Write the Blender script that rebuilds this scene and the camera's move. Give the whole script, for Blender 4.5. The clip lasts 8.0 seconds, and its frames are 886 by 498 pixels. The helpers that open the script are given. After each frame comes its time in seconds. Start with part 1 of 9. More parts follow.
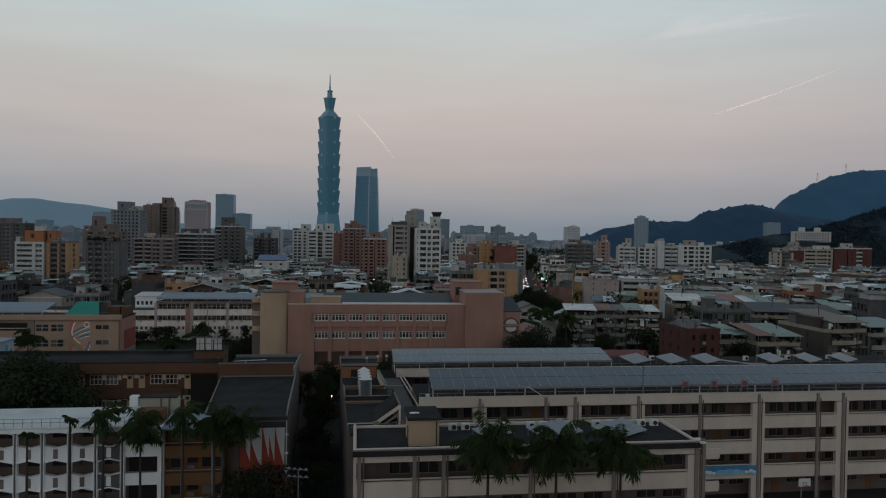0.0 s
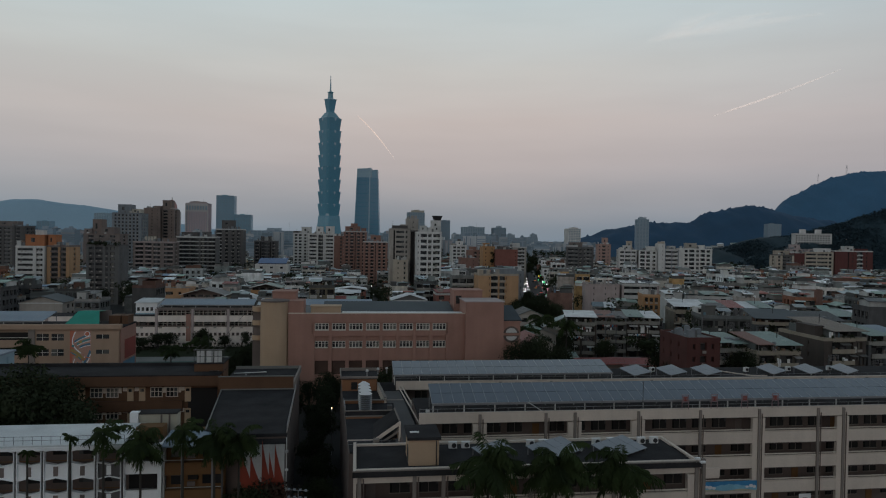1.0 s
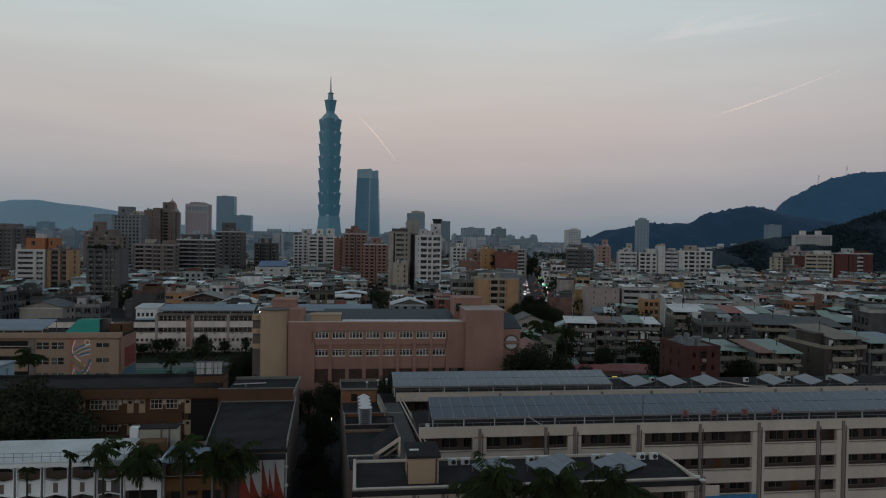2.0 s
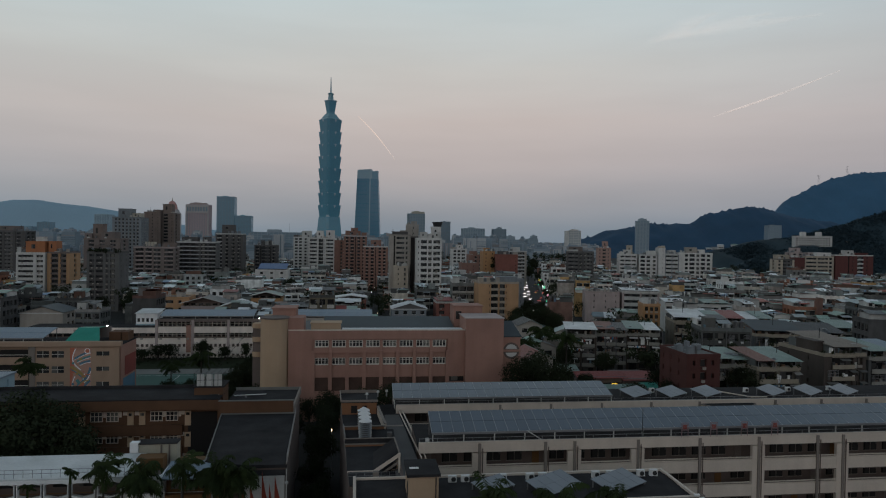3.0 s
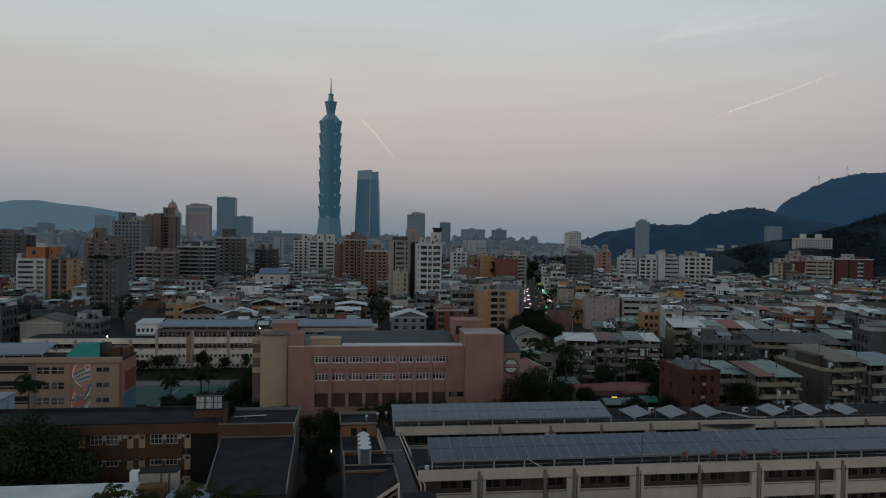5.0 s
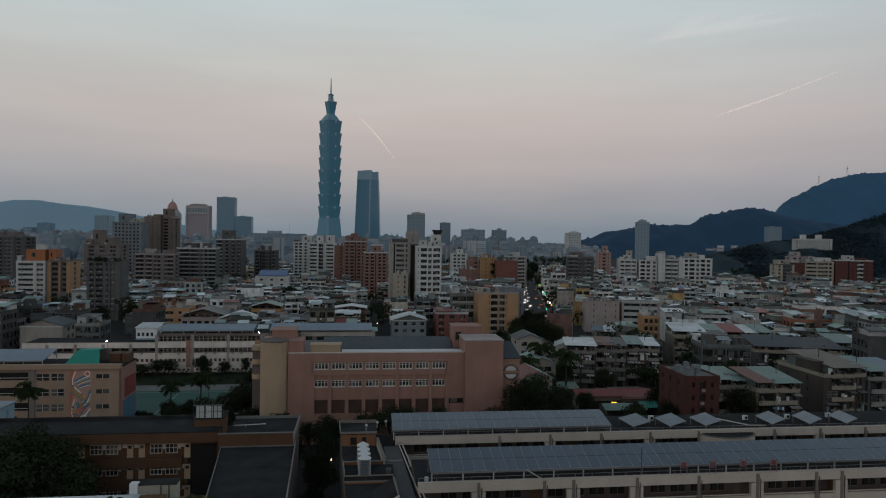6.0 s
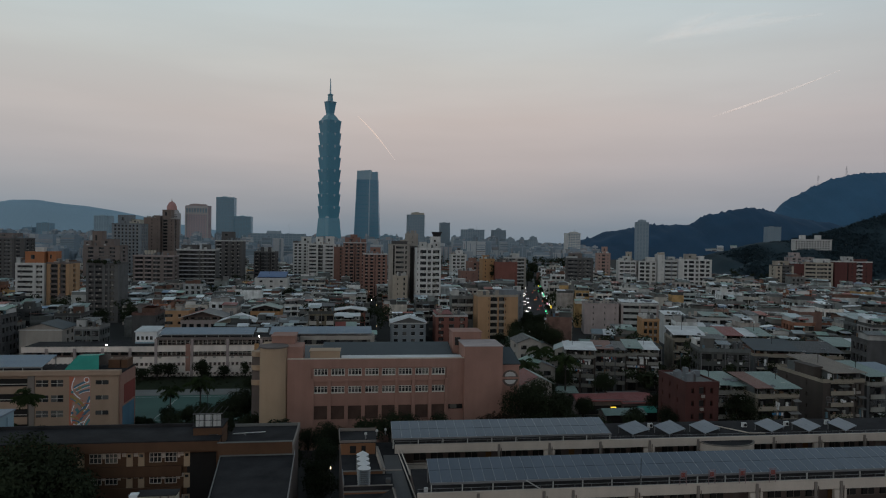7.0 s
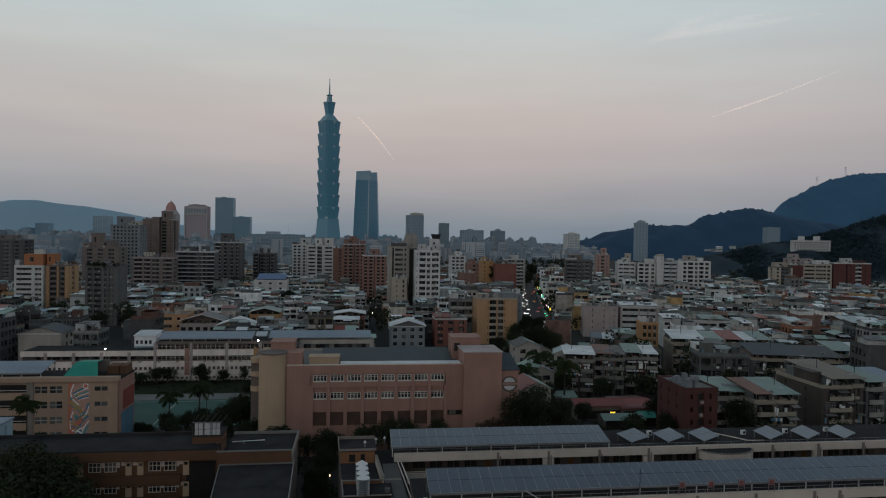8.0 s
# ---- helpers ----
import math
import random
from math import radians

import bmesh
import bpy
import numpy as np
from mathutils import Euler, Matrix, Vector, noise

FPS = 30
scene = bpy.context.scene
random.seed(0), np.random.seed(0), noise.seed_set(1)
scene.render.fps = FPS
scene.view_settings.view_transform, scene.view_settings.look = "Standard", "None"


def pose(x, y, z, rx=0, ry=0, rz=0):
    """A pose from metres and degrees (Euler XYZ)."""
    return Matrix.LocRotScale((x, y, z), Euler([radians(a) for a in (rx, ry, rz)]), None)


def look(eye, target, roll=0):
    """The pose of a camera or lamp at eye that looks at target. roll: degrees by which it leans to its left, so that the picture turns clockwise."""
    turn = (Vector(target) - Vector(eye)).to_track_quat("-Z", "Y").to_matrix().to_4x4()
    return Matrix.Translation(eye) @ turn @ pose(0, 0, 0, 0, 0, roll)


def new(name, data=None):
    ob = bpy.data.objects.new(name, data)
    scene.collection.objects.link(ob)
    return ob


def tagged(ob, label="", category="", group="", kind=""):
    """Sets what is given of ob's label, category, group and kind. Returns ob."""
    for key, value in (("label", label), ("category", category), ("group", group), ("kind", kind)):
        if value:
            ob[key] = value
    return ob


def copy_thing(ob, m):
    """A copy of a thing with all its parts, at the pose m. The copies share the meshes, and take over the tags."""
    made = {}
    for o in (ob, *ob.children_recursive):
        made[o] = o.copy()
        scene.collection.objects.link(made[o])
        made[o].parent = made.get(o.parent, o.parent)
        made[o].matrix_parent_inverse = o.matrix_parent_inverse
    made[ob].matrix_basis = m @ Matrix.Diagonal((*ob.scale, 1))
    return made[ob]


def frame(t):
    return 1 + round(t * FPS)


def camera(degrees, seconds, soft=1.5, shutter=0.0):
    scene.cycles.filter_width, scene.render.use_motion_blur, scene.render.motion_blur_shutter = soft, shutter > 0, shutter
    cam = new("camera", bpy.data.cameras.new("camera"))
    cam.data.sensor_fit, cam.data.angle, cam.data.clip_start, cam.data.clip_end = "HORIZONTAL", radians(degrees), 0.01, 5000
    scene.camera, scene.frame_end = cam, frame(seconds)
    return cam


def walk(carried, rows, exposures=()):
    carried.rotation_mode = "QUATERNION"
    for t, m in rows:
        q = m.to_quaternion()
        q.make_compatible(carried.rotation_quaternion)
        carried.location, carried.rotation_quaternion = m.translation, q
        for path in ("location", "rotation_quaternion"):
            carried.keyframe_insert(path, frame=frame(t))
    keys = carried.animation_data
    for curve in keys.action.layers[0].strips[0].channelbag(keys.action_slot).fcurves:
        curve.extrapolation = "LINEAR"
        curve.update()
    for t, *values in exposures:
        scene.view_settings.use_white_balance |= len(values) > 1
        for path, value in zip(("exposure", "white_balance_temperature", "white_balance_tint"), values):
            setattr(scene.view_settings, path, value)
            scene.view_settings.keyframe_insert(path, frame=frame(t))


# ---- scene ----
# ================= camera =================
cam = camera(68.0, 8.0, soft=1.1)
# seconds, metres to the right, height, pitch and yaw in degrees
PATH = [
    (0.0, 0.00, 36.60, -0.838, 0.000), (0.5, 0.00, 37.58, -0.790, 0.009), (1.0, 0.05, 38.62, -0.786, 0.055),
    (1.5, 0.07, 39.57, -0.772, 0.064), (3.0, 0.07, 42.56, -0.794, 0.083), (3.5, 0.07, 43.56, -0.814, 0.087),
    (4.0, 0.08, 44.55, -0.832, 0.092), (4.5, 0.09, 45.50, -0.826, 0.098), (6.0, 0.12, 47.98, -0.859, 0.095),
    (6.5, 0.12, 48.77, -0.899, 0.077), (7.0, 0.11, 49.49, -0.899, 0.052), (7.5, 0.10, 50.20, -0.899, 0.016),
    (8.0, 0.09, 50.90, -0.893, -0.018)]
walk(cam, [(t, pose(x, 0, z, 90 + p, -0.9, q)) for t, x, z, p, q in PATH], exposures=[(0.0, 0.0), (8.0, 0.0)])

# ================= sky and light =================
world = bpy.data.worlds.new("dusk_sky")
scene.world = world
world.use_nodes = True
wn, wl = world.node_tree.nodes, world.node_tree.links
wn.clear()
w_out = wn.new("ShaderNodeOutputWorld")
w_bg = wn.new("ShaderNodeBackground")
w_tc = wn.new("ShaderNodeTexCoord")
w_sep = wn.new("ShaderNodeSeparateXYZ")
w_ramp = wn.new("ShaderNodeValToRGB")
wl.new(w_tc.outputs["Generated"], w_sep.inputs[0])
# height in the sky, from the horizon (0) to the zenith (1)
w_map = wn.new("ShaderNodeMapRange")
w_map.inputs["From Min"].default_value = -0.02
w_map.inputs["From Max"].default_value = 1.0
wl.new(w_sep.outputs["Z"], w_map.inputs["Value"])
# thin uneven veils of cloud shift the bands a little
w_noise = wn.new("ShaderNodeTexNoise")
w_noise.inputs["Scale"].default_value = 3.0
w_noise.inputs["Detail"].default_value = 4.0
w_nmap = wn.new("ShaderNodeMapping")
w_nmap.inputs["Scale"].default_value = (1.0, 1.0, 5.0)
wl.new(w_tc.outputs["Generated"], w_nmap.inputs["Vector"])
wl.new(w_nmap.outputs[0], w_noise.inputs["Vector"])
w_off = wn.new("ShaderNodeMath")
w_off.operation = "MULTIPLY_ADD"
w_off.inputs[1].default_value = 0.03
w_off.inputs[2].default_value = -0.015
wl.new(w_noise.outputs["Fac"], w_off.inputs[0])
w_add = wn.new("ShaderNodeMath")
w_add.operation = "ADD"
wl.new(w_map.outputs[0], w_add.inputs[0])
wl.new(w_off.outputs[0], w_add.inputs[1])
wl.new(w_add.outputs[0], w_ramp.inputs["Fac"])
SKY = [(0.0, (0.168, 0.224, 0.278)), (0.035, (0.224, 0.260, 0.300)), (0.08, (0.343, 0.337, 0.353)),
       (0.13, (0.470, 0.420, 0.412)), (0.19, (0.545, 0.480, 0.455)), (0.26, (0.560, 0.546, 0.522)),
       (0.35, (0.535, 0.602, 0.612)), (0.48, (0.37, 0.45, 0.49)), (0.70, (0.17, 0.22, 0.26)), (1.0, (0.10, 0.14, 0.18))]
els = w_ramp.color_ramp.elements
els[0].position, els[0].color = SKY[0][0], (*SKY[0][1], 1)
els[1].position, els[1].color = SKY[-1][0], (*SKY[-1][1], 1)
for p, c in SKY[1:-1]:
    e = els.new(p)
    e.color = (*c, 1)
# the sky is cooler to both sides, rosier in the middle, and dims to the east
w_side = wn.new("ShaderNodeMapRange")
w_side.inputs["From Min"].default_value, w_side.inputs["From Max"].default_value = -0.6, 0.6
wl.new(w_sep.outputs["X"], w_side.inputs["Value"])
w_tone = wn.new("ShaderNodeValToRGB")
te = w_tone.color_ramp.elements
te[0].position, te[0].color = 0.04, (0.935, 0.99, 1.012, 1)
te[1].position, te[1].color = 0.97, (0.845, 0.885, 0.930, 1)
for p, c in ((0.45, (0.985, 0.985, 0.985)), (0.62, (0.985, 0.988, 0.992)), (0.80, (0.935, 0.965, 0.995))):
    e = te.new(p)
    e.color = (*c, 1)
wl.new(w_side.outputs[0], w_tone.inputs["Fac"])
w_mul = wn.new("ShaderNodeVectorMath")
w_mul.operation = "MULTIPLY"
wl.new(w_ramp.outputs[0], w_mul.inputs[0])
wl.new(w_tone.outputs["Color"], w_mul.inputs[1])
wl.new(w_mul.outputs[0], w_bg.inputs["Color"])
# faint veils of high cloud
w_vmap = wn.new("ShaderNodeMapping")
w_vmap.inputs["Scale"].default_value = (1.3, 1.3, 9.0)
w_vmap.inputs["Rotation"].default_value = (0.0, radians(10), 0.0)
w_veil = wn.new("ShaderNodeTexNoise")
w_veil.inputs["Scale"].default_value = 2.4
w_veil.inputs["Detail"].default_value = 6.0
wl.new(w_tc.outputs["Generated"], w_vmap.inputs["Vector"])
wl.new(w_vmap.outputs[0], w_veil.inputs["Vector"])
w_str = wn.new("ShaderNodeMapRange")
w_str.inputs["From Min"].default_value, w_str.inputs["From Max"].default_value = 0.35, 0.75
w_str.inputs["To Min"].default_value, w_str.inputs["To Max"].default_value = 0.98, 1.05
wl.new(w_veil.outputs["Fac"], w_str.inputs["Value"])
wl.new(w_str.outputs[0], w_bg.inputs["Strength"])
wl.new(w_bg.outputs[0], w_out.inputs["Surface"])

# the last warm glow from below the horizon behind the camera
glow = bpy.data.lights.new("sun", "SUN")
glow.energy, glow.angle, glow.color = 0.12, radians(40), (1.0, 0.82, 0.70)
sun_ob = new("sun", glow)
sun_ob.matrix_world = look((0, 0, 100), (60, 160, 30))

# ================= materials =================
MATS = {}


def surface(name, color, rough=0.8, vary=0.25, scale=0.6, bump=0.15, streak=0.3, tint=0.0, metal=0.0, spec=0.3, wave=0.0, palette=None, island=False):
    """A weathered surface: broad stains, fine grain, streaks that run down, and a shade of its own for each object."""
    m = bpy.data.materials.new(name)
    m.use_nodes = True
    nt = m.node_tree
    n, l = nt.nodes, nt.links
    b = n["Principled BSDF"]
    b.inputs["Roughness"].default_value = rough
    b.inputs["Metallic"].default_value = metal
    b.inputs["Specular IOR Level"].default_value = spec
    tc = n.new("ShaderNodeTexCoord")
    big = n.new("ShaderNodeTexNoise")
    big.inputs["Scale"].default_value = scale * 0.35
    big.inputs["Detail"].default_value = 5
    l.new(tc.outputs["Object"], big.inputs["Vector"])
    fine = n.new("ShaderNodeTexNoise")
    fine.inputs["Scale"].default_value = scale * 9
    fine.inputs["Detail"].default_value = 4
    l.new(tc.outputs["Object"], fine.inputs["Vector"])
    mp = n.new("ShaderNodeMapping")
    mp.inputs["Scale"].default_value = (0.55, 0.55, 0.10)
    l.new(tc.outputs["Object"], mp.inputs["Vector"])
    run = n.new("ShaderNodeTexNoise")
    run.inputs["Scale"].default_value = 1.0
    run.inputs["Detail"].default_value = 6
    l.new(mp.outputs[0], run.inputs["Vector"])

    def math(op, a, c):
        k = n.new("ShaderNodeMath")
        k.operation = op
        for i, v in enumerate((a, c)):
            if isinstance(v, (int, float)):
                k.inputs[i].default_value = v
            else:
                l.new(v, k.inputs[i])
        return k.outputs[0]
    t = math("MULTIPLY", math("SUBTRACT", big.outputs["Fac"], 0.5), vary * 1.6)
    t = math("ADD", t, math("MULTIPLY", math("SUBTRACT", fine.outputs["Fac"], 0.5), vary * 0.8))
    t = math("ADD", t, math("MULTIPLY", math("SUBTRACT", run.outputs["Fac"], 0.55), streak))
    info = n.new("ShaderNodeNewGeometry" if island else "ShaderNodeObjectInfo")
    own = info.outputs["Random Per Island" if island else "Random"]
    t = math("ADD", t, math("MULTIPLY", math("SUBTRACT", own, 0.5), tint))
    val = math("MAXIMUM", math("ADD", t, 1.0), 0.15)
    col = n.new("ShaderNodeVectorMath")
    col.operation = "SCALE"
    if palette:
        r = n.new("ShaderNodeValToRGB")
        r.color_ramp.interpolation = "CONSTANT"
        e = r.color_ramp.elements
        e[0].position, e[0].color = 0.0, (*palette[0], 1)
        e[1].position, e[1].color = 1.0 / len(palette), (*palette[1], 1)
        for i, c in enumerate(palette[2:], 2):
            k = e.new(i / len(palette))
            k.color = (*c, 1)
        shuffled = math("FRACT", math("MULTIPLY", own, 17.31), 0.0)
        l.new(shuffled, r.inputs["Fac"])
        l.new(r.outputs[0], col.inputs[0])
    else:
        col.inputs[0].default_value = color
    l.new(val, col.inputs["Scale"])
    l.new(col.outputs[0], b.inputs["Base Color"])
    bp = n.new("ShaderNodeBump")
    bp.inputs["Strength"].default_value = bump
    bp.inputs["Distance"].default_value = 0.05
    height = fine.outputs["Fac"]
    if wave:
        wv = n.new("ShaderNodeTexWave")
        wv.bands_direction = "X"
        wv.inputs["Scale"].default_value = wave
        l.new(tc.outputs["Object"], wv.inputs["Vector"])
        height = math("ADD", math("MULTIPLY", fine.outputs["Fac"], 0.3), wv.outputs["Fac"])
    l.new(height, bp.inputs["Height"])
    l.new(bp.outputs[0], b.inputs["Normal"])
    MATS[name] = m
    return m


def lit(name, color, strength):
    m = bpy.data.materials.new(name)
    m.use_nodes = True
    b = m.node_tree.nodes["Principled BSDF"]
    b.inputs["Base Color"].default_value = (*color, 1)
    b.inputs["Emission Color"].default_value = (*color, 1)
    b.inputs["Emission Strength"].default_value = strength
    MATS[name] = m
    return m


# walls
surface("white", (0.56, 0.55, 0.535), vary=0.35, streak=0.5, tint=0.2)
surface("white_grey", (0.48, 0.48, 0.47), vary=0.35, streak=0.5, tint=0.25)
surface("beige", (0.39, 0.34, 0.28), vary=0.35, streak=0.5, tint=0.2)
surface("beige_grey", (0.34, 0.31, 0.28), vary=0.35, streak=0.5, tint=0.2)
surface("grey_dark", (0.095, 0.09, 0.09), tint=0.2)
surface("grey_cool", (0.20, 0.22, 0.24), vary=0.35, streak=0.5, tint=0.3)
surface("stone_dark", (0.12, 0.118, 0.118), vary=0.35, streak=0.5, tint=0.1)
surface("brown_grey", (0.17, 0.14, 0.13), vary=0.35, streak=0.5, tint=0.2)
surface("brown_tile", (0.195, 0.150, 0.132), vary=0.35, streak=0.5, tint=0.2)
surface("pink_grey", (0.36, 0.30, 0.29), vary=0.35, streak=0.5, tint=0.2)
surface("pink_granite", (0.42, 0.335, 0.345), tint=0.1)
surface("pink_brick", (0.34, 0.225, 0.195), tint=0.2)
surface("red_blank", (0.21, 0.085, 0.068), vary=0.35, streak=0.4)
surface("red_brick", (0.245, 0.138, 0.112), vary=0.35, streak=0.5, tint=0.15)
surface("red_dark", (0.115, 0.043, 0.040), tint=0.1)
surface("ochre", (0.43, 0.262, 0.148), tint=0.1)
surface("orange", (0.40, 0.16, 0.075), tint=0.1)
surface("tan", (0.38, 0.215, 0.105), tint=0.1)
surface("gold_grey", (0.40, 0.37, 0.31), rough=0.4)
surface("glass_pale", (0.32, 0.44, 0.51), rough=0.25, vary=0.1, bump=0.02, streak=0.05, spec=0.5)
surface("glass_blue", (0.20, 0.355, 0.455), rough=0.2, vary=0.1, bump=0.02, streak=0.05, spec=0.5, tint=0.2)
surface("glass_taper", (0.135, 0.275, 0.375), rough=0.25, vary=0.12, bump=0.02, streak=0.05, spec=0.5)
surface("glass_teal", (0.092, 0.270, 0.365), rough=0.25, vary=0.15, bump=0.03, streak=0.05, spec=0.5, tint=0.12)
surface("glass_teal_pale", (0.14, 0.29, 0.35), rough=0.3, vary=0.12, bump=0.03, streak=0.05, spec=0.5)
surface("house_grey", (0.10, 0.105, 0.11), vary=0.4, streak=0.5, tint=0.2)
surface("house_beige", (0.145, 0.130, 0.105), vary=0.4, streak=0.5, tint=0.2)
surface("house_red", (0.088, 0.034, 0.030), vary=0.4, streak=0.4)
surface("house_brown", (0.07, 0.058, 0.052), vary=0.4, streak=0.5)
surface("school_cream", (0.57, 0.49, 0.425), vary=0.22, scale=0.5, streak=0.35)
surface("school_pier", (0.21, 0.18, 0.16), vary=0.25)
# darker school colour with the shade of the open galleries put in
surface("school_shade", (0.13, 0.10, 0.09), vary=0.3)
# the arcade's dim reddish shade, given as a colour
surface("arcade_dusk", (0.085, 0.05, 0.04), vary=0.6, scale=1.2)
surface("pink_wall", (0.335, 0.188, 0.150), vary=0.26, streak=0.35)
surface("cream_wall", (0.44, 0.315, 0.215), vary=0.14, streak=0.2)
surface("orange_wall", (0.24, 0.115, 0.06), vary=0.2)
surface("brown_wall", (0.108, 0.055, 0.031), vary=0.35, scale=0.8, streak=0.35)
surface("court_pale", (0.74, 0.655, 0.60), vary=0.3, scale=0.5, streak=0.45)
surface("hall_white", (0.80, 0.81, 0.82), vary=0.2)
surface("apt_wall", (0.35, 0.35, 0.35), vary=0.7, scale=0.9, streak=0.9, tint=0.35,
        palette=[(0.300, 0.310, 0.295), (0.150, 0.155, 0.150), (0.45, 0.42, 0.37), (0.70, 0.73, 0.74), (0.09, 0.095, 0.095), (0.38, 0.34, 0.31),
                 (0.21, 0.225, 0.22), (0.30, 0.135, 0.085), (0.74, 0.76, 0.76), (0.46, 0.29, 0.13), (0.14, 0.150, 0.145), (0.24, 0.265, 0.255),
                 (0.60, 0.62, 0.62), (0.52, 0.47, 0.40), (0.35, 0.23, 0.19), (0.42, 0.44, 0.44), (0.18, 0.105, 0.085), (0.17, 0.17, 0.165)])
surface("apt_pale", (0.6, 0.6, 0.6), vary=0.6, scale=0.9, streak=0.8, tint=0.3,
        palette=[(0.66, 0.68, 0.68), (0.52, 0.51, 0.49), (0.78, 0.79, 0.78), (0.56, 0.52, 0.46), (0.42, 0.43, 0.42), (0.70, 0.66, 0.61)])
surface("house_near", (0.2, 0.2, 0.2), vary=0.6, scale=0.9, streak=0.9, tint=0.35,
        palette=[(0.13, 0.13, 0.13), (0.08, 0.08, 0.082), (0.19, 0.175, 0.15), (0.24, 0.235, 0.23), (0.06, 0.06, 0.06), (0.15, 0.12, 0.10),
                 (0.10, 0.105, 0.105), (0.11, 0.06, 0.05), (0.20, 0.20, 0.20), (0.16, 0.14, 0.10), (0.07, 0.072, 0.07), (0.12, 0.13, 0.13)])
surface("mural_block", (0.37, 0.26, 0.19), vary=0.2, streak=0.3)
# the dark entries hold the shade beneath the open shed roofs
surface("shed_wall", (0.1, 0.1, 0.1), vary=0.5, streak=0.5, tint=0.4,
        palette=[(0.091, 0.0936, 0.0936), (0.13, 0.13, 0.124), (0.195, 0.189, 0.182), (0.52, 0.52, 0.507), (0.104, 0.114, 0.114), (0.30, 0.27, 0.23), (0.143, 0.078, 0.0585), (0.20, 0.22, 0.22), (0.44, 0.44, 0.43), (0.60, 0.60, 0.59)])
surface("lumber_mix", (0.3, 0.3, 0.3), vary=0.4, streak=0.2, island=True, palette=[(0.62, 0.62, 0.60), (0.10, 0.10, 0.10), (0.34, 0.33, 0.30), (0.75, 0.76, 0.76), (0.20, 0.13, 0.09), (0.12, 0.20, 0.24), (0.06, 0.06, 0.06)])
surface("solar_dark", (0.17, 0.19, 0.22), rough=0.4, vary=0.12, scale=0.4, streak=0.05, bump=0.03, spec=0.4, tint=0.12)
surface("balcony_wall", (0.40, 0.38, 0.35), vary=0.4, streak=0.6, tint=0.4,
        palette=[(0.362, 0.356, 0.331), (0.275, 0.263, 0.237), (0.438, 0.425, 0.388), (0.213, 0.2, 0.188), (0.375, 0.312, 0.25), (0.56, 0.55, 0.53), (0.66, 0.66, 0.65), (0.50, 0.49, 0.46)])
surface("annex_brown", (0.155, 0.080, 0.033), vary=0.3, streak=0.35)
surface("flame_red", (0.24, 0.045, 0.026), vary=0.3, streak=0.3)
# pink light falling on the dome is put into its base colour
surface("dome_pink_lit", (0.46, 0.25, 0.23), vary=0.2)
surface("dome_stone", (0.42, 0.40, 0.40), vary=0.2)
# far city palette with blue distance haze mixed into the wall colours
surface("far_haze_mix", (0.3, 0.3, 0.3), vary=0.15, streak=0.1, tint=0.3, island=True,
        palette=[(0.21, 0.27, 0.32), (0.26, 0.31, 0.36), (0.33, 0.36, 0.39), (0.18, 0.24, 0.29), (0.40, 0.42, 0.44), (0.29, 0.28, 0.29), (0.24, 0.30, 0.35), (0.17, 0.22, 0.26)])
# roofs
surface("sheet_metal", (0.3, 0.34, 0.33), rough=0.5, vary=0.35, streak=0.25, bump=0.4, wave=6.0, tint=0.3,
        palette=[(0.26, 0.34, 0.31), (0.20, 0.27, 0.25), (0.52, 0.56, 0.58), (0.25, 0.29, 0.31), (0.22, 0.06, 0.05), (0.40, 0.47, 0.47),
                 (0.10, 0.11, 0.115), (0.64, 0.67, 0.69), (0.20, 0.25, 0.28), (0.06, 0.065, 0.07), (0.25, 0.36, 0.31), (0.17, 0.09, 0.07), (0.33, 0.37, 0.38), (0.15, 0.23, 0.19)])
surface("sheet_far", (0.3, 0.34, 0.33), rough=0.5, vary=0.3, streak=0.2, bump=0.3, wave=6.0, tint=0.35, island=True,
        palette=[(0.31, 0.40, 0.37), (0.21, 0.29, 0.27), (0.66, 0.70, 0.72), (0.29, 0.34, 0.36), (0.22, 0.065, 0.055), (0.47, 0.56, 0.57), (0.11, 0.125, 0.13), (0.76, 0.79, 0.80),
                 (0.22, 0.28, 0.31), (0.07, 0.075, 0.08), (0.28, 0.41, 0.35), (0.15, 0.095, 0.08), (0.36, 0.42, 0.43), (0.16, 0.25, 0.22), (0.60, 0.66, 0.68), (0.09, 0.10, 0.105), (0.17, 0.25, 0.36), (0.78, 0.82, 0.84), (0.05, 0.055, 0.06), (0.30, 0.085, 0.06)])
surface("sheet_pale", (0.60, 0.62, 0.63), rough=0.5, vary=0.55, streak=0.2, bump=0.4, wave=5.0)
surface("sheet_blue", (0.20, 0.255, 0.315), rough=0.5, vary=0.25, streak=0.2, bump=0.4, wave=5.0)
surface("sheet_red", (0.23, 0.05, 0.045), rough=0.5, vary=0.25, bump=0.4, wave=5.0)
surface("sheet_rust", (0.20, 0.10, 0.08), rough=0.6, vary=0.35, bump=0.4, wave=5.0)
surface("balcony_cream", (0.29, 0.255, 0.205), vary=0.35, streak=0.5)
surface("balcony_dim", (0.235, 0.23, 0.21), vary=0.4, streak=0.6, tint=0.4)
surface("sheet_green", (0.19, 0.265, 0.24), rough=0.5, vary=0.3, bump=0.4, wave=5.0)
surface("sheet_drab", (0.20, 0.165, 0.135), rough=0.6, vary=0.3, bump=0.4, wave=5.0)
surface("sheet_dark", (0.055, 0.06, 0.065), rough=0.6, vary=0.4, bump=0.4, wave=5.0)
surface("sheet_azure", (0.07, 0.13, 0.27), rough=0.5, vary=0.3, bump=0.4, wave=5.0)
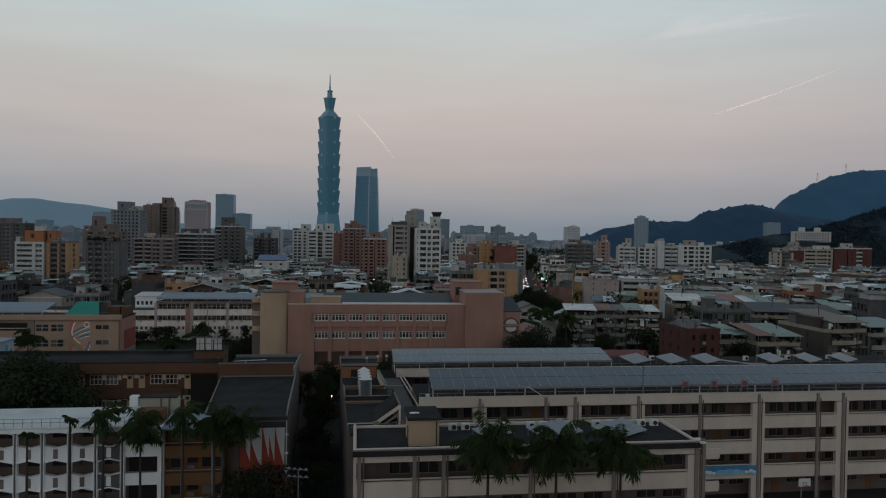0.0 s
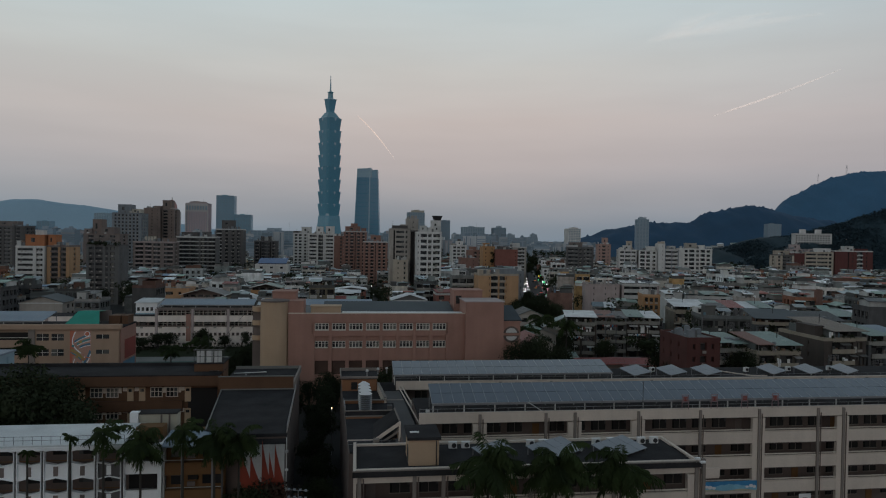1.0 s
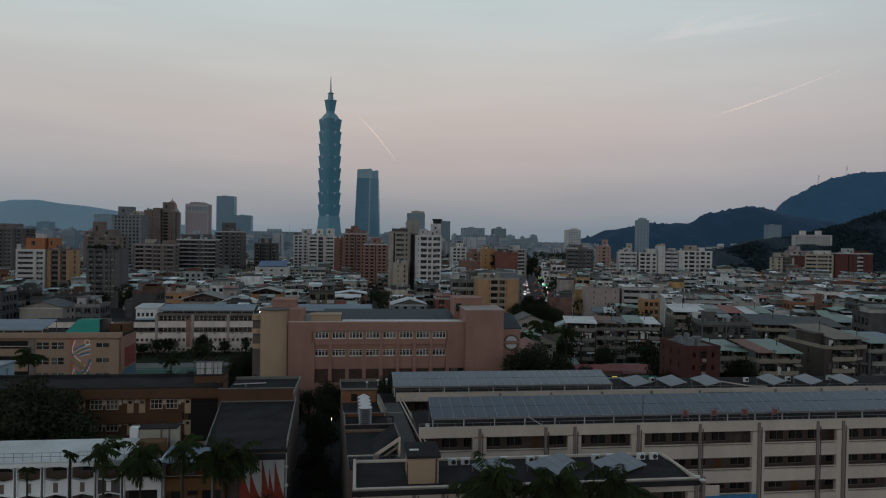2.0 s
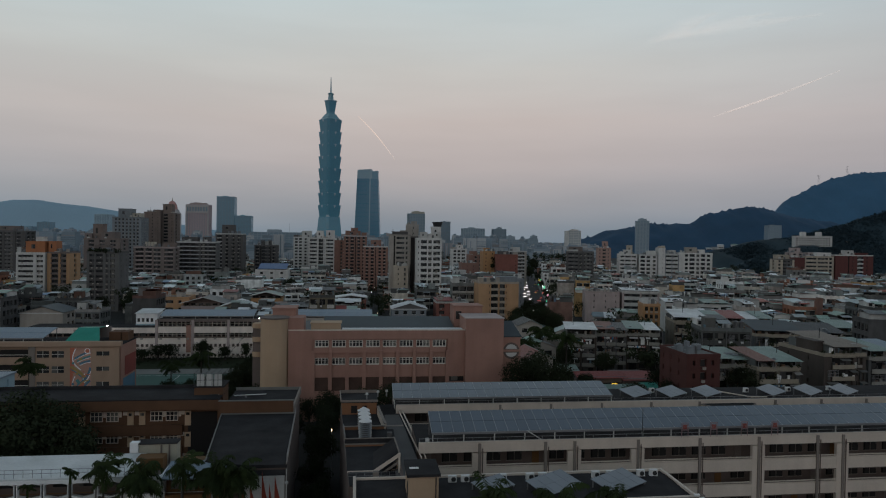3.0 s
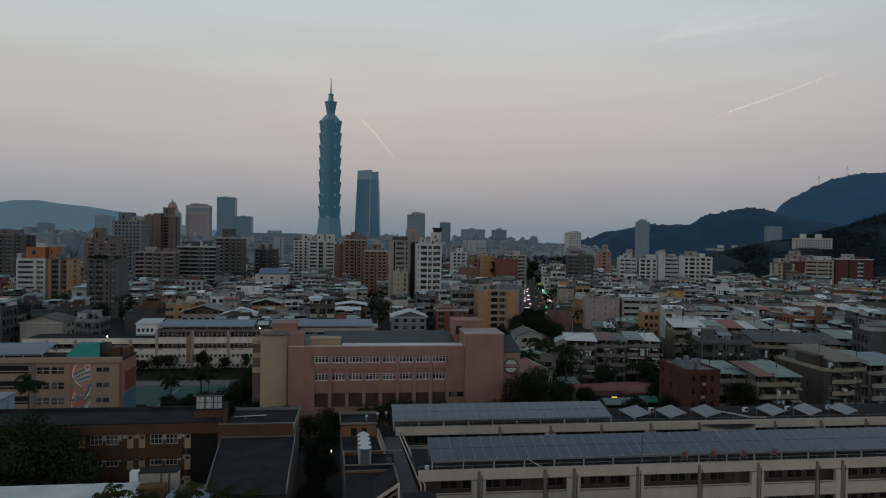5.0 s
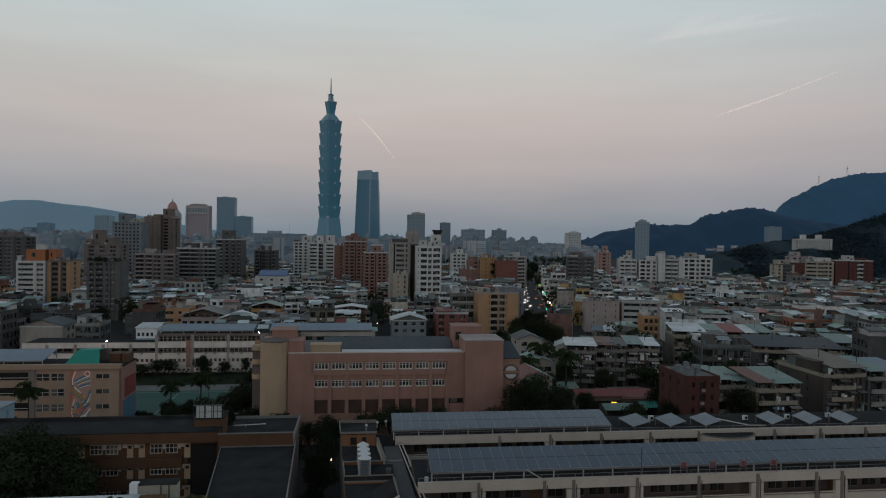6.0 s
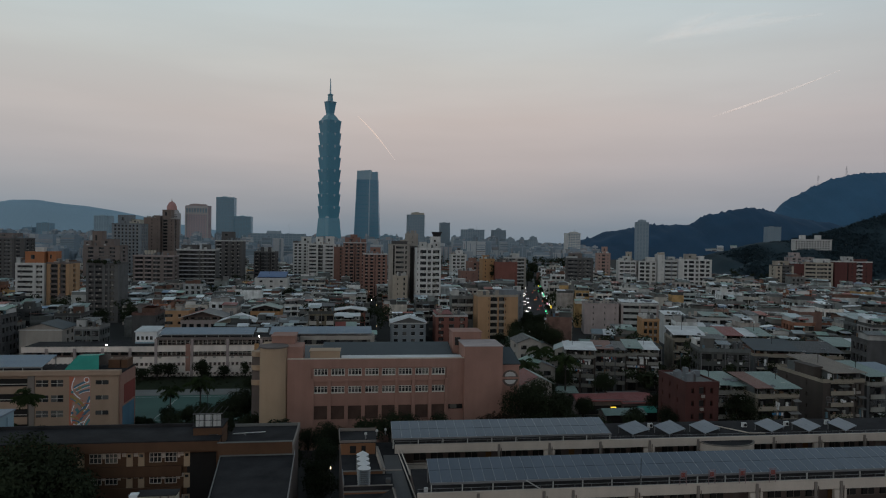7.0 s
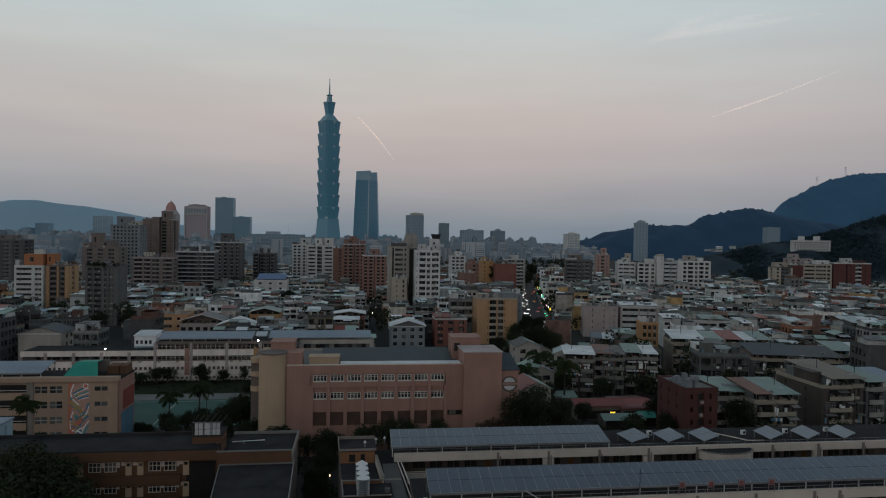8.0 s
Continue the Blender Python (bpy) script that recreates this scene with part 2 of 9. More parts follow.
surface("sheet_teal", (0.03, 0.26, 0.20), rough=0.6, vary=0.2, bump=0.3, wave=5.0)
surface("roof_dark", (0.033, 0.032, 0.034), rough=0.95, spec=0.08, vary=0.95, scale=0.8, streak=0.0)
surface("roof_walk", (0.11, 0.105, 0.105), rough=0.9, vary=0.5, scale=0.5, streak=0.0)
surface("roof_grey", (0.15, 0.148, 0.14), rough=0.9, vary=0.5, scale=0.35, streak=0.0, tint=0.5)
surface("roof_slate", (0.045, 0.058, 0.068), rough=0.6, vary=0.3, streak=0.1)
surface("rib_grey", (0.30, 0.31, 0.33), rough=0.5, vary=0.3)
surface("solar_sheet", (0.080, 0.098, 0.127), rough=0.22, vary=0.2, scale=0.4, streak=0.1, bump=0.04, spec=1.0, tint=0.15)
surface("rail_metal", (0.22, 0.22, 0.23), rough=0.5, metal=0.3)
surface("white_metal", (0.66, 0.66, 0.66), rough=0.5)
surface("steel", (0.17, 0.175, 0.18), rough=0.35, metal=0.75, vary=0.12)
surface("dark_metal", (0.03, 0.03, 0.032), rough=0.6)
# distance haze is put into the grey and glazing of the far towers
surface("far_haze_grey", (0.25, 0.31, 0.36), vary=0.15, streak=0.1, tint=0.35)
surface("far_haze_glazing", (0.19, 0.275, 0.335), rough=0.4, vary=0.2, bump=0.0, streak=0.0, tint=0.2)
surface("window_glass", (0.018, 0.020, 0.024), rough=0.15, vary=0.2, bump=0.0, streak=0.0, spec=0.5, tint=0.6)
surface("window_dim", (0.045, 0.045, 0.048), rough=0.3, vary=0.5, scale=1.5, bump=0.0, streak=0.0, tint=0.6)
surface("window_frame", (0.58, 0.55, 0.50), rough=0.6)
# near-black colour that stands for the shade inside openings and slots
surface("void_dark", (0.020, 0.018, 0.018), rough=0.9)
for glass in ("window_glass", "window_dim"):
    nt = MATS[glass].node_tree
    tc = nt.nodes.new("ShaderNodeTexCoord")
    vo = nt.nodes.new("ShaderNodeTexVoronoi")
    vo.inputs["Scale"].default_value = 0.6
    vo.inputs["Randomness"].default_value = 0.0
    rp = nt.nodes.new("ShaderNodeValToRGB")
    e = rp.color_ramp.elements
    e[0].position, e[0].color = 0.0, (0.017, 0.018, 0.021, 1)
    e[1].position, e[1].color = 1.0, (0.17, 0.16, 0.14, 1)
    for pos, val in ((0.40, 0.018), (0.62, 0.042), (0.82, 0.090)):
        q = e.new(pos)
        q.color = (val, val, val * 1.02, 1)
    bw = nt.nodes.new("ShaderNodeSeparateColor")
    nt.links.new(tc.outputs["Object"], vo.inputs["Vector"])
    nt.links.new(vo.outputs["Color"], bw.inputs[0])
    nt.links.new(bw.outputs[0], rp.inputs["Fac"])
    nt.links.new(rp.outputs[0], nt.nodes["Principled BSDF"].inputs["Base Color"])
# ground and plants
surface("asphalt", (0.045, 0.045, 0.047), rough=0.9, vary=0.4, scale=0.2, streak=0.0)
surface("city_ground", (0.030, 0.029, 0.028), rough=0.95, vary=0.5, scale=0.05, streak=0.0)
surface("court_green", (0.048, 0.105, 0.088), rough=0.85, vary=0.25, scale=0.25, streak=0.0)
surface("court_line", (0.55, 0.55, 0.53), rough=0.8)
surface("leaves", (0.026, 0.033, 0.018), rough=0.9, spec=0.08, vary=0.5, scale=0.8, streak=0.0, tint=0.5)
surface("leaves_dry", (0.040, 0.023, 0.014), rough=0.8, vary=0.5, scale=0.8, streak=0.0, tint=0.4)
surface("palm_leaf", (0.025, 0.037, 0.013), rough=0.85, spec=0.1, vary=0.4, scale=1.5, streak=0.0, tint=0.5)
surface("bark", (0.05, 0.045, 0.040), rough=0.95, vary=0.4, scale=1.5)
# hill colours hold blue distance haze, paler on the farther ridges
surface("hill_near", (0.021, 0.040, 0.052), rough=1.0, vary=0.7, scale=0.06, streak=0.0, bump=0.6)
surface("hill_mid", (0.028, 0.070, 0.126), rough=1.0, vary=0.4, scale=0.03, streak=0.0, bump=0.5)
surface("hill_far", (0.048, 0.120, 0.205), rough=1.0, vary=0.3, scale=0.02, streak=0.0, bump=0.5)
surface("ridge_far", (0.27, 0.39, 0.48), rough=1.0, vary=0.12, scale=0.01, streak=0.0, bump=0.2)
surface("sign_pink", (0.26, 0.17, 0.18), rough=0.7)
surface("mural_ground", (0.46, 0.27, 0.215), rough=0.8, vary=0.35, scale=1.5)
surface("mural_salmon", (0.50, 0.17, 0.11), rough=0.8)
surface("mural_teal", (0.10, 0.26, 0.27), rough=0.8)
surface("banner_pale", (0.20, 0.42, 0.55), rough=0.7, vary=0.5, scale=2.0, streak=0.0)
surface("banner_sand", (0.42, 0.40, 0.30), rough=0.7, vary=0.4, scale=2.0, streak=0.0)
surface("mural_red", (0.24, 0.055, 0.045), rough=0.8)
surface("mural_blue", (0.09, 0.19, 0.27), rough=0.8)
surface("mural_pale", (0.42, 0.40, 0.33), rough=0.8)
surface("mural_yellow", (0.36, 0.27, 0.10), rough=0.8)
surface("banner_blue", (0.05, 0.22, 0.42), rough=0.7, vary=0.5, scale=2.0, streak=0.0)
surface("sign_yellow", (0.62, 0.38, 0.02), rough=0.6)
surface("car_paint", (0.2, 0.2, 0.2), rough=0.3, vary=0.05, bump=0.0, streak=0.0, spec=0.5,
        palette=[(0.45, 0.45, 0.46), (0.03, 0.03, 0.035), (0.20, 0.20, 0.21), (0.55, 0.38, 0.02), (0.30, 0.02, 0.02), (0.6, 0.6, 0.6)])
lit("lamp_white", (1.0, 0.97, 0.90), 16.0)
lit("lamp_car", (1.0, 0.90, 0.88), 9.0)
lit("sign_white", (0.95, 0.97, 1.0), 2.2)
lit("sign_rose", (1.0, 0.45, 0.55), 1.6)
lit("lamp_warm", (1.0, 0.72, 0.40), 4.0)
lit("lamp_green", (0.05, 1.0, 0.35), 5.0)
lit("lamp_red", (1.0, 0.12, 0.10), 2.5)
lit("sign_glow", (1.0, 0.65, 0.05), 1.2)
lit("sign_green", (0.05, 0.9, 0.30), 2.0)
# the trail's dusk light is given as its own emission
lit("contrail_glow", (0.90, 0.70, 0.60), 0.62)


def vapour(name, color, strength, thick):
    """Thin ice cloud whose dusk light is its own emission; it lets most of the sky through and frays along its length.
    """
    m = lit(name, color, strength)
    n, l = m.node_tree.nodes, m.node_tree.links
    out = [k for k in n if k.type == "OUTPUT_MATERIAL"][0]
    glow_ = out.inputs["Surface"].links[0].from_socket
    mix, clear, fray, span = n.new("ShaderNodeMixShader"), n.new("ShaderNodeBsdfTransparent"), n.new("ShaderNodeTexNoise"), n.new("ShaderNodeMapRange")
    fray.inputs["Scale"].default_value = 0.012
    span.inputs["From Min"].default_value, span.inputs["From Max"].default_value = 0.3, 0.7
    span.inputs["To Min"].default_value, span.inputs["To Max"].default_value = thick * 0.35, thick
    geo = n.new("ShaderNodeNewGeometry")
    l.new(geo.outputs["Position"], fray.inputs["Vector"])
    l.new(fray.outputs["Fac"], span.inputs["Value"])
    l.new(span.outputs[0], mix.inputs["Fac"])
    l.new(clear.outputs[0], mix.inputs[1])
    l.new(glow_, mix.inputs[2])
    l.new(mix.outputs[0], out.inputs["Surface"])


vapour("trail_soft", (0.92, 0.76, 0.68), 0.66, 0.5)
vapour("cirrus", (0.80, 0.72, 0.66), 0.84, 0.075)

# ================= mesh helpers =================


class Geo:
    """Vertices and faces of one mesh."""

    def __init__(self):
        self.v, self.f = [], []

    def box(self, x0, x1, y0, y1, z0, z1, m=None):
        k = len(self.v)
        pts = [(x, y, z) for z in (z0, z1) for x, y in ((x0, y0), (x1, y0), (x1, y1), (x0, y1))]
        self.v += [tuple(m @ Vector(p)) for p in pts] if m else pts
        self.f += [tuple(k + i for i in q) for q in ((3, 2, 1, 0), (4, 5, 6, 7), (0, 1, 5, 4), (1, 2, 6, 5), (2, 3, 7, 6), (3, 0, 4, 7))]
        return self

    def prism(self, poly, z0, z1):
        k, c = len(self.v), len(poly)
        self.v += [(x, y, z0) for x, y in poly] + [(x, y, z1) for x, y in poly]
        self.f += [tuple(k + c - 1 - i for i in range(c)), tuple(k + c + i for i in range(c))]
        self.f += [(k + i, k + (i + 1) % c, k + c + (i + 1) % c, k + c + i) for i in range(c)]
        return self

    def loft(self, rings):
        """A closed skin through rings of the same number of points."""
        k, c = len(self.v), len(rings[0])
        for r in rings:
            self.v += [tuple(p) for p in r]
        for j in range(len(rings) - 1):
            for i in range(c):
                a, b = k + j * c + i, k + j * c + (i + 1) % c
                self.f.append((a, b, b + c, a + c))
        self.f += [tuple(k + c - 1 - i for i in range(c)), tuple(k + (len(rings) - 1) * c + i for i in range(c))]
        return self

    def cyl(self, x, y, z0, z1, r0, r1=None, n=12):
        r1 = r0 if r1 is None else r1
        ring = lambda r, z: [(x + r * math.cos(2 * math.pi * i / n), y + r * math.sin(2 * math.pi * i / n), z) for i in range(n)]
        return self.loft([ring(r0, z0), ring(r1, z1)])

    def rod(self, p, q, r, n=5):
        p, q = Vector(p), Vector(q)
        d = (q - p).normalized()
        s = d.orthogonal().normalized()
        t = d.cross(s)
        ring = lambda c: [c + r * (math.cos(2 * math.pi * i / n) * s + math.sin(2 * math.pi * i / n) * t) for i in range(n)]
        return self.loft([ring(p), ring(q)])

    def slab(self, a, b, c, d, th):
        """A plate with corners a, b, c, d and thickness th below them."""
        k = len(self.v)
        a, b, c, d = (Vector(p) for p in (a, b, c, d))
        nrm = (b - a).cross(d - a).normalized() * th
        self.v += [tuple(p - nrm) for p in (a, b, c, d)] + [tuple(p) for p in (a, b, c, d)]
        self.f += [tuple(k + i for i in q) for q in ((3, 2, 1, 0), (4, 5, 6, 7), (0, 1, 5, 4), (1, 2, 6, 5), (2, 3, 7, 6), (3, 0, 4, 7))]
        return self

    def add(self, other, m):
        """Takes in another mesh at the pose m."""
        k = len(self.v)
        if other.v:
            p = np.array(other.v) @ np.array(m.to_3x3()).T + np.array(m.translation)
            self.v += [tuple(q) for q in p.tolist()]
            self.f += [tuple(k + i for i in q) for q in other.f]
        return self

    def kerb(self, w, d, z0, z1, th, y0=0.0):
        """A closed parapet round a rectangle."""
        k = len(self.v)
        for a, z in ((0, z0), (0, z1), (th, z1), (th, z0)):
            self.v += [(-w / 2 + a, y0 + a, z), (w / 2 - a, y0 + a, z), (w / 2 - a, y0 + d - a, z), (-w / 2 + a, y0 + d - a, z)]
        for r in range(3):
            for i in range(4):
                a, b = k + r * 4 + i, k + r * 4 + (i + 1) % 4
                self.f.append((a, b, b + 4, a + 4))
        return self

    def shell(self, w, d, h, cols, rows, side_cols=(), rec=0.3):
        """One closed wall mesh with window openings set back by rec in its front (cols) and sides (side_cols), at the same rows."""
        seen = {}

        def vert(x, y, z):
            key = (round(x, 3), round(y, 3), round(z, 3))
            if key not in seen:
                seen[key] = len(self.v)
                self.v.append(key)
            return seen[key]
        zs = sorted({0.0, float(h), *(z for r in rows for z in r)})
        zwin = {r[0] for r in rows}

        def face(breaks, wins, put):
            for s0, s1 in zip(breaks, breaks[1:]):
                for z0, z1 in zip(zs, zs[1:]):
                    o = [put(s0, 0, z0), put(s1, 0, z0), put(s1, 0, z1), put(s0, 0, z1)]
                    if s0 in wins and z0 in zwin:
                        n = [put(s0, rec, z0), put(s1, rec, z0), put(s1, rec, z1), put(s0, rec, z1)]
                        for i in range(4):
                            self.f.append((o[i], o[(i + 1) % 4], n[(i + 1) % 4], n[i]))
                        self.f.append(tuple(n))
                    else:
                        self.f.append(tuple(o))
        xs = sorted({-w / 2, w / 2, *(c for p in cols for c in p)})
        ys = sorted({0.0, float(d), *(c for p in side_cols for c in p)})
        face(xs, {p[0] for p in cols}, lambda s, r, z: vert(s, r, z))
        face(ys, {p[0] for p in side_cols}, lambda s, r, z: vert(w / 2 - r, s, z))
        face(ys, {p[0] for p in side_cols}, lambda s, r, z: vert(-w / 2 + r, s, z))
        self.f.append(tuple([vert(-w / 2, d, z) for z in zs] + [vert(w / 2, d, z) for z in reversed(zs)]))
        self.f.append(tuple([vert(x, 0, h) for x in xs] + [vert(w / 2, y, h) for y in ys[1:]] + [vert(-w / 2, d, h)] + [vert(-w / 2, y, h) for y in reversed(ys[1:-1])]))
        return self

    def mesh(self, name, mat):
        me = bpy.data.meshes.new(name)
        me.from_pydata(self.v, [], self.f)
        me.materials.append(MATS[mat])
        me.update()
        return me


def part(name, geo, mat, parent, label=""):
    data = geo.mesh(name, mat) if isinstance(geo, Geo) else geo
    ob = new(name, data)
    ob.parent = parent
    return tagged(ob, label)


def thing(name, label, category, m, group="", kind=""):
    ob = new(name)
    ob.matrix_basis = m
    ob.empty_display_size = 0.5
    return tagged(ob, label, category, group, kind)


def solid(name, geo, mat, label, category, m=None, group="", kind=""):
    ob = new(name, geo.mesh(name, mat))
    if m:
        ob.matrix_basis = m
    return tagged(ob, label, category, group, kind)


def spot(x, y, z=0.0, turn=0.0):
    return pose(x, y, z, 0, 0, turn)


TURN = 7.5                                  # the school's axes against the line of sight
SCHOOL = pose(0, 0, 0, 0, 0, TURN)


def at(a, b, z=0.0, turn=0.0):
    """A pose in the school's own plan: a along its fronts, b away from the camera."""
    return SCHOOL @ pose(a, b, z, 0, 0, turn)


def plan(a, b):
    """World x, y of a place in the school's plan."""
    p = at(a, b).translation
    return p.x, p.y

# ================= ground, road, hills =================
g = Geo()
g.v = [(-4500, -600, 0), (4500, -600, 0), (4500, 4600, 0), (-4500, 4600, 0)]
g.f = [(0, 1, 2, 3)]
solid("ground", g, "city_ground", "dark paved city ground reaching the horizon", "ground", kind="structure")

ROAD0, ROADK = 13.4, 0.110                  # the avenue's middle line: x = ROAD0 + ROADK * y
g = Geo()
g.slab((ROAD0 + ROADK * 330 - 8, 330, 0.03), (ROAD0 + ROADK * 330 + 8, 330, 0.03), (ROAD0 + ROADK * 1150 + 8, 1150, 0.03), (ROAD0 + ROADK * 1150 - 8, 1150, 0.03), 0.02)
solid("road", g, "asphalt", "straight asphalt avenue between apartment blocks", "road", kind="structure")
for s in (-1, 1):
    g = Geo()
    o = s * 9.5
    g.slab((ROAD0 + ROADK * 330 + o - 1.5, 330, 0.15), (ROAD0 + ROADK * 330 + o + 1.5, 330, 0.15), (ROAD0 + ROADK * 1150 + o + 1.5, 1150, 0.15), (ROAD0 + ROADK * 1150 + o - 1.5, 1150, 0.15), 0.15)
    solid("pavement", g, "roof_grey", "raised concrete pavement along the avenue", "pavement", kind="structure")


def ridge(name, label, mat, pts, y, depth, step, rough, seed, trees=0.0):
    """A wooded hill: the line of its crest, falling away to both sides, roughened by treetops."""
    xs = np.arange(pts[0][0], pts[-1][0] + step, step)
    crest = np.interp(xs, [p[0] for p in pts], [p[1] for p in pts])
    ys = np.linspace(-1, 1, 25)
    geo, n = Geo(), len(ys)
    for x, c in zip(xs, crest):
        for k in ys:
            fall = (1 - abs(k) ** 1.35)
            q = Vector((x / 90.0 + seed, k * depth / 90.0, seed))
            # round treetops along the crest, broad folds below it
            near = math.exp(-(k / 0.07) ** 2)
            top = near * (1.5 * abs(noise.noise(Vector((x / 13.0, 0, seed)))) + 0.9 * abs(noise.noise(Vector((x / 5.5, 0, seed + 2)))) - 0.7)
            top += (1 - near) * 1.2 * noise.noise(Vector((x / 45.0, k * depth / 70.0, seed)))
            z = c * fall + rough * fall * noise.fractal(q, 1.0, 2.0, 3) * (1 - near) + trees * top * min(1.0, 2 * fall)
            geo.v.append((x, y + k * depth, max(z, -2.0)))
    for i in range(len(xs) - 1):
        for j in range(n - 1):
            a = i * n + j
            geo.f.append((a, a + n, a + n + 1, a + 1))
    ob = solid(name, geo, mat, label, "hill", kind="structure")
    for p in ob.data.polygons:
        p.use_smooth = True
    return ob


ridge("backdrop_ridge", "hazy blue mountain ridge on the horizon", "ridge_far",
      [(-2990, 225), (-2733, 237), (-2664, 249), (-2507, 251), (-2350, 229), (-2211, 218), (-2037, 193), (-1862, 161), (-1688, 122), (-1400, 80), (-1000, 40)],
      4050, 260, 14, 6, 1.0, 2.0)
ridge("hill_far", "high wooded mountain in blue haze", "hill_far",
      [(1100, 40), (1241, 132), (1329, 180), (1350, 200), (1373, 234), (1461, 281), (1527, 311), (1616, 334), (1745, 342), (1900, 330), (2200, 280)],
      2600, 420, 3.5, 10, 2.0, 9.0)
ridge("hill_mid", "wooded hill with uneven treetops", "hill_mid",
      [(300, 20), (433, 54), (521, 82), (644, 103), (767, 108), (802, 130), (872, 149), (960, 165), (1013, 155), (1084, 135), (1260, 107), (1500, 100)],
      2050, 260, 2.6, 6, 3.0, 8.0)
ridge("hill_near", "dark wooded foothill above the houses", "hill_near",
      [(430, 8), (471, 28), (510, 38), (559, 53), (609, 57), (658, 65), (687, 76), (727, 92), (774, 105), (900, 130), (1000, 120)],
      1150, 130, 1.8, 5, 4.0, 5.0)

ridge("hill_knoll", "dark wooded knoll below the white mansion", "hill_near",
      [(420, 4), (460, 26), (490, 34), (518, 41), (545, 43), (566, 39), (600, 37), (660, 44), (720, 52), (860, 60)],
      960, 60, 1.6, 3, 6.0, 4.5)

rnd = random.Random(41)


def hill_trees(name, mat, x0, x1, y, depth, crest, count, r, size):
    """Crowns of trees on the slope of a hill that faces the town."""
    geo = Geo()
    for _ in range(count):
        x, k = rnd.uniform(x0, x1), rnd.uniform(0.02, 0.9)
        z = np.interp(x, [p[0] for p in crest], [p[1] for p in crest]) * (1 - k ** 1.35)
        for _ in range(16):
            c = Vector((x + rnd.uniform(-r, r), y - k * depth + rnd.uniform(-r, r), z + rnd.uniform(-0.3, 0.8) * r))
            u, v = Vector((rnd.uniform(-1, 1), rnd.uniform(-1, 1), rnd.uniform(-0.6, 0.6))) * size, Vector((rnd.uniform(-1, 1), rnd.uniform(-0.6, 0.6), rnd.uniform(-1, 1))) * size
            q = len(geo.v)
            geo.v += [tuple(c - u), tuple(c + v), tuple(c + u), tuple(c - v)]
            geo.f.append((q, q + 1, q + 2, q + 3))
    return solid(name, geo, mat, "tree crowns covering the wooded hillside", "trees", kind="stuff")


hill_trees("knoll_trees", "hill_near", 430, 860, 960, 60, [(420, 4), (460, 26), (518, 41), (566, 39), (600, 37), (720, 52), (860, 60)], 1700, 3.4, 1.3)
hill_trees("foothill_trees", "hill_near", 480, 1000, 1150, 130, [(430, 8), (510, 38), (609, 57), (687, 76), (774, 105), (900, 130), (1000, 120)], 2600, 4.2, 1.7)

# ================= towers =================
FOOT = []                                   # x, y, half width of what stands


def tower(label, category, x, y, w, d, h, turn, mat, storeys, bays, pier=0.35, band=0.5, cap=None):
    """A far office or apartment tower: recessed windows between floor bands and piers."""
    FOOT.append((x, y + d / 2, max(w, d) / 2))
    t = thing("apartment_tower" if h < 90 else "office_tower", label, category, spot(x, y, 0, turn))
    sh, rec = (h - 1.0) / storeys, 1.0
    pw = pier * w / bays
    cols = [(-w / 2 + i * w / bays + pw / 2, -w / 2 + (i + 1) * w / bays - pw / 2) for i in range(bays)]
    side = max(2, round(d / (w / bays)))
    sw = max(pier, 0.5) * d / side
    sides = [(i * d / side + sw / 2, (i + 1) * d / side - sw / 2) for i in range(side)]
    levels = [(s * sh + band * sh * 0.75, s * sh + band * sh * 0.75 + (1 - band) * sh) for s in range(storeys)]
    part("wall", Geo().shell(w, d, h - 0.6, cols, levels, sides, rec), mat, t)
    part("glazing", Geo().box(-w / 2 + rec - 0.05, w / 2 - rec + 0.05, rec - 0.05, d - 0.3, 0.5, h - 1.2), "far_haze_glazing", t)
    part("parapet", Geo().kerb(w + 0.1, d + 0.1, h - 0.6, h, 0.3, -0.05), mat, t)
    part("roof", Geo().box(-w / 2 + 0.3, w / 2 - 0.3, 0.3, d - 0.3, h - 0.59, h - 0.5), "roof_grey", t)
    rnd = random.Random(int(x * 7 + y))
    part("roof_room", Geo().box(-w * 0.2, w * 0.05, d * 0.3, d * 0.7, h - 0.5, h + 0.05 * w), mat, t)
    part("antenna", Geo().rod((w * 0.2, d / 2, h), (w * 0.2, d / 2, h + 0.16 * w + 3), 0.16, 4), "dark_metal", t)
    if cap:
        cm, frac, ch = cap
        cw = w * frac
        cx = rnd.uniform(-0.5, 0.5) * (w - cw)
        part("roof_house", Geo().box(cx - cw / 2, cx + cw / 2, d * 0.2, d * 0.8, h, h + ch).box(cx - cw / 2 - 0.2, cx + cw / 2 + 0.2, d * 0.2 - 0.2, d * 0.8 + 0.2, h + ch, h + ch + 0.3), cm, t)
        part("parapet", Geo().box(cx - cw * 0.3, cx + cw * 0.1, d * 0.3, d * 0.6, h + ch + 0.3, h + ch * 1.35 + 0.3), cm, t)
    return t


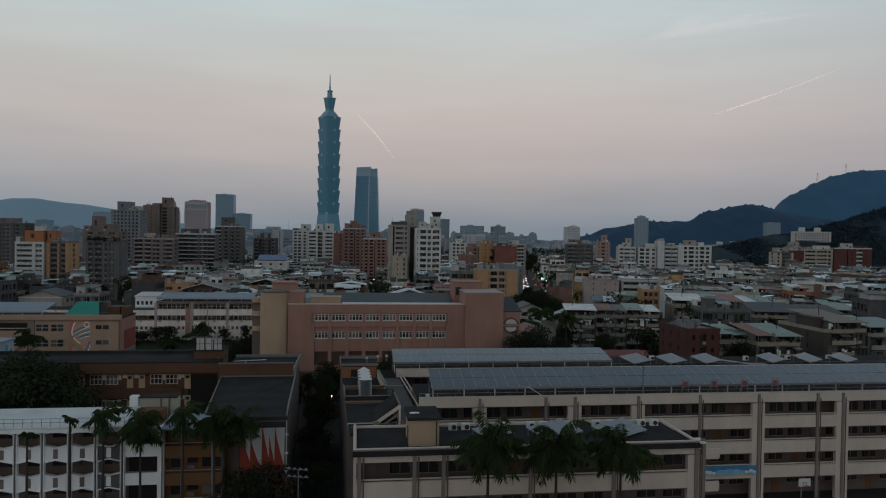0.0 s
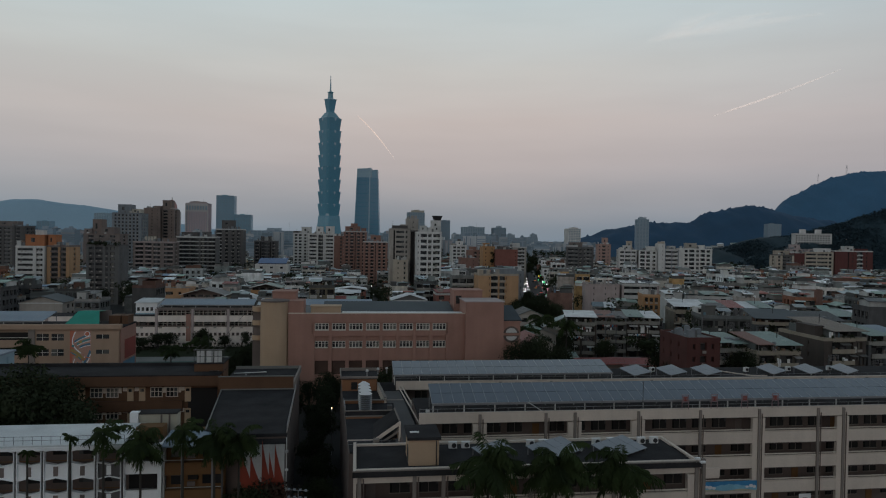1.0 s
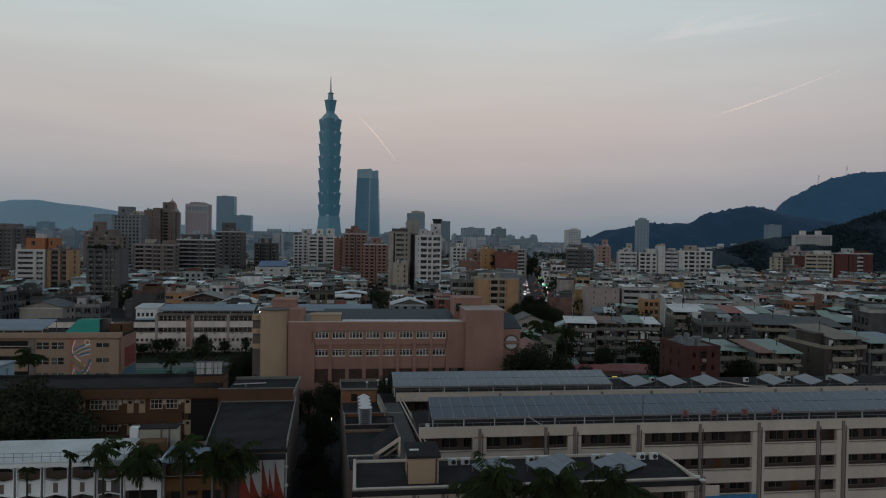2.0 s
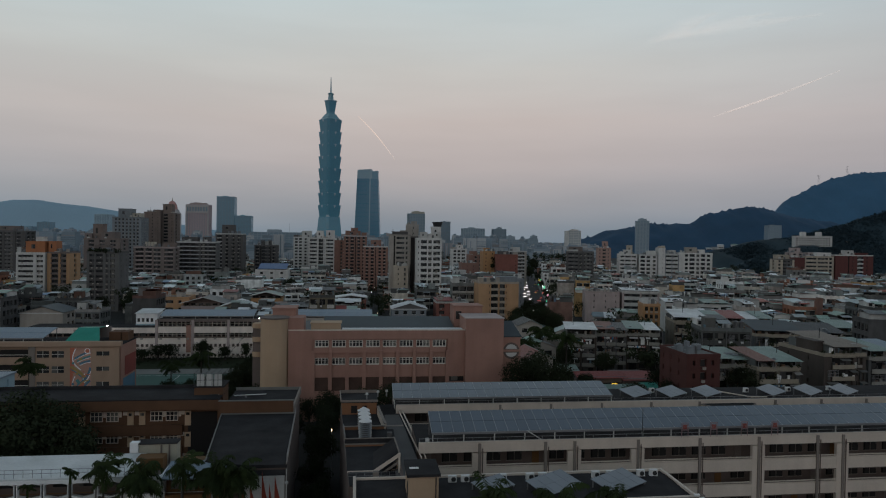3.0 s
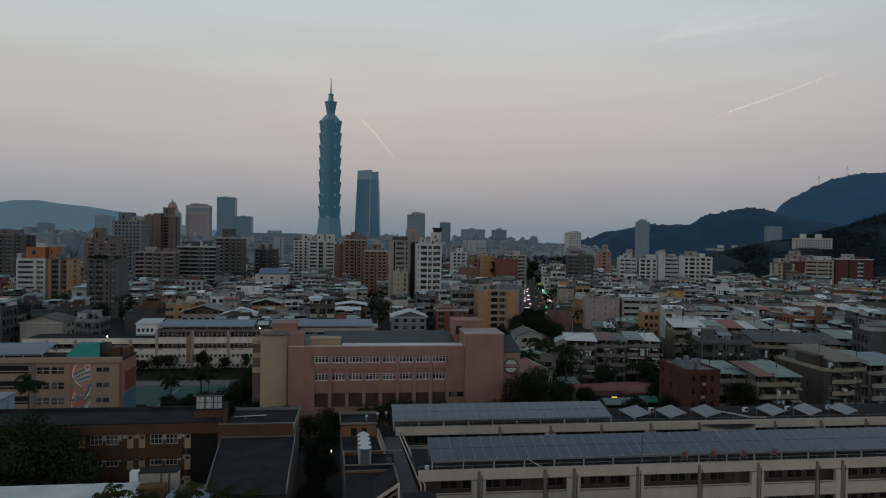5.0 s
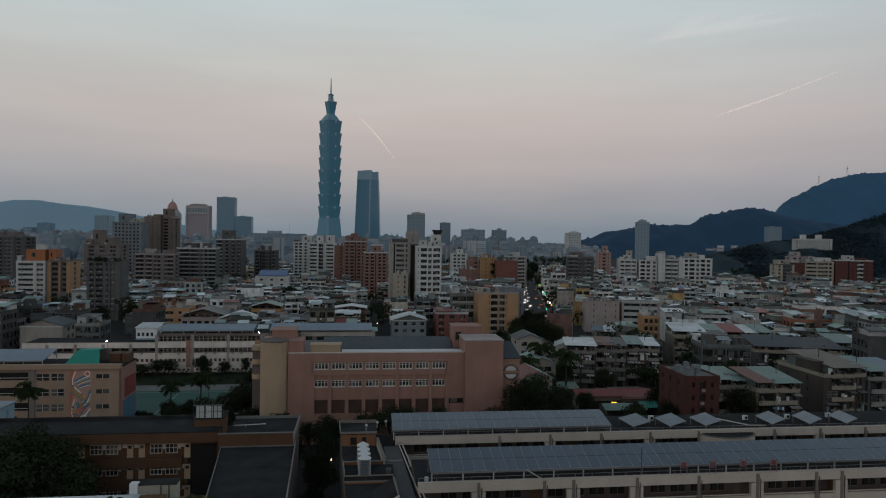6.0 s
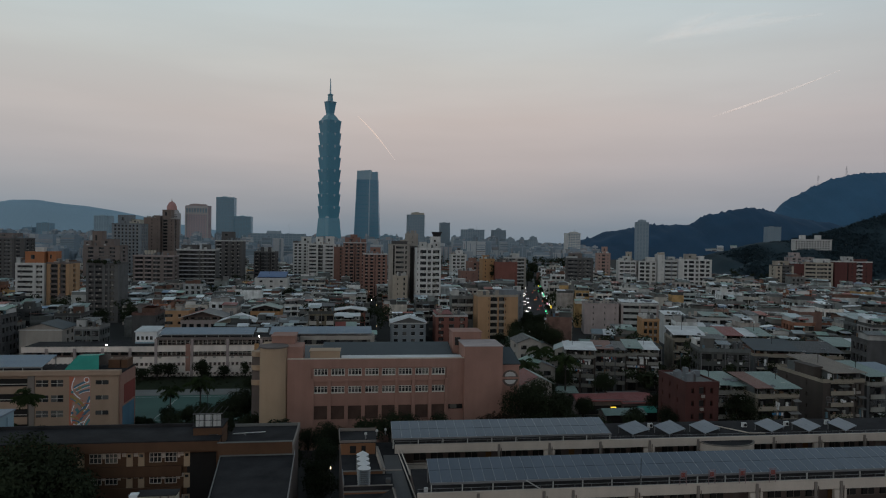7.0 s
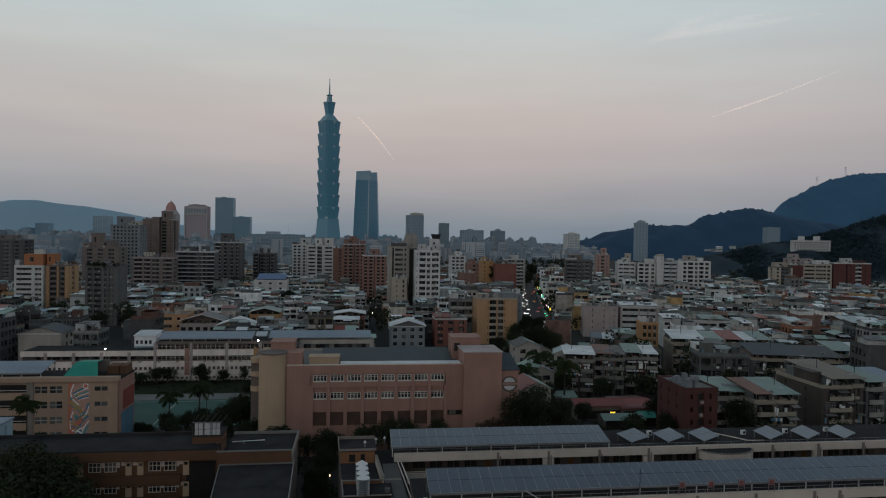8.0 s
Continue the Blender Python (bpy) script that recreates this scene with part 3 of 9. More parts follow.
def block(label, x, y, w, d, h, turn, mat, storeys, front, side, tops=(), trim=None, tanks=2, green=False, name="apartment_tower", sheets=()):
    """An apartment tower whose faces are made of upright bays. front and side: (share of the width, kind), where the kinds are
    P blank wall, W windows, w small windows, B open balconies, R window ribbons, L thin pale floor edges, G glass shaft, S dark slot.
    tops: roof houses as (from, to, depth from, depth to, height, material); sheets: roofs on posts as (from, to, eaves, ridge, material)."""
    FOOT.append((x, y + d / 2, max(w, d) / 2))
    t = thing(name, label, "building" if name == "apartment_tower" else "apartment house", spot(x, y, 0, turn))
    rnd = random.Random(int(abs(x) * 7 + y))
    trim = trim or mat
    dressed = name == "apartment_house" and y < 260 and mat != "house_red"
    sh, rec = (h - 1.0) / storeys, 0.8
    wall, void, units = Geo(), Geo(), Geo()
    bands = [Geo() for _ in range(storeys + 1)]

    def face(bays, span, bar):
        total, s0 = sum(b[0] for b in bays), 0.0
        for share, kind in bays:
            s1 = s0 + share / total * span
            m = {"W": 0.07, "w": 0.30, "B": 0.05, "R": 0.0, "L": 0.0, "G": 0.04}.get(kind, 0) * (s1 - s0)
            if kind == "P":
                bar(wall, s0, s1, 0, rec, 0, h - 0.9)
            elif kind == "S":
                # a near-black sheet puts the slot's shade at its back
                bar(void, s0, s1, 0, 0.1, 0, h - 0.9)
            else:
                if m:
                    bar(wall, s0, s0 + m, 0, rec - 0.03, 0, h - 0.9)
                    bar(wall, s1 - m, s1, 0, rec - 0.03, 0, h - 0.9)
                lo, hi = {"W": (0.34, 0.90), "w": (0.42, 0.80), "B": (0.34, 0.96), "R": (0.40, 0.84), "L": (0.30, 0.86), "G": (0.16, 1.0)}[kind]
                for k in range(storeys + 1):
                    z0, z1 = max((k - 1 + hi) * sh, 0), min((k + lo) * sh, h - 0.9)
                    if z1 - z0 < 0.05:
                        continue
                    if kind == "B":
                        bar(wall, s0 + m, s1 - m, 0, rec, k * sh - 0.12, k * sh + 0.08)
                        if k:
                            bar(bands[k], s0 + m * 0.5, s1 - m * 0.5, rec + 0.35, rec + 0.5, z0 + 0.05, z1)
                            bar(wall, s0 + m * 0.5, s1 - m * 0.5, rec, rec + 0.35, k * sh - 0.12, k * sh + 0.05)
                    elif kind == "L":
                        bar(wall, s0, s1, 0, rec - 0.05, z0, z1)
                        bar(bands[k], s0, s1, rec - 0.05, rec + 0.3, k * sh - 0.05, k * sh + 0.38)
                    else:
                        bar(bands[k] if kind in "RG" else wall, s0 + m, s1 - m, 0, rec - 0.06, z0, z1)
                    if kind in "WBRL" and 0 < k < storeys and y < 640:
                        for _ in range(2):
                            if rnd.random() < 0.5:
                                u = rnd.uniform(s0 + m, max(s1 - m - 0.9, s0 + m + 0.01))
                                bar(units, u, u + 0.8, rec, rec + 0.42, z1 - 0.75, z1 - 0.12)
            s0 = s1

    face(front, w, lambda g, a, b, o0, o1, z0, z1: g.box(-w / 2 + a, -w / 2 + b, rec - o1, rec - o0, z0, z1))
    face(side, d - rec, lambda g, a, b, o0, o1, z0, z1: g.box(w / 2 - rec + o0, w / 2 - rec + o1, rec + a, rec + b, z0, z1))
    face(side, d - rec, lambda g, a, b, o0, o1, z0, z1: g.box(-w / 2 + rec - o1, -w / 2 + rec - o0, rec + a, rec + b, z0, z1))
    part("wall", wall, mat, t)
    if any(geo.v for geo in bands):
        joined = Geo()
        for geo in bands:
            joined.add(geo, Matrix.Identity(4))
        tagged(part("floor_band", joined, trim, t), kind="stuff")
    if void.v:
        part("light_shaft", void, "void_dark", t)
    if units.v:
        tagged(part("wall_cooler", units, "beige_grey", t), kind="stuff")
    pane = Geo().box(-w / 2 + rec - 0.02, w / 2 - rec + 0.02, rec - 0.02, d - 0.3, 0.01, sh - 0.01).mesh("storey_glazing", "window_glass")
    for k in range(storeys):
        part("storey_glazing", pane, "", t).location = (0, 0, k * sh)
    part("parapet", Geo().kerb(w + 0.2, d + 0.2, h - 0.9, h, 0.3, -0.1), trim, t)
    part("roof", Geo().box(-w / 2 + 0.2, w / 2 - 0.2, 0.2, d - 0.1, h - 0.88, h - 0.4), "roof_grey", t)
    for f0, f1, g0, g1, up, m in tops:
        a0, a1 = -w / 2 + f0 * w, -w / 2 + f1 * w
        head = part("roof_house", Geo().box(a0, a1, g0 * d, g1 * d, h - 0.4, h + up).box(a0 - 0.2, a1 + 0.2, g0 * d - 0.2, g1 * d + 0.2, h + up, h + up + 0.35), m, t)
        if up > 3:
            part("window", Geo().box(a0 + 0.3 * (a1 - a0), a0 + 0.5 * (a1 - a0), g0 * d - 0.06, g0 * d, h + up * 0.35, h + up * 0.75), "window_glass", head)
    for f0, f1, z0, z1, m in sheets:
        a0, a1 = -w / 2 + f0 * w, -w / 2 + f1 * w
        part("sheet_roof", Geo().slab((a0 - 0.3, -0.9, h + z0), (a1 + 0.25, -0.9, h + z0), (a1 + 0.25, d, h + z1), (a0 - 0.3, d, h + z1), 0.1), m, t)
        part("loft_wall", Geo().box(a0 + 0.3, a1 - 0.3, 1.2, d - 0.5, h - 0.4, h + z0 - 0.05), "shed_wall", t)
        part("loft_window", Geo().box(a0 + 0.6, a1 - 0.6, 1.12, 1.2, h + 0.1, h + z0 - 0.35), "window_glass", t)
        for c in (a0 + 0.1, a1 - 0.2):
            part("roof_post", Geo().box(c, c + 0.1, -0.5, -0.4, h - 0.4, h + z0 - 0.02), "rail_metal", t)
    for _ in range(tanks):
        tx, ty, tz = rnd.uniform(-0.4, 0.4) * w, rnd.uniform(0.05, 0.3) * d, h - 0.4
        part("water_tank", Geo().cyl(tx, ty, tz, tz + 2.0, 0.8, n=10).cyl(tx, ty, tz + 2.0, tz + 2.4, 0.8, 0.2, n=10), "steel", t, "round steel water tank")
    boxes = Geo()
    for _ in range(7):
        cx, cy, cw = rnd.uniform(-0.44, 0.42) * w, rnd.uniform(0.04, 0.7) * d, rnd.uniform(0.6, 2.4)
        boxes.box(cx - cw / 2, cx + cw / 2, cy, cy + 1.4, h - 0.4, h + rnd.uniform(0.4, 2.2))
    tagged(part("roof_clutter", boxes, rnd.choice(("white_grey", "beige_grey", "grey_cool")), t), kind="stuff")
    ax = rnd.uniform(-0.4, 0.4) * w
    part("antenna", Geo().rod((ax, d / 2, h - 0.4), (ax, d / 2, h + 5), 0.08, 4), "dark_metal", t)
    if green:
        part("planting", leaf_clump(rnd, [(rnd.uniform(-w * 0.5, 0.1 * w) if rnd.random() < 0.6 else rnd.uniform(-w / 2, w / 2), rnd.uniform(-0.2, 2.5), h + rnd.uniform(0, 0.8), 1.2) for _ in range(26)], 40, 0.5), "leaves", t, "dark green shrubs on the roof edge")
    if dressed:
        # awnings, cages, pots and lumber gathered on the fronts and the roof edge
        awn, cage, junk, pots = Geo(), Geo(), Geo(), []
        for k in range(1, storeys):
            u = -w / 2 + rnd.uniform(0, 1)
            while u < w / 2 - 1.2:
                q = rnd.uniform(1.2, 3.2)
                q = min(q, w / 2 - u)
                what = rnd.random()
                if what < 0.35:
                    z = k * sh + sh * 0.86
                    awn.slab((u, -1.25, z - 0.35), (u + q, -1.25, z - 0.35), (u + q, 0.0, z), (u, 0.0, z), 0.06)
                elif what < 0.55:
                    for c in range(int(q / 0.35) + 1):
                        cage.box(u + c * 0.35, u + c * 0.35 + 0.06, -0.56, -0.50, k * sh + 0.35 * sh, k * sh + 0.86 * sh)
                    for zz in (0.35, 0.6, 0.86):
                        cage.box(u, u + q, -0.57, -0.49, k * sh + zz * sh, k * sh + zz * sh + 0.07)
                elif what < 0.8:
                    pots.append((u, -0.5, k * sh + 0.45 * sh, rnd.uniform(0.4, 0.8)))
                for _ in range(2):
                    p, r = u + rnd.uniform(0, q * 0.7), rnd.uniform(0.2, 0.7)
                    junk.box(p, p + r, -0.40, -0.02, k * sh + 0.1, k * sh + rnd.uniform(1.2, 2.3))
                u += q + rnd.uniform(0.2, 1.0)
        for _ in range(9):
            p, r = rnd.uniform(-w / 2 + 0.2, w / 2 - 1), rnd.uniform(0.3, 1.1)
            junk.box(p, p + r, 0.25, 0.25 + r, h - 0.4, h + rnd.uniform(0.3, 1.3))
            pots.append((rnd.uniform(-w / 2, w / 2), rnd.uniform(-0.3, 0.8), h + 0.2, rnd.uniform(0.3, 0.7)))
        for nm, geo, m in (("awning", awn, "shed_wall"), ("window_cage", cage, "rail_metal"), ("balcony_lumber", junk, "lumber_mix")):
            if geo.v:
                tagged(part(nm, geo, m, t), kind="stuff")
        tagged(part("pot_plants", leaf_clump(rnd, pots, 30, 0.22), "leaves", t), kind="stuff")
    return t


def leaf_clump(rnd, blobs, count, size):
    """Leaves scattered through round clumps."""
    geo = Geo()
    for bx, by, bz, br in blobs:
        for _ in range(count):
            while True:
                p = Vector((rnd.uniform(-1, 1), rnd.uniform(-1, 1), rnd.uniform(-1, 1)))
                if 0.25 < p.length < 1:
                    break
            c = Vector((bx, by, bz)) + p * br
            nrm = (p + Vector((rnd.uniform(-1, 1), rnd.uniform(-1, 1), rnd.uniform(-0.3, 1)))).normalized()
            s = nrm.orthogonal().normalized()
            s.rotate(Matrix.Rotation(rnd.uniform(0, 6.28), 3, nrm))
            u = nrm.cross(s)
            k, e = len(geo.v), size * rnd.uniform(0.6, 1.3)
            geo.v += [tuple(c - s * e), tuple(c + u * e * 0.45), tuple(c + s * e), tuple(c - u * e * 0.45)]
            geo.f.append((k, k + 1, k + 2, k + 3))
    return geo


block("dark grey concrete apartment tower block", -360.2, 538.0, 31.5, 18.0, 44.8, 7.5, "grey_dark", 14, [(1, "P"), (4, "R"), (1, "P"), (3, "W"), (1, "P"), (4, "R"), (1, "P"), (3, "W"), (2, "P")], [(1, "P"), (3, "W"), (1, "P"), (3, "W"), (1, "P")], ((0.15, 0.75, 0.3, 0.8, 3.5, "brown_grey"),), trim="stone_dark")
block("white tiled apartment block with dark windows", -244.4, 388.0, 15.9, 14.0, 31.4, 7.5, "white", 10, [(0.9, "P"), (8, "R"), (1.6, "P"), (3.4, "R"), (0.9, "P")], [(2, "P"), (3, "W"), (2, "P"), (3, "W"), (2, "P")], ((0.3, 0.96, 0.1, 0.7, 6.3, "orange"), (0.62, 0.9, 0.2, 0.5, 8.9, "white"), (0.02, 0.16, 0.05, 0.4, 2.6, "white_grey")), trim="white")
block("yellow ochre apartment block with dark balconies", -230.2, 392.0, 12.4, 16.0, 31.8, 7.5, "ochre", 10, [(2, "P"), (4.4, "B"), (0.8, "P"), (3.6, "B"), (1.5, "P")], [(3, "P"), (2, "W"), (3, "P")], ((0.0, 0.35, 0.1, 0.6, 6.0, "orange"),), trim="brown_grey")
block("dark stone apartment tower with planted roof terrace", -188.0, 362.0, 16.8, 16.0, 33.2, 7.5, "stone_dark", 11, [(1.4, "P"), (3.2, "R"), (0.7, "P"), (4.4, "R"), (1.6, "P"), (1.7, "W"), (0.8, "P"), (3.2, "W"), (2.2, "P")], [(2, "P"), (2, "w"), (4, "P"), (2, "w"), (2, "P")], ((0.08, 0.5, 0.5, 0.9, 3.2, "brown_grey"),), trim="grey_dark", green=True)
block("brown concrete tower with stepped roof cores", -281.2, 540.0, 28.5, 20.0, 39.5, 7.5, "brown_grey", 12, [(2, "P"), (3, "W"), (2, "P"), (3, "W"), (2, "P"), (3, "W"), (2, "P")], [(2, "P"), (3, "W"), (2, "P")], ((0.0, 0.2, 0.1, 0.8, 3.6, "brown_grey"), (0.2, 0.46, 0.2, 0.7, 11.5, "brown_tile"), (0.46, 0.82, 0.1, 0.8, 5.0, "brown_grey")), trim="brown_tile")
block("grey office tower with stepped crown", -290.5, 601.0, 25.0, 22.0, 59.1, 7.5, "grey_cool", 18, [(1, "P"), (1, "W"), (0.6, "P"), (1, "W"), (0.6, "P"), (1, "W"), (0.6, "P"), (1, "W"), (0.6, "P"), (1, "W"), (0.6, "P"), (1, "W"), (0.6, "P"), (1, "W"), (1, "P")], [(1, "P"), (1, "W"), (1, "P"), (1, "W"), (1, "P"), (1, "W"), (1, "P")], ((0.15, 0.6, 0.2, 0.8, 7.4, "grey_cool"), (0.6, 0.9, 0.3, 0.8, 3.5, "gold_grey")))
block("brown tiled high-rise apartment tower", -289.9, 652.0, 15.3, 22.0, 66.0, 7.5, "brown_tile", 20, [(6, "P"), (2.4, "w"), (2.6, "P"), (2, "w"), (1.2, "P")], [(2, "P"), (2, "w"), (2, "P"), (2, "w"), (2, "P")], ((0.55, 0.95, 0.2, 0.6, 2.0, "brown_tile"),))
block("tall brown tiled apartment tower with roof core", -276.4, 658.0, 11.6, 22.0, 65.3, 7.5, "brown_tile", 20, [(0.8, "P"), (4.5, "B"), (2.2, "P"), (1.6, "w"), (1.4, "P")], [(2, "P"), (3, "B"), (1, "P"), (2, "w"), (2, "P")], ((0.0, 0.74, 0.1, 0.6, 8.6, "brown_tile"),), trim="brown_grey")
block("low brown apartment block with pale balcony edges", -207.9, 471.0, 27.8, 14.0, 34.4, 7.5, "brown_grey", 11, [(0.8, "P"), (5, "B"), (0.6, "P"), (4, "B"), (0.8, "P"), (4, "L"), (2, "P"), (5, "L"), (0.6, "P")], [(2, "P"), (3, "W"), (2, "P")], ((0.7, 0.98, 0.2, 0.7, 2.4, "brown_tile"),), trim="pink_grey")
block("long dark apartment slab with pale floor edges", -190.9, 507.0, 29.8, 14.0, 38.4, 7.5, "stone_dark", 12, [(0.3, "P"), (9, "L"), (0.5, "P"), (6, "L"), (0.4, "P")], [(2, "P"), (2, "w"), (2, "P")], ((0.1, 0.5, 0.3, 0.8, 3.0, "grey_dark"), (0.62, 0.8, 0.3, 0.8, 3.4, "stone_dark")), trim="white_grey")
block("dark tiled apartment tower with twin roof cores", -183.2, 561.0, 22.5, 16.0, 45.3, 7.5, "grey_dark", 14, [(0.6, "P"), (3.2, "L"), (2, "P"), (2, "W"), (1.4, "P"), (3, "W"), (1, "P"), (2.4, "W"), (1.2, "P")], [(2, "P"), (2, "w"), (2, "P"), (2, "w"), (2, "P")], ((0.2, 0.64, 0.2, 0.8, 7.0, "grey_dark"),), trim="white_grey")
block("dark apartment block with pale corner columns", -160.2, 591.0, 20.0, 14.0, 35.5, 7.5, "grey_dark", 11, [(0.5, "P"), (2.6, "W"), (0.4, "P"), (0.7, "S"), (5.2, "G"), (0.7, "S"), (0.4, "P"), (2.6, "W"), (0.5, "P")], [(2, "P"), (2, "W"), (2, "P")], ((0.3, 0.42, 0.0, 0.3, 3.8, "grey_dark"), (0.62, 0.74, 0.0, 0.3, 3.8, "grey_dark"), (0.28, 0.76, 0.3, 0.8, 3.0, "white_grey")), trim="stone_dark")
block("pink grey apartment block", -140.5, 701.0, 19.0, 16.0, 32.0, 7.5, "pink_grey", 9, [(1, "P"), (4, "R"), (1, "P"), (4, "R"), (1, "P")], [(2, "P"), (3, "W"), (2, "P")], ((0.3, 0.6, 0.3, 0.8, 2.5, "pink_grey"),))
block("white apartment tower with stepped top", -138.0, 641.0, 17.2, 16.0, 43.4, 7.5, "white_grey", 14, [(0.8, "P"), (2, "W"), (0.6, "P"), (2, "W"), (1.4, "P"), (1.6, "W"), (0.5, "P"), (1.6, "W"), (0.8, "P")], [(2, "P"), (2, "w"), (2, "P")], ((0.45, 0.98, 0.1, 0.8, 5.6, "white_grey"), (0.0, 0.4, 0.1, 0.6, 1.5, "grey_dark")))
block("white gridded apartment tower with recessed windows", -115.6, 621.0, 24.8, 16.0, 42.8, 7.5, "white", 12, [(1, "P"), (4.6, "R"), (1, "P"), (3.4, "G"), (0.5, "P"), (0.1, "G"), (1, "P"), (4.8, "R"), (1, "P")], [(2, "P"), (3, "W"), (2, "P")], ((0.3, 0.56, 0.15, 0.8, 6.4, "white"), (0.66, 0.98, 0.15, 0.8, 6.8, "white")), trim="white")
block("narrow red brick apartment tower wing", -92.8, 590.0, 10.8, 16.0, 40.9, 7.5, "red_brick", 13, [(4, "P"), (1.2, "W"), (2.4, "P"), (0.5, "S")], [(3, "P"), (1.4, "W"), (3, "P")], ())
block("red brick high-rise apartment tower", -77.4, 575.0, 20.0, 18.0, 45.2, 7.5, "red_brick", 15, [(1, "P"), (1.8, "W"), (0.8, "P"), (2.4, "W"), (0.5, "P"), (0.5, "S"), (0.5, "P"), (2.2, "W"), (1, "P"), (1.8, "W"), (0.9, "P")], [(2, "P"), (1.6, "W"), (2, "P"), (1.6, "W"), (2, "P")], ((0.06, 0.72, 0.1, 0.7, 3.8, "red_brick"), (0.3, 0.6, 0.2, 0.6, 6.4, "red_brick"), (0.76, 0.98, 0.1, 0.7, 2.4, "red_brick")), trim="white_grey")
block("lower red brick apartment tower", -55.2, 534.0, 19.6, 16.0, 36.6, 7.5, "red_brick", 13, [(1, "P"), (1.8, "W"), (0.9, "P"), (2, "W"), (0.6, "P"), (0.4, "S"), (1.2, "P"), (1.7, "W"), (0.8, "P"), (1.7, "W"), (1, "P")], [(2, "P"), (1.6, "W"), (2, "P")], ((0.3, 0.72, 0.2, 0.8, 4.6, "red_brick"),), trim="white_grey")
block("tall beige grey tower with ribbon windows", -27.9, 423.0, 13.4, 16.0, 45.6, 7.5, "beige_grey", 14, [(2, "P"), (0.9, "S"), (0.6, "P"), (4.4, "R"), (0.7, "P"), (1.2, "W"), (1.6, "P")], [(3, "P"), (1.4, "w"), (4, "P")], ((0.12, 0.85, 0.05, 0.5, 1.6, "grey_dark"), (0.55, 0.98, 0.4, 0.9, 2.4, "beige_grey")))
block("low beige apartment block before the grey tower", -26.8, 414.0, 9.2, 8.0, 25.8, 7.5, "beige", 8, [(2.2, "P"), (1.4, "w"), (2.6, "P"), (1.2, "W"), (1.4, "P")], [(3, "P"), (1.4, "w"), (3, "P")], (), tanks=1)
block("beige lift core tower behind grey tower", -21.0, 441.0, 8.0, 10.0, 52.6, 7.5, "beige_grey", 15, [(4, "P"), (1.2, "w"), (3, "P")], [(4, "P"), (1, "w"), (4, "P")], (), tanks=0)
block("dark recessed tower wing with blind windows", -18.7, 421.0, 4.6, 14.0, 44.5, 7.5, "grey_dark", 13, [(1.2, "S"), (0.3, "P"), (1, "S")], [(3, "P"), (1, "w"), (3, "P")], (), tanks=0)
block("white gridded apartment tower with dark roof tank", -8.9, 408.5, 15.4, 14.0, 43.6, 7.5, "white", 12, [(1.6, "w"), (0.35, "P"), (4.2, "W"), (0.25, "P"), (2.4, "W"), (0.4, "P"), (4.6, "W"), (0.6, "P")], [(2, "P"), (1.6, "w"), (3, "P"), (1.6, "w"), (2, "P")], ((0.12, 0.4, 0.0, 0.3, 3.4, "white"), (0.68, 0.96, 0.0, 0.3, 3.4, "white"), (0.45, 0.6, 0.1, 0.5, 2.4, "white"), (0.6, 0.98, 0.12, 0.6, 6.8, "white")))
block("white apartment block with stepped roof", 16.5, 689.0, 16.2, 14.0, 33.4, 7.5, "white", 9, [(1, "P"), (2, "W"), (0.6, "P"), (2, "W"), (0.6, "P"), (2.6, "W"), (1, "P")], [(2, "P"), (2, "W"), (2, "P")], ((0.35, 0.75, 0.1, 0.8, 4.0, "white"), (0.45, 0.62, 0.2, 0.6, 6.2, "grey_dark")))
block("dark red brick apartment block", 28.6, 559.0, 13.9, 14.0, 30.4, 7.5, "red_brick", 9, [(3, "P"), (1.6, "W"), (1, "P"), (1.6, "W"), (2, "P")], [(2, "P"), (2, "w"), (2, "P")], ((0.1, 0.5, 0.2, 0.7, 2.6, "red_brick"),))
block("rust red block with blank end walls", 19.7, 500.0, 12.2, 14.0, 25.4, 7.5, "red_brick", 8, [(4, "P"), (1, "w"), (4, "P"), (1, "w"), (2, "P")], [(3, "P"), (1, "w"), (3, "P")], ())
block("dark flat-roofed apartment block with caged balconies", 16.4, 462.0, 15.1, 12.0, 18.6, 7.5, "grey_dark", 6, [(3, "B"), (0.4, "P"), (2, "W"), (0.4, "P"), (3, "B"), (0.4, "P"), (2, "W")], [(2, "P"), (2, "W"), (2, "P")], ((0.1, 0.5, 0.2, 0.8, 2.4, "white_grey"),), trim="grey_cool")
block("tan tiled apartment tower with creeper", 36.0, 519.0, 9.5, 14.0, 34.2, 7.5, "tan", 11, [(1, "P"), (1.6, "w"), (2.4, "P"), (1.4, "w"), (1, "P")], [(2, "P"), (2, "w"), (2, "P")], ((0.1, 0.6, 0.2, 0.7, 2.2, "tan"),))
block("red tiled apartment block with blank wall", 49.6, 514.0, 17.5, 14.0, 32.0, 7.5, "red_blank", 10, [(14, "P"), (1, "w"), (1, "P")], [(3, "P"), (2, "w"), (3, "P")], ((0.2, 0.6, 0.3, 0.8, 2.0, "grey_dark"),))
block("green grey apartment block with banded balconies", 67.0, 599.0, 18.0, 14.0, 33.5, 7.5, "beige_grey", 10, [(1, "P"), (4, "B"), (0.6, "P"), (4, "B"), (1, "P")], [(2, "P"), (3, "W"), (2, "P")], ((0.3, 0.7, 0.3, 0.8, 3.0, "white_grey"),), trim="white_grey")
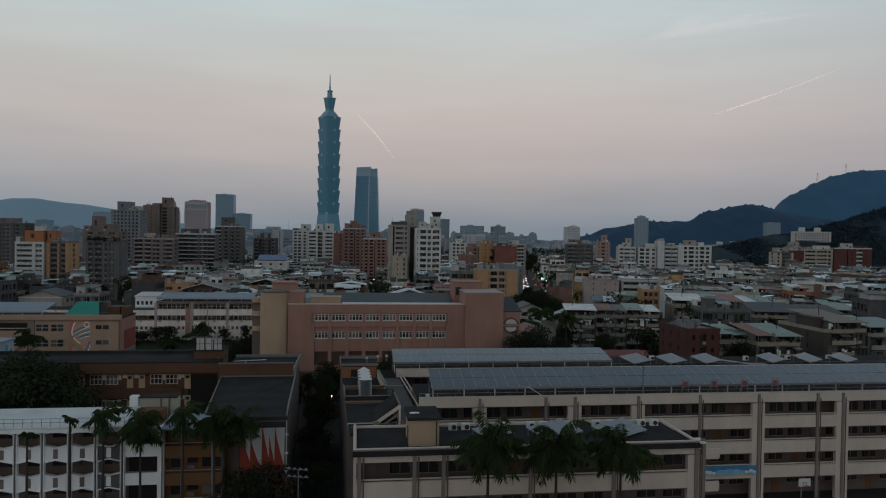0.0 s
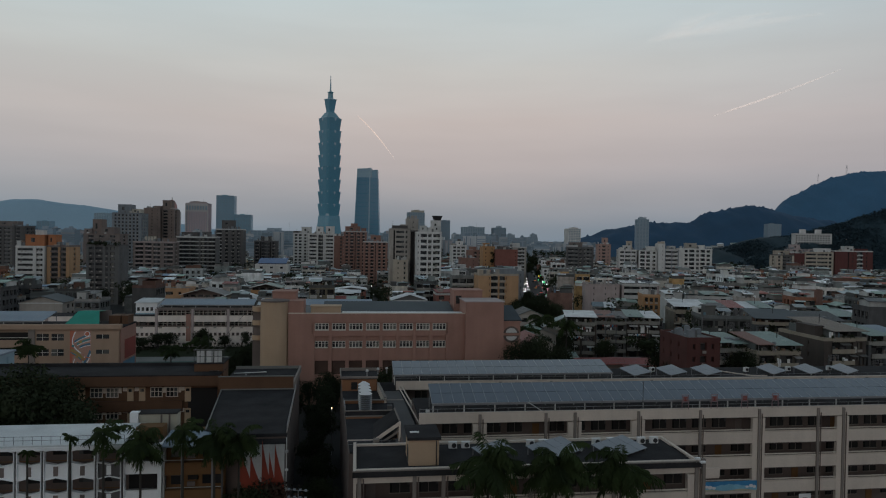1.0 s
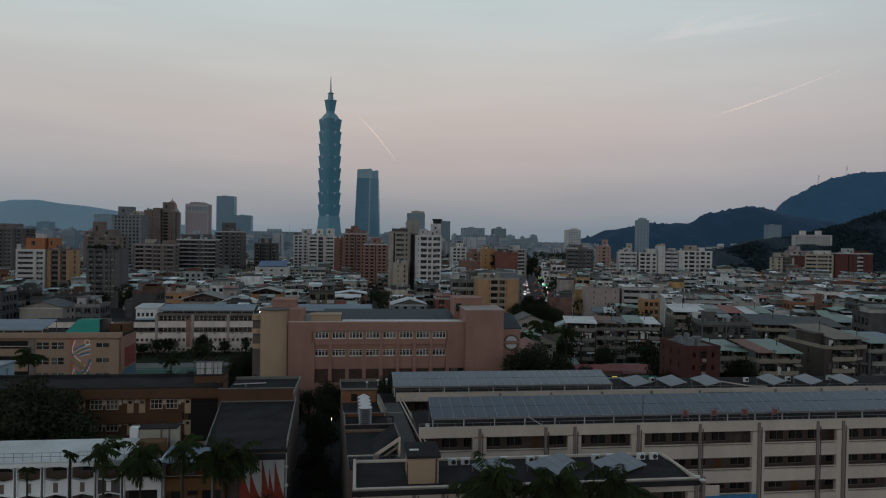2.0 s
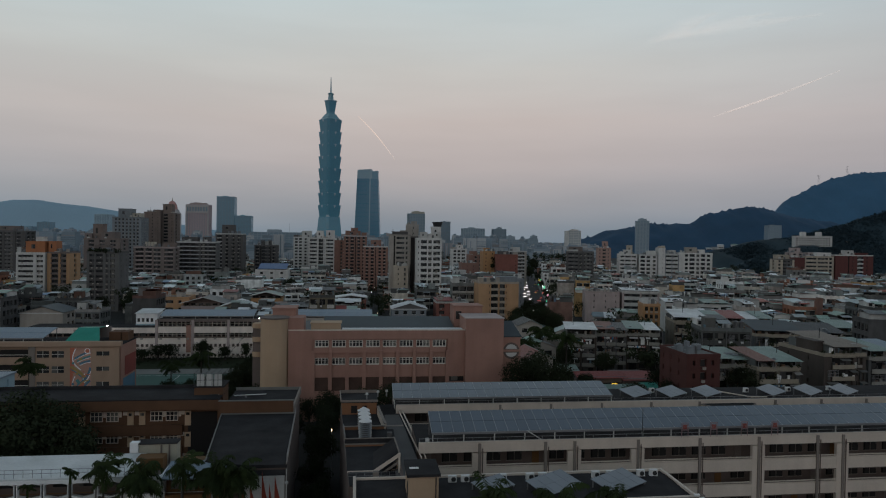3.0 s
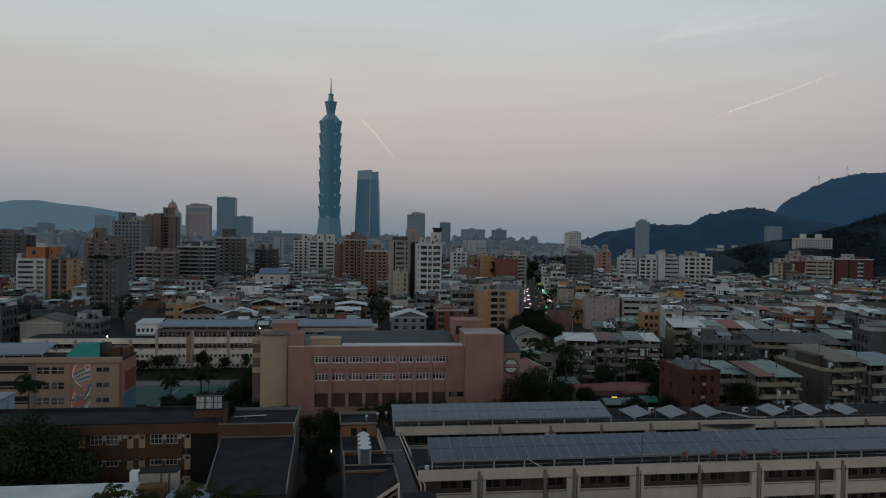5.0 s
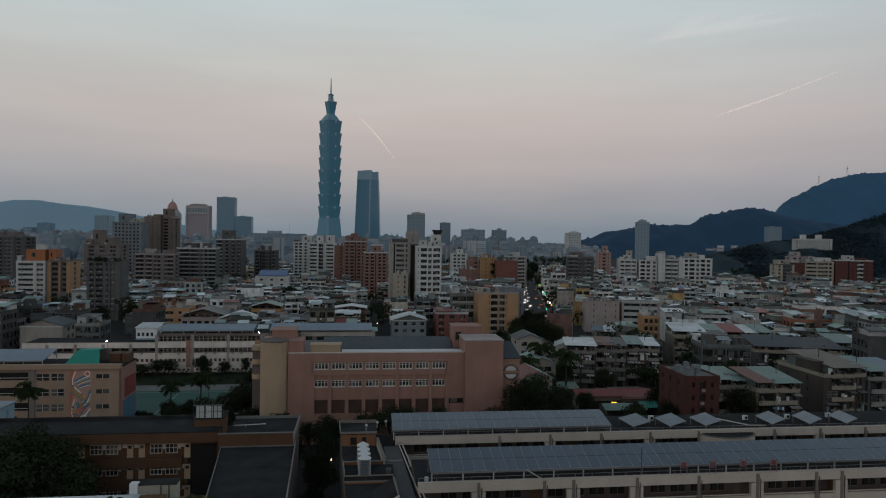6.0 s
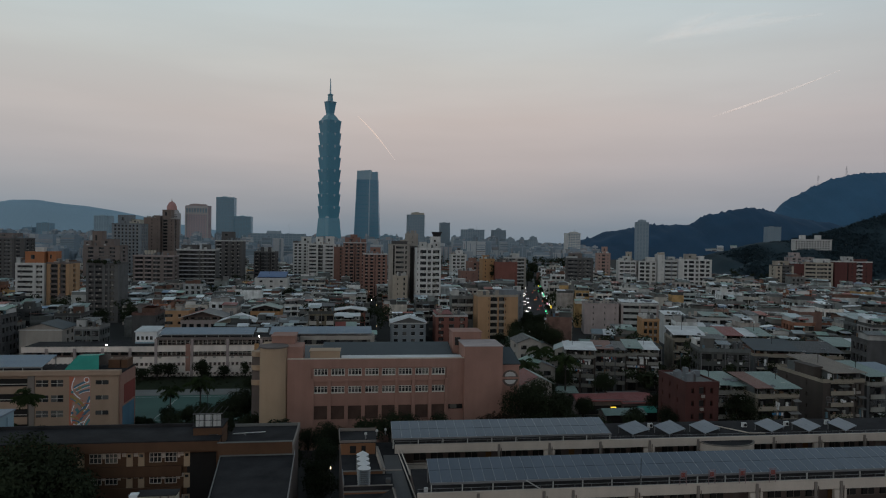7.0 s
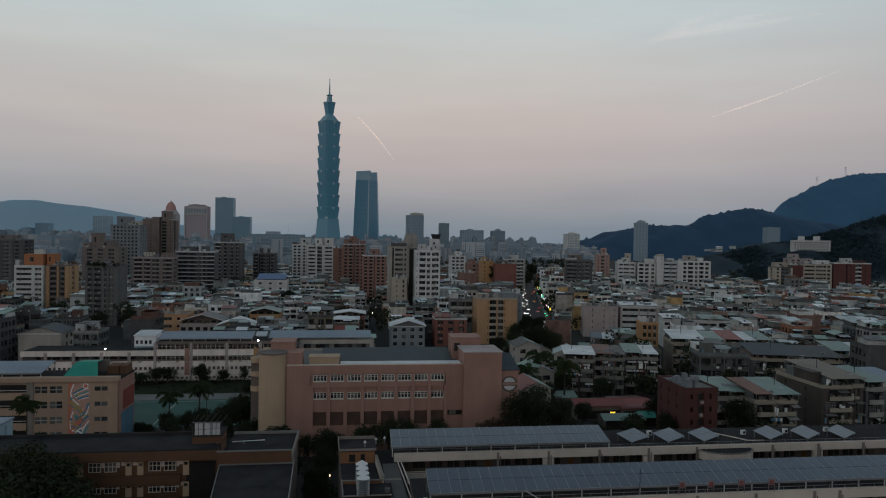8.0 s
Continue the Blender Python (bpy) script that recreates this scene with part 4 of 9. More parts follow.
block("yellow ochre apartment block with open balconies", 27.1, 319.0, 19.8, 13.0, 22.6, 7.5, "ochre", 7, [(4.6, "P"), (1, "w"), (3.6, "B"), (0.4, "P"), (2.8, "B"), (1, "w"), (5.2, "P")], [(3, "P"), (2, "w"), (3, "P")], ((0.5, 0.98, 0.15, 0.7, 2.0, "grey_cool"), (0.04, 0.3, 0.2, 0.6, 1.4, "beige")), trim="beige")
block("grey slab beside ochre block", 39.2, 334.0, 4.0, 12.0, 23.6, 7.5, "grey_cool", 7, [(2, "P"), (1, "w"), (1, "P")], [(3, "P"), (2, "w"), (3, "P")], (), tanks=1)
block("dark grey apartment block with sheet roof", 119.0, 571.0, 22.8, 16.0, 34.5, -6.3, "grey_dark", 10, [(0.6, "P"), (5, "R"), (0.5, "P"), (2, "W"), (0.5, "P"), (4, "R"), (1, "P")], [(2, "P"), (2, "W"), (2, "P")], ((0.1, 0.6, 0.3, 0.8, 3.6, "brown_grey"), (0.0, 0.4, 0.0, 0.3, 1.0, "white_grey")), trim="stone_dark")
block("pink brick apartment block", 168.6, 690.0, 13.9, 14.0, 36.9, -6.3, "pink_brick", 10, [(1, "P"), (2, "w"), (1, "P"), (3, "W"), (1, "P"), (2, "w"), (1, "P")], [(2, "P"), (2, "w"), (2, "P")], ((0.4, 0.8, 0.2, 0.7, 6.5, "pink_brick"),))
block("white apartment slab with window bands", 164.5, 586.0, 15.4, 14.0, 32.6, -6.3, "white", 9, [(0.8, "P"), (2.4, "R"), (0.5, "P"), (3.4, "R"), (0.5, "P"), (2.4, "R"), (0.6, "P")], [(2, "P"), (2, "W"), (2, "P")], ((0.3, 0.7, 0.2, 0.7, 3.4, "white"), (0.5, 0.8, 0.4, 0.8, 7.4, "beige")), trim="white")
block("white apartment slab with projecting balconies", 181.8, 584.0, 15.6, 14.0, 32.4, -6.3, "white", 9, [(0.7, "P"), (3, "B"), (0.6, "P"), (2.4, "B"), (1.2, "P"), (2, "W"), (0.6, "P")], [(2, "P"), (2, "W"), (2, "P")], ((0.5, 0.95, 0.2, 0.8, 3.0, "white"),), trim="white")
block("blank white stair tower of apartment slab", 192.7, 580.0, 5.8, 14.0, 38.4, -6.3, "white", 10, [(3.4, "P"), (1, "w"), (1.6, "P")], [(3, "P"), (1, "w"), (3, "P")], ((0.1, 0.9, 0.1, 0.5, 1.4, "beige"),), tanks=0)
block("grey white apartment slab with balconies", 201.7, 580.0, 11.8, 14.0, 33.6, -6.3, "grey_cool", 9, [(0.4, "P"), (3, "R"), (0.4, "P"), (3, "R"), (0.4, "P")], [(2, "P"), (2, "W"), (2, "P")], ((0.3, 0.8, 0.2, 0.8, 2.6, "white_grey"),), trim="white_grey")
block("white apartment slab with gridded balconies", 222.1, 579.0, 28.6, 14.0, 34.6, -6.3, "white", 9, [(3.4, "P"), (2.2, "W"), (0.5, "P"), (3.4, "B"), (0.6, "P"), (2, "W"), (0.5, "P"), (3, "B"), (0.5, "P"), (2.4, "W"), (1, "P")], [(2, "P"), (2, "W"), (2, "P")], ((0.24, 0.56, 0.2, 0.8, 4.4, "beige_grey"), (0.6, 0.8, 0.2, 0.8, 2.6, "white")), trim="white")
block("beige apartment tower with roof frame", 312.2, 600.0, 15.6, 16.0, 30.2, -6.3, "beige", 9, [(1, "P"), (1.4, "W"), (1, "P"), (5, "R"), (1, "P")], [(2, "P"), (2, "W"), (2, "P")], ((0.1, 0.8, 0.2, 0.8, 3.2, "beige"),), trim="grey_dark")
block("grey residential tower with stepped top", 405.0, 752.0, 14.0, 18.0, 34.5, -6.3, "pink_grey", 11, [(1, "P"), (2, "W"), (1, "P"), (2, "W"), (1, "P")], [(2, "P"), (2, "W"), (2, "P")], ((0.2, 0.8, 0.2, 0.8, 5.0, "pink_grey"),))
block("pink grey residential tower with pointed roof house", 423.0, 752.0, 14.0, 18.0, 30.0, -6.3, "pink_grey", 10, [(1, "P"), (2, "W"), (1, "P"), (2, "W"), (1, "P")], [(2, "P"), (2, "W"), (2, "P")], ((0.2, 0.7, 0.2, 0.8, 4.4, "pink_grey"),))
block("beige and white banded apartment block", 345.0, 603.0, 24.8, 14.0, 33.0, -6.3, "beige", 9, [(0.6, "P"), (6, "R"), (0.6, "P"), (6, "R"), (0.4, "P"), (2, "W"), (0.8, "P")], [(2, "P"), (2, "W"), (2, "P")], ((0.45, 0.95, 0.2, 0.7, 3.0, "white"),), trim="beige")
block("narrow dark red wing of apartment block", 327.9, 605.0, 9.0, 14.0, 31.5, -6.3, "red_dark", 9, [(6, "P"), (1, "w"), (1, "P")], [(3, "P"), (2, "w"), (3, "P")], ())
block("dark red tiled apartment block", 375.6, 601.0, 32.4, 14.0, 34.6, -6.3, "red_dark", 9, [(6, "P"), (0.6, "S"), (1, "P"), (1.6, "w"), (1, "P"), (3, "B"), (1, "P"), (1.6, "w"), (2, "P")], [(2, "P"), (2, "w"), (2, "P")], ((0.28, 0.52, 0.2, 0.7, 3.8, "white_grey"), (0.56, 0.9, 0.2, 0.7, 1.6, "red_dark")), trim="white_grey")
# the flared tank on the white tower, the pale sign on the low brown block, the creeper on the tan one
roof_tank = thing("roof_tank", "dark flared water tank on a white roof house", "water tank", spot(-4.2, 413.5, 50.3, 7.5))
part("tank_body", Geo().cyl(0, 0, 0.2, 2.8, 2.2, 3.1, n=20), "dark_metal", roof_tank)
part("rim", Geo().cyl(0, 0, 2.8, 3.4, 3.3, n=20), "dark_metal", roof_tank)
part("base", Geo().cyl(0, 0, 0, 0.2, 2.4, n=20), "grey_dark", roof_tank)
roof_sign = thing("roof_sign", "pale rooftop sign panels on a steel frame", "sign", spot(-211, 473, 34.0, 7.5))
for k in range(4):
    part("panel", Geo().box(-4.1 + 2.1 * k, -2.4 + 2.1 * k, 0, 0.2, 0.9, 3.9), "gold_grey", roof_sign)
    part("post", Geo().box(-3.3 + 2.1 * k, -3.1 + 2.1 * k, 0.2, 0.4, -0.1, 3.5), "dark_metal", roof_sign)
creeper = thing("creeper", "dark climbing plant hanging over a roof edge", "plant", spot(39.2, 518.4, 24, 7.5))
rnd = random.Random(77)
part("leaves", leaf_clump(rnd, [(rnd.uniform(-1.4, 1.8), rnd.uniform(-0.6, 0.1), rnd.uniform(-2, 5), 1.3) for _ in range(14)], 45, 0.5), "leaves", creeper)
part("stem", Geo().rod((0, 0, -4), (0.3, 0, 4), 0.12, 5), "bark", creeper)
tower("slim white office tower", "building", 246.2, 1236.4, 23.8, 26.0, 63.8, 7.5, "white", 20, 5, pier=0.2, cap=("white", 0.5, 2.0))
tower("pale blue glass high-rise tower", "building", -992.6, 1902.6, 40.5, 45.0, 101.2, 7.5, "glass_pale", 30, 6, pier=0.15, band=0.3)
tower("dark blue glass office tower", "building", -1405.9, 2302.8, 43.6, 40.0, 83.8, 7.5, "glass_blue", 24, 5, pier=0.12, band=0.3)
tower("blue glass office tower", "building", -1461.5, 2302.0, 30.9, 40.0, 67.2, 7.5, "glass_blue", 20, 4, pier=0.12, band=0.3)
tower("pink granite office tower with arcaded crown", "building", -701.3, 1865.0, 60.7, 45.0, 132.9, 7.5, "pink_granite", 26, 9, pier=0.5, cap=("pink_grey", 0.7, 4.0))
crown = thing("tower_crown", "pale stone crown with arched openings on the granite tower", "roof crown", spot(-701.3, 1862.5, 113, 7.5))
for k in range(9):
    part("crown_pier", Geo().box(-31 + 7.4 * k, -28.2 + 7.4 * k, 0, 3, 0, 12), "dome_stone", crown)
part("crown_band", Geo().box(-31, 31, -0.3, 3, 12, 18), "dome_stone", crown)
part("crown_band", Geo().box(-31, 31, -0.3, 3, -5, 0), "dome_stone", crown)
part("crown_recess", Geo().box(-30, 30, 2.4, 2.6, 0, 12), "far_haze_glazing", crown)
for e in (-31.5, 28.2):
    part("corner_pier", Geo().box(e, e + 3.3, -0.5, 3, -113, -5), "dome_stone", crown)
tower("blue glass high-rise tower", "building", -800.8, 2404.1, 63.3, 50.0, 189.1, 7.5, "glass_blue", 34, 6, pier=0.1, band=0.2)
tower("lower blue glass office wing", "building", -736.5, 2403.8, 58.3, 50.0, 120.0, 7.5, "glass_blue", 26, 6, pier=0.1, band=0.3)
tower("long low exhibition hall far away", "building", -434.1, 1709.2, 140.4, 60.0, 56.1, 7.5, "far_haze_grey", 9, 14, pier=0.2, band=0.3)
tower("grey office tower with gilded crown", "building", -84.3, 1996.6, 52.0, 40.0, 121.2, 7.5, "far_haze_grey", 26, 7, pier=0.25, cap=("gold_grey", 0.75, 6.0))
tower("grey blue office tower under construction", "building", 4.8, 1998.1, 29.0, 30.0, 98.5, 7.5, "far_haze_grey", 24, 4, pier=0.3)
tower("broad grey office block far away", "building", 87.0, 1895.9, 62.9, 45.0, 77.2, 7.5, "far_haze_grey", 20, 9, pier=0.4)
tower("twin-topped grey residential tower", "building", 162.5, 1897.7, 35.9, 40.0, 76.7, 7.5, "far_haze_grey", 20, 5, pier=0.4, cap=("far_haze_grey", 0.3, 4.0))
tower("pale stepped residential block far away", "building", 134.9, 1298.1, 29.2, 30.0, 45.4, 7.5, "far_haze_grey", 14, 6, pier=0.3, cap=("far_haze_grey", 0.5, 6.0))
tower("grey stepped residential tower far away", "building", 243.8, 1798.1, 28.6, 40.0, 49.6, 7.5, "far_haze_grey", 18, 5, pier=0.4, cap=("far_haze_grey", 0.5, 8.0))
tower("pale residential block far away", "building", 270.8, 1698.3, 25.4, 30.0, 35.0, 7.5, "far_haze_grey", 14, 5, pier=0.4)
tower("slender grey residential tower before hills", "building", 530.0, 1750.0, 32.0, 30.0, 102.0, -6.3, "far_haze_grey", 28, 4, pier=0.4, cap=("far_haze_grey", 0.6, 5.0))
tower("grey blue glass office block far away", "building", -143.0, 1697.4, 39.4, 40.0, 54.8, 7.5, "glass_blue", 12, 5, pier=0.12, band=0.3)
tower("grey building block on the hill slope", "building", 856.5, 1701.4, 32.9, 30.0, 93.8, -6.3, "far_haze_grey", 18, 5, pier=0.4)

# ---- the tallest tower: eight flaring modules of teal glass on a tapering base ----
def square(side, z, turn=45, notch=0.12):
    """A square ring with cut corners."""
    h, k = side / 2, side / 2 * (1 - notch * 2)
    pts = [(h, -k), (h, k), (k, h), (-k, h), (-h, k), (-h, -k), (-k, -h), (k, -h)]
    c, s = math.cos(radians(turn)), math.sin(radians(turn))
    return [(x * c - y * s, x * s + y * c, z) for x, y in pts]


sky_tower = thing("skyscraper", "teal glass skyscraper of eight flaring modules with a spire", "skyscraper", spot(-337, 1925))
part("base", Geo().loft([square(64, 0), square(62, 20), square(49, 104)]), "glass_teal", sky_tower)
for i in range(8):
    z = 104 + i * 35.5
    mod = part("module", Geo().loft([square(45, z), square(52.5, z + 33.5), square(52.5, z + 34.6), square(46, z + 35.5)]), "glass_teal", sky_tower)
    fl = Geo()
    for k in range(1, 8):
        sd = 45 + 7.5 * k / 8 + 0.7
        fl.loft([square(sd, z + 4.2 * k), square(sd, z + 4.2 * k + 0.9)])
    part("floor_band", fl, "glass_teal", mod)
    for q in range(4):
        o = Geo()
        m = pose(0, 0, 0, 0, 0, 45 + q * 90)
        o.box(25.6, 26.8, -3.2, 3.2, z + 29.6, z + 34.4, m).box(25.6, 26.5, -1.4, 1.4, z + 26.6, z + 29.6, m)
        part("ornament", o, "glass_pale", mod, "pale metal ornament")
        c = Geo().box(21.8, 23.6, 21.8, 23.6, z + 32.6, z + 35.6, m)
        part("corner_finial", c, "glass_pale", mod)
part("crown", Geo().loft([square(48, 388), square(40, 392), square(36, 396), square(30, 400), square(26, 404)]), "glass_teal_pale", sky_tower)
part("upper_tower", Geo().loft([square(20, 404), square(19, 410), square(27, 440), square(27, 442)]), "glass_teal", sky_tower)
part("upper_ring", Geo().loft([square(30, 442), square(29, 444), square(16, 446)]), "glass_pale", sky_tower)
part("lantern", Geo().loft([square(13, 446), square(11, 462), square(15, 464), square(8, 467)]), "glass_teal_pale", sky_tower)
part("spire", Geo().cyl(0, 0, 467, 490, 2.6, 1.8, 10).cyl(0, 0, 490, 513, 1.7, 0.9, 8), "glass_pale", sky_tower, "slender steel spire")
for sx, sy in ((26, 0), (-26, 0), (0, 26), (0, -26)):
    part("medallion", Geo().cyl(sx * 0.93, sy * 0.93, 96, 110, 6, 6, 14), "glass_pale", sky_tower, "round metal coin ornament")

# ---- the tapering glass tower beside it ----
taper = thing("skyscraper", "tapering blue glass skyscraper with a pale glass top", "skyscraper", spot(-247, 2115))
w0, w1 = 41.0, 33.0
part("body", Geo().loft([[(-w0, -24, 0), (8, -30, 0), (w0, -8, 0), (w0, 34, 0), (-w0, 34, 0)],
                         [(-w1, -18, 234), (9, -24, 234), (w1, -4, 234), (w1, 28, 234), (-w1, 28, 234)]]), "glass_taper", taper)
part("top_screen", Geo().loft([[(-w1, -18, 234), (9, -24, 234), (14, -20, 234), (14, 20, 234), (-w1, 20, 234)],
                               [(-w1 + 1, -17, 262), (9, -23, 264), (14, -19, 264), (14, 19, 262), (-w1 + 1, 19, 262)]]), "glass_pale", taper, "pale translucent glass screen")
part("side_wing", Geo().loft([[(15, -18, 234), (w1, -4, 234), (w1, 20, 234), (15, 20, 234)], [(15, -18, 258), (w1 - 1, -4, 261), (w1 - 1, 20, 261), (15, 20, 258)]]), "glass_blue", taper)
for k in range(1, 17):
    z = k * 14.0
    f = z / 234
    w = w0 + (w1 - w0) * f
    part("floor_band", Geo().loft([[(-w - .3, -24.4 + 6 * f, z), (8 + f, -30.4 + 6 * f, z), (w + .3, -8.4 + 4 * f, z), (w + .3, 30, z), (-w - .3, 30, z)],
                                   [(-w - .3, -24.4 + 6 * f, z + 1.2), (8 + f, -30.4 + 6 * f, z + 1.2), (w + .3, -8.4 + 4 * f, z + 1.2), (w + .3, 30, z + 1.2), (-w - .3, 30, z + 1.2)]]), "glass_teal", taper)
part("fin", Geo().loft([[(7, -31.5, 0), (10.5, -30.5, 0), (10.5, -28, 0), (7, -29, 0)], [(7.8, -25.5, 264), (11, -24.5, 264), (11, -22, 264), (7.8, -23, 264)]]), "glass_pale", taper)

# ---- the domed tower ----
domed = thing("domed_tower", "pale office tower with a pink-lit dome and finial", "office tower", spot(-1046, 2510, 0, TURN))
part("body", Geo().box(-27, 27, 0, 50, 0, 132).box(-21, 21, 3, 45, 132, 143), "dome_stone", domed)
rings = []
for k in range(9):
    a = k / 8 * math.pi / 2
    rings.append([(19 * math.cos(a) * math.cos(q * math.pi / 10) + 0.01, 24 + 19 * math.cos(a) * math.sin(q * math.pi / 10), 143 + 34 * math.sin(a)) for q in range(20)])
part("dome", Geo().loft(rings), "dome_pink_lit", domed, "ribbed dome with pink light in its colour")
part("finial", Geo().cyl(0, 24, 176, 188, 2.4, 0.6, 8), "gold_grey", domed)
wr = Geo().box(-26.7, 26.7, -0.4, 0.5, 0, 2.0).mesh("storey_glazing", "window_dim")
for k in range(20):
    part("storey_glazing", wr, "", domed).location = (0, 0, 8 + 6.1 * k)

# ---- white villa on the hill ----
villa = thing("hill_mansion", "white hillside building with two roof towers", "building", spot(565, 1004, 12, -6.3))
part("wall", Geo().shell(53, 14, 44.4, [(-25.4 + 3.9 * i, -23.0 + 3.9 * i) for i in range(13)], [(30.6 + 3.4 * k, 32.4 + 3.4 * k) for k in range(4)], [(3, 5), (8, 10)], 0.8), "white", villa)
part("roof_tower", Geo().box(-17, -10.5, 2, 10, 44.4, 51.6), "white", villa)
part("roof_tower", Geo().box(5.5, 12.2, 2, 10, 44.4, 51.6), "white", villa)
part("parapet", Geo().kerb(53.6, 14.6, 44.4, 45.3, 0.5, -0.3), "white", villa)
for k in range(4):
    part("storey_glazing", Geo().box(-25.8, 25.8, 0.7, 0.78, 30.6 + 3.4 * k, 32.4 + 3.4 * k), "window_glass", villa)
for k, (vx, vy, vz) in enumerate(((758, 1838, 20), (776, 1840, 24), (742, 1836, 18), (815, 1842, 26), (664, 1098, 38), (676, 1098, 40))):
    hv = thing("hill_house", "small pale house among trees on the hill", "house", spot(vx, vy, vz, -6.3), "houses on the hillside")
    sz = 1.0 if vy > 1500 else 0.6
    part("wall", Geo().box(-8 * sz, 8 * sz, 0, 9, 0, 13 * sz + 3 * (k % 2)), "white_grey", hv)
    part("roof", Geo().slab((-8.6 * sz, -0.6, 13.2 * sz + 3 * (k % 2)), (8.6 * sz, -0.6, 13.2 * sz + 3 * (k % 2)), (8.6 * sz, 9.5, 15.2 * sz + 3 * (k % 2)), (-8.6 * sz, 9.5, 15.2 * sz + 3 * (k % 2)), 0.3), "sheet_metal", hv)
    part("storey_glazing", Geo().box(-6 * sz, 6 * sz, -0.1, 0.3, 8 * sz, 10 * sz), "window_glass", hv)
for px_, hz in ((1476, 284), (1588, 322)):
    py = thing("power_pylon", "steel lattice pylon on the mountain ridge", "pylon", spot(px_, 2600, hz))
    lat = Geo()
    for sx in (-1, 1):
        for sy in (-1, 1):
            lat.rod((3 * sx, 3 * sy, 0), (0.5 * sx, 0.5 * sy, 38), 0.2, 4)
    for z in (24, 30, 36):
        lat.rod((-6, 0, z), (6, 0, z), 0.2, 4)
    part("lattice", lat, "grey_cool", py)

# ================= vapour trails, very far =================
def trail(p, q, w, sag, label, mat="contrail_glow"):
    geo, n = Geo(), 24
    p, q = Vector(p), Vector(q)
    for i in range(n + 1):
        f = i / n
        c = p.lerp(q, f) + Vector((0, 0, sag * math.sin(f * math.pi)))
        ww = w * (0.25 + 0.75 * math.sin(math.pi * min(f * 1.15, 1.0)) ** 0.6) * (1 + 0.25 * noise.noise(Vector((f * 9, w, 0))))
        geo.v += [(c.x, c.y, c.z - ww), (c.x, c.y - 3, c.z), (c.x, c.y, c.z + ww)]
    for i in range(n):
        a = i * 3
        geo.f += [(a, a + 3, a + 4, a + 1), (a + 1, a + 4, a + 5, a + 2)]
    return solid("vapour_trail", geo, mat, label, "vapour trail", kind="structure")


trail((-561, 4200, 824), (-318, 4200, 545), 4.8, 16, "thin curved pink vapour trail in the dusk sky")
trail((1582, 3900, 797), (2330, 3900, 1083), 6.0, -10, "long thin pale vapour trail in the dusk sky", "trail_soft")
for k in range(7):
    f = k / 6
    trail((1230 + 210 * f, 4000 + 12 * k, 1262 + 70 * f), (1640 + 330 * (k % 3), 4000 + 12 * k, 1440 + 40 * f), 36 - 4 * k, 14 - 4 * k, "faint wisp of high cloud in the dusk sky", "cirrus")

# ================= far low city =================
def far_city():
    rnd = random.Random(5)
    walls, roofs = Geo(), Geo()
    for _ in range(3900):
        y = 900 + 2700 * rnd.random() ** 1.2
        x = rnd.uniform(-0.75, 0.75) * y
        if x > 0.235 * y:
            continue
        if any(abs(x - fx) < fr + 14 and abs(y - fy) < fr + 14 for fx, fy, fr in FOOT):
            continue
        if abs(x + 337) < 60 and 1840 < y < 1990 or abs(x + 247) < 60 and 2060 < y < 2180:
            continue
        w, d = rnd.uniform(9, 24), rnd.uniform(10, 20)
        h = rnd.choice((12, 13, 15, 17, 19, 22, 26, 31, 38, 46)) * (1.0 if y < 1800 else 1.2)
        if x > 0.12 * y:
            h = min(h, 34)
        m = pose(x, y, 0, 0, 0, rnd.choice((7.5, -6.3)))
        walls.box(-w / 2, w / 2, 0, d, 0, h, m)
        roofs.box(-w / 2 + 0.5, w / 2 - 0.5, 0.5, d - 0.5, h, h + 0.6, m)
        roofs.box(-w * 0.3, w * rnd.uniform(0, 0.3), d * 0.2, d * 0.7, h + 0.6, h + rnd.uniform(2.5, 5.5), m)
        if rnd.random() < 0.5:
            for s in range(int(h / 3.3)):
                walls.box(-w / 2 - 0.2, w / 2 + 0.2, -0.5, 0.1, s * 3.3, s * 3.3 + 1.5, m)
        else:
            for s in range(int(w / 3.4)):
                walls.box(-w / 2 + s * 3.4, -w / 2 + s * 3.4 + 1.5, -0.6, 0.1, 0, h - rnd.choice((0.5, 0.5, 4)), m)
    return walls, roofs


fw, fr_ = far_city()
solid("far_city_walls", fw, "far_haze_mix", "far low apartment blocks filling the basin", "buildings", kind="stuff")
solid("far_city_roofs", fr_, "far_haze_mix", "far flat roofs and roof houses", "roofs", kind="stuff")
# ================= trees =================
def tree_proto(seed, h, r, mat="leaves", blobs=22, count=150, size=0.23):
    rnd = random.Random(seed)
    t = thing("tree", "dark leafy street tree with a dense uneven crown", "tree", spot(0, 0))
    trunk = Geo().cyl(0, 0, 0, h * 0.45, r * 0.09, r * 0.06, 8)
    bl = []
    for i in range(blobs):
        a, q = rnd.uniform(0, 6.28), rnd.uniform(0.15, 0.8)
        z = h * rnd.uniform(0.42, 0.9)
        k = 1 - abs(z / h - 0.62) * 1.4
        c = (r * q * k * math.cos(a), r * q * k * math.sin(a), z)
        bl.append((*c, r * rnd.uniform(0.25, 0.42)))
        if i < 7:
            trunk.rod((0, 0, h * 0.4), c, r * 0.03, 5)
    part("trunk", trunk, "bark", t)
    part("crown", leaf_clump(rnd, bl, count, size), mat, t)
    return t


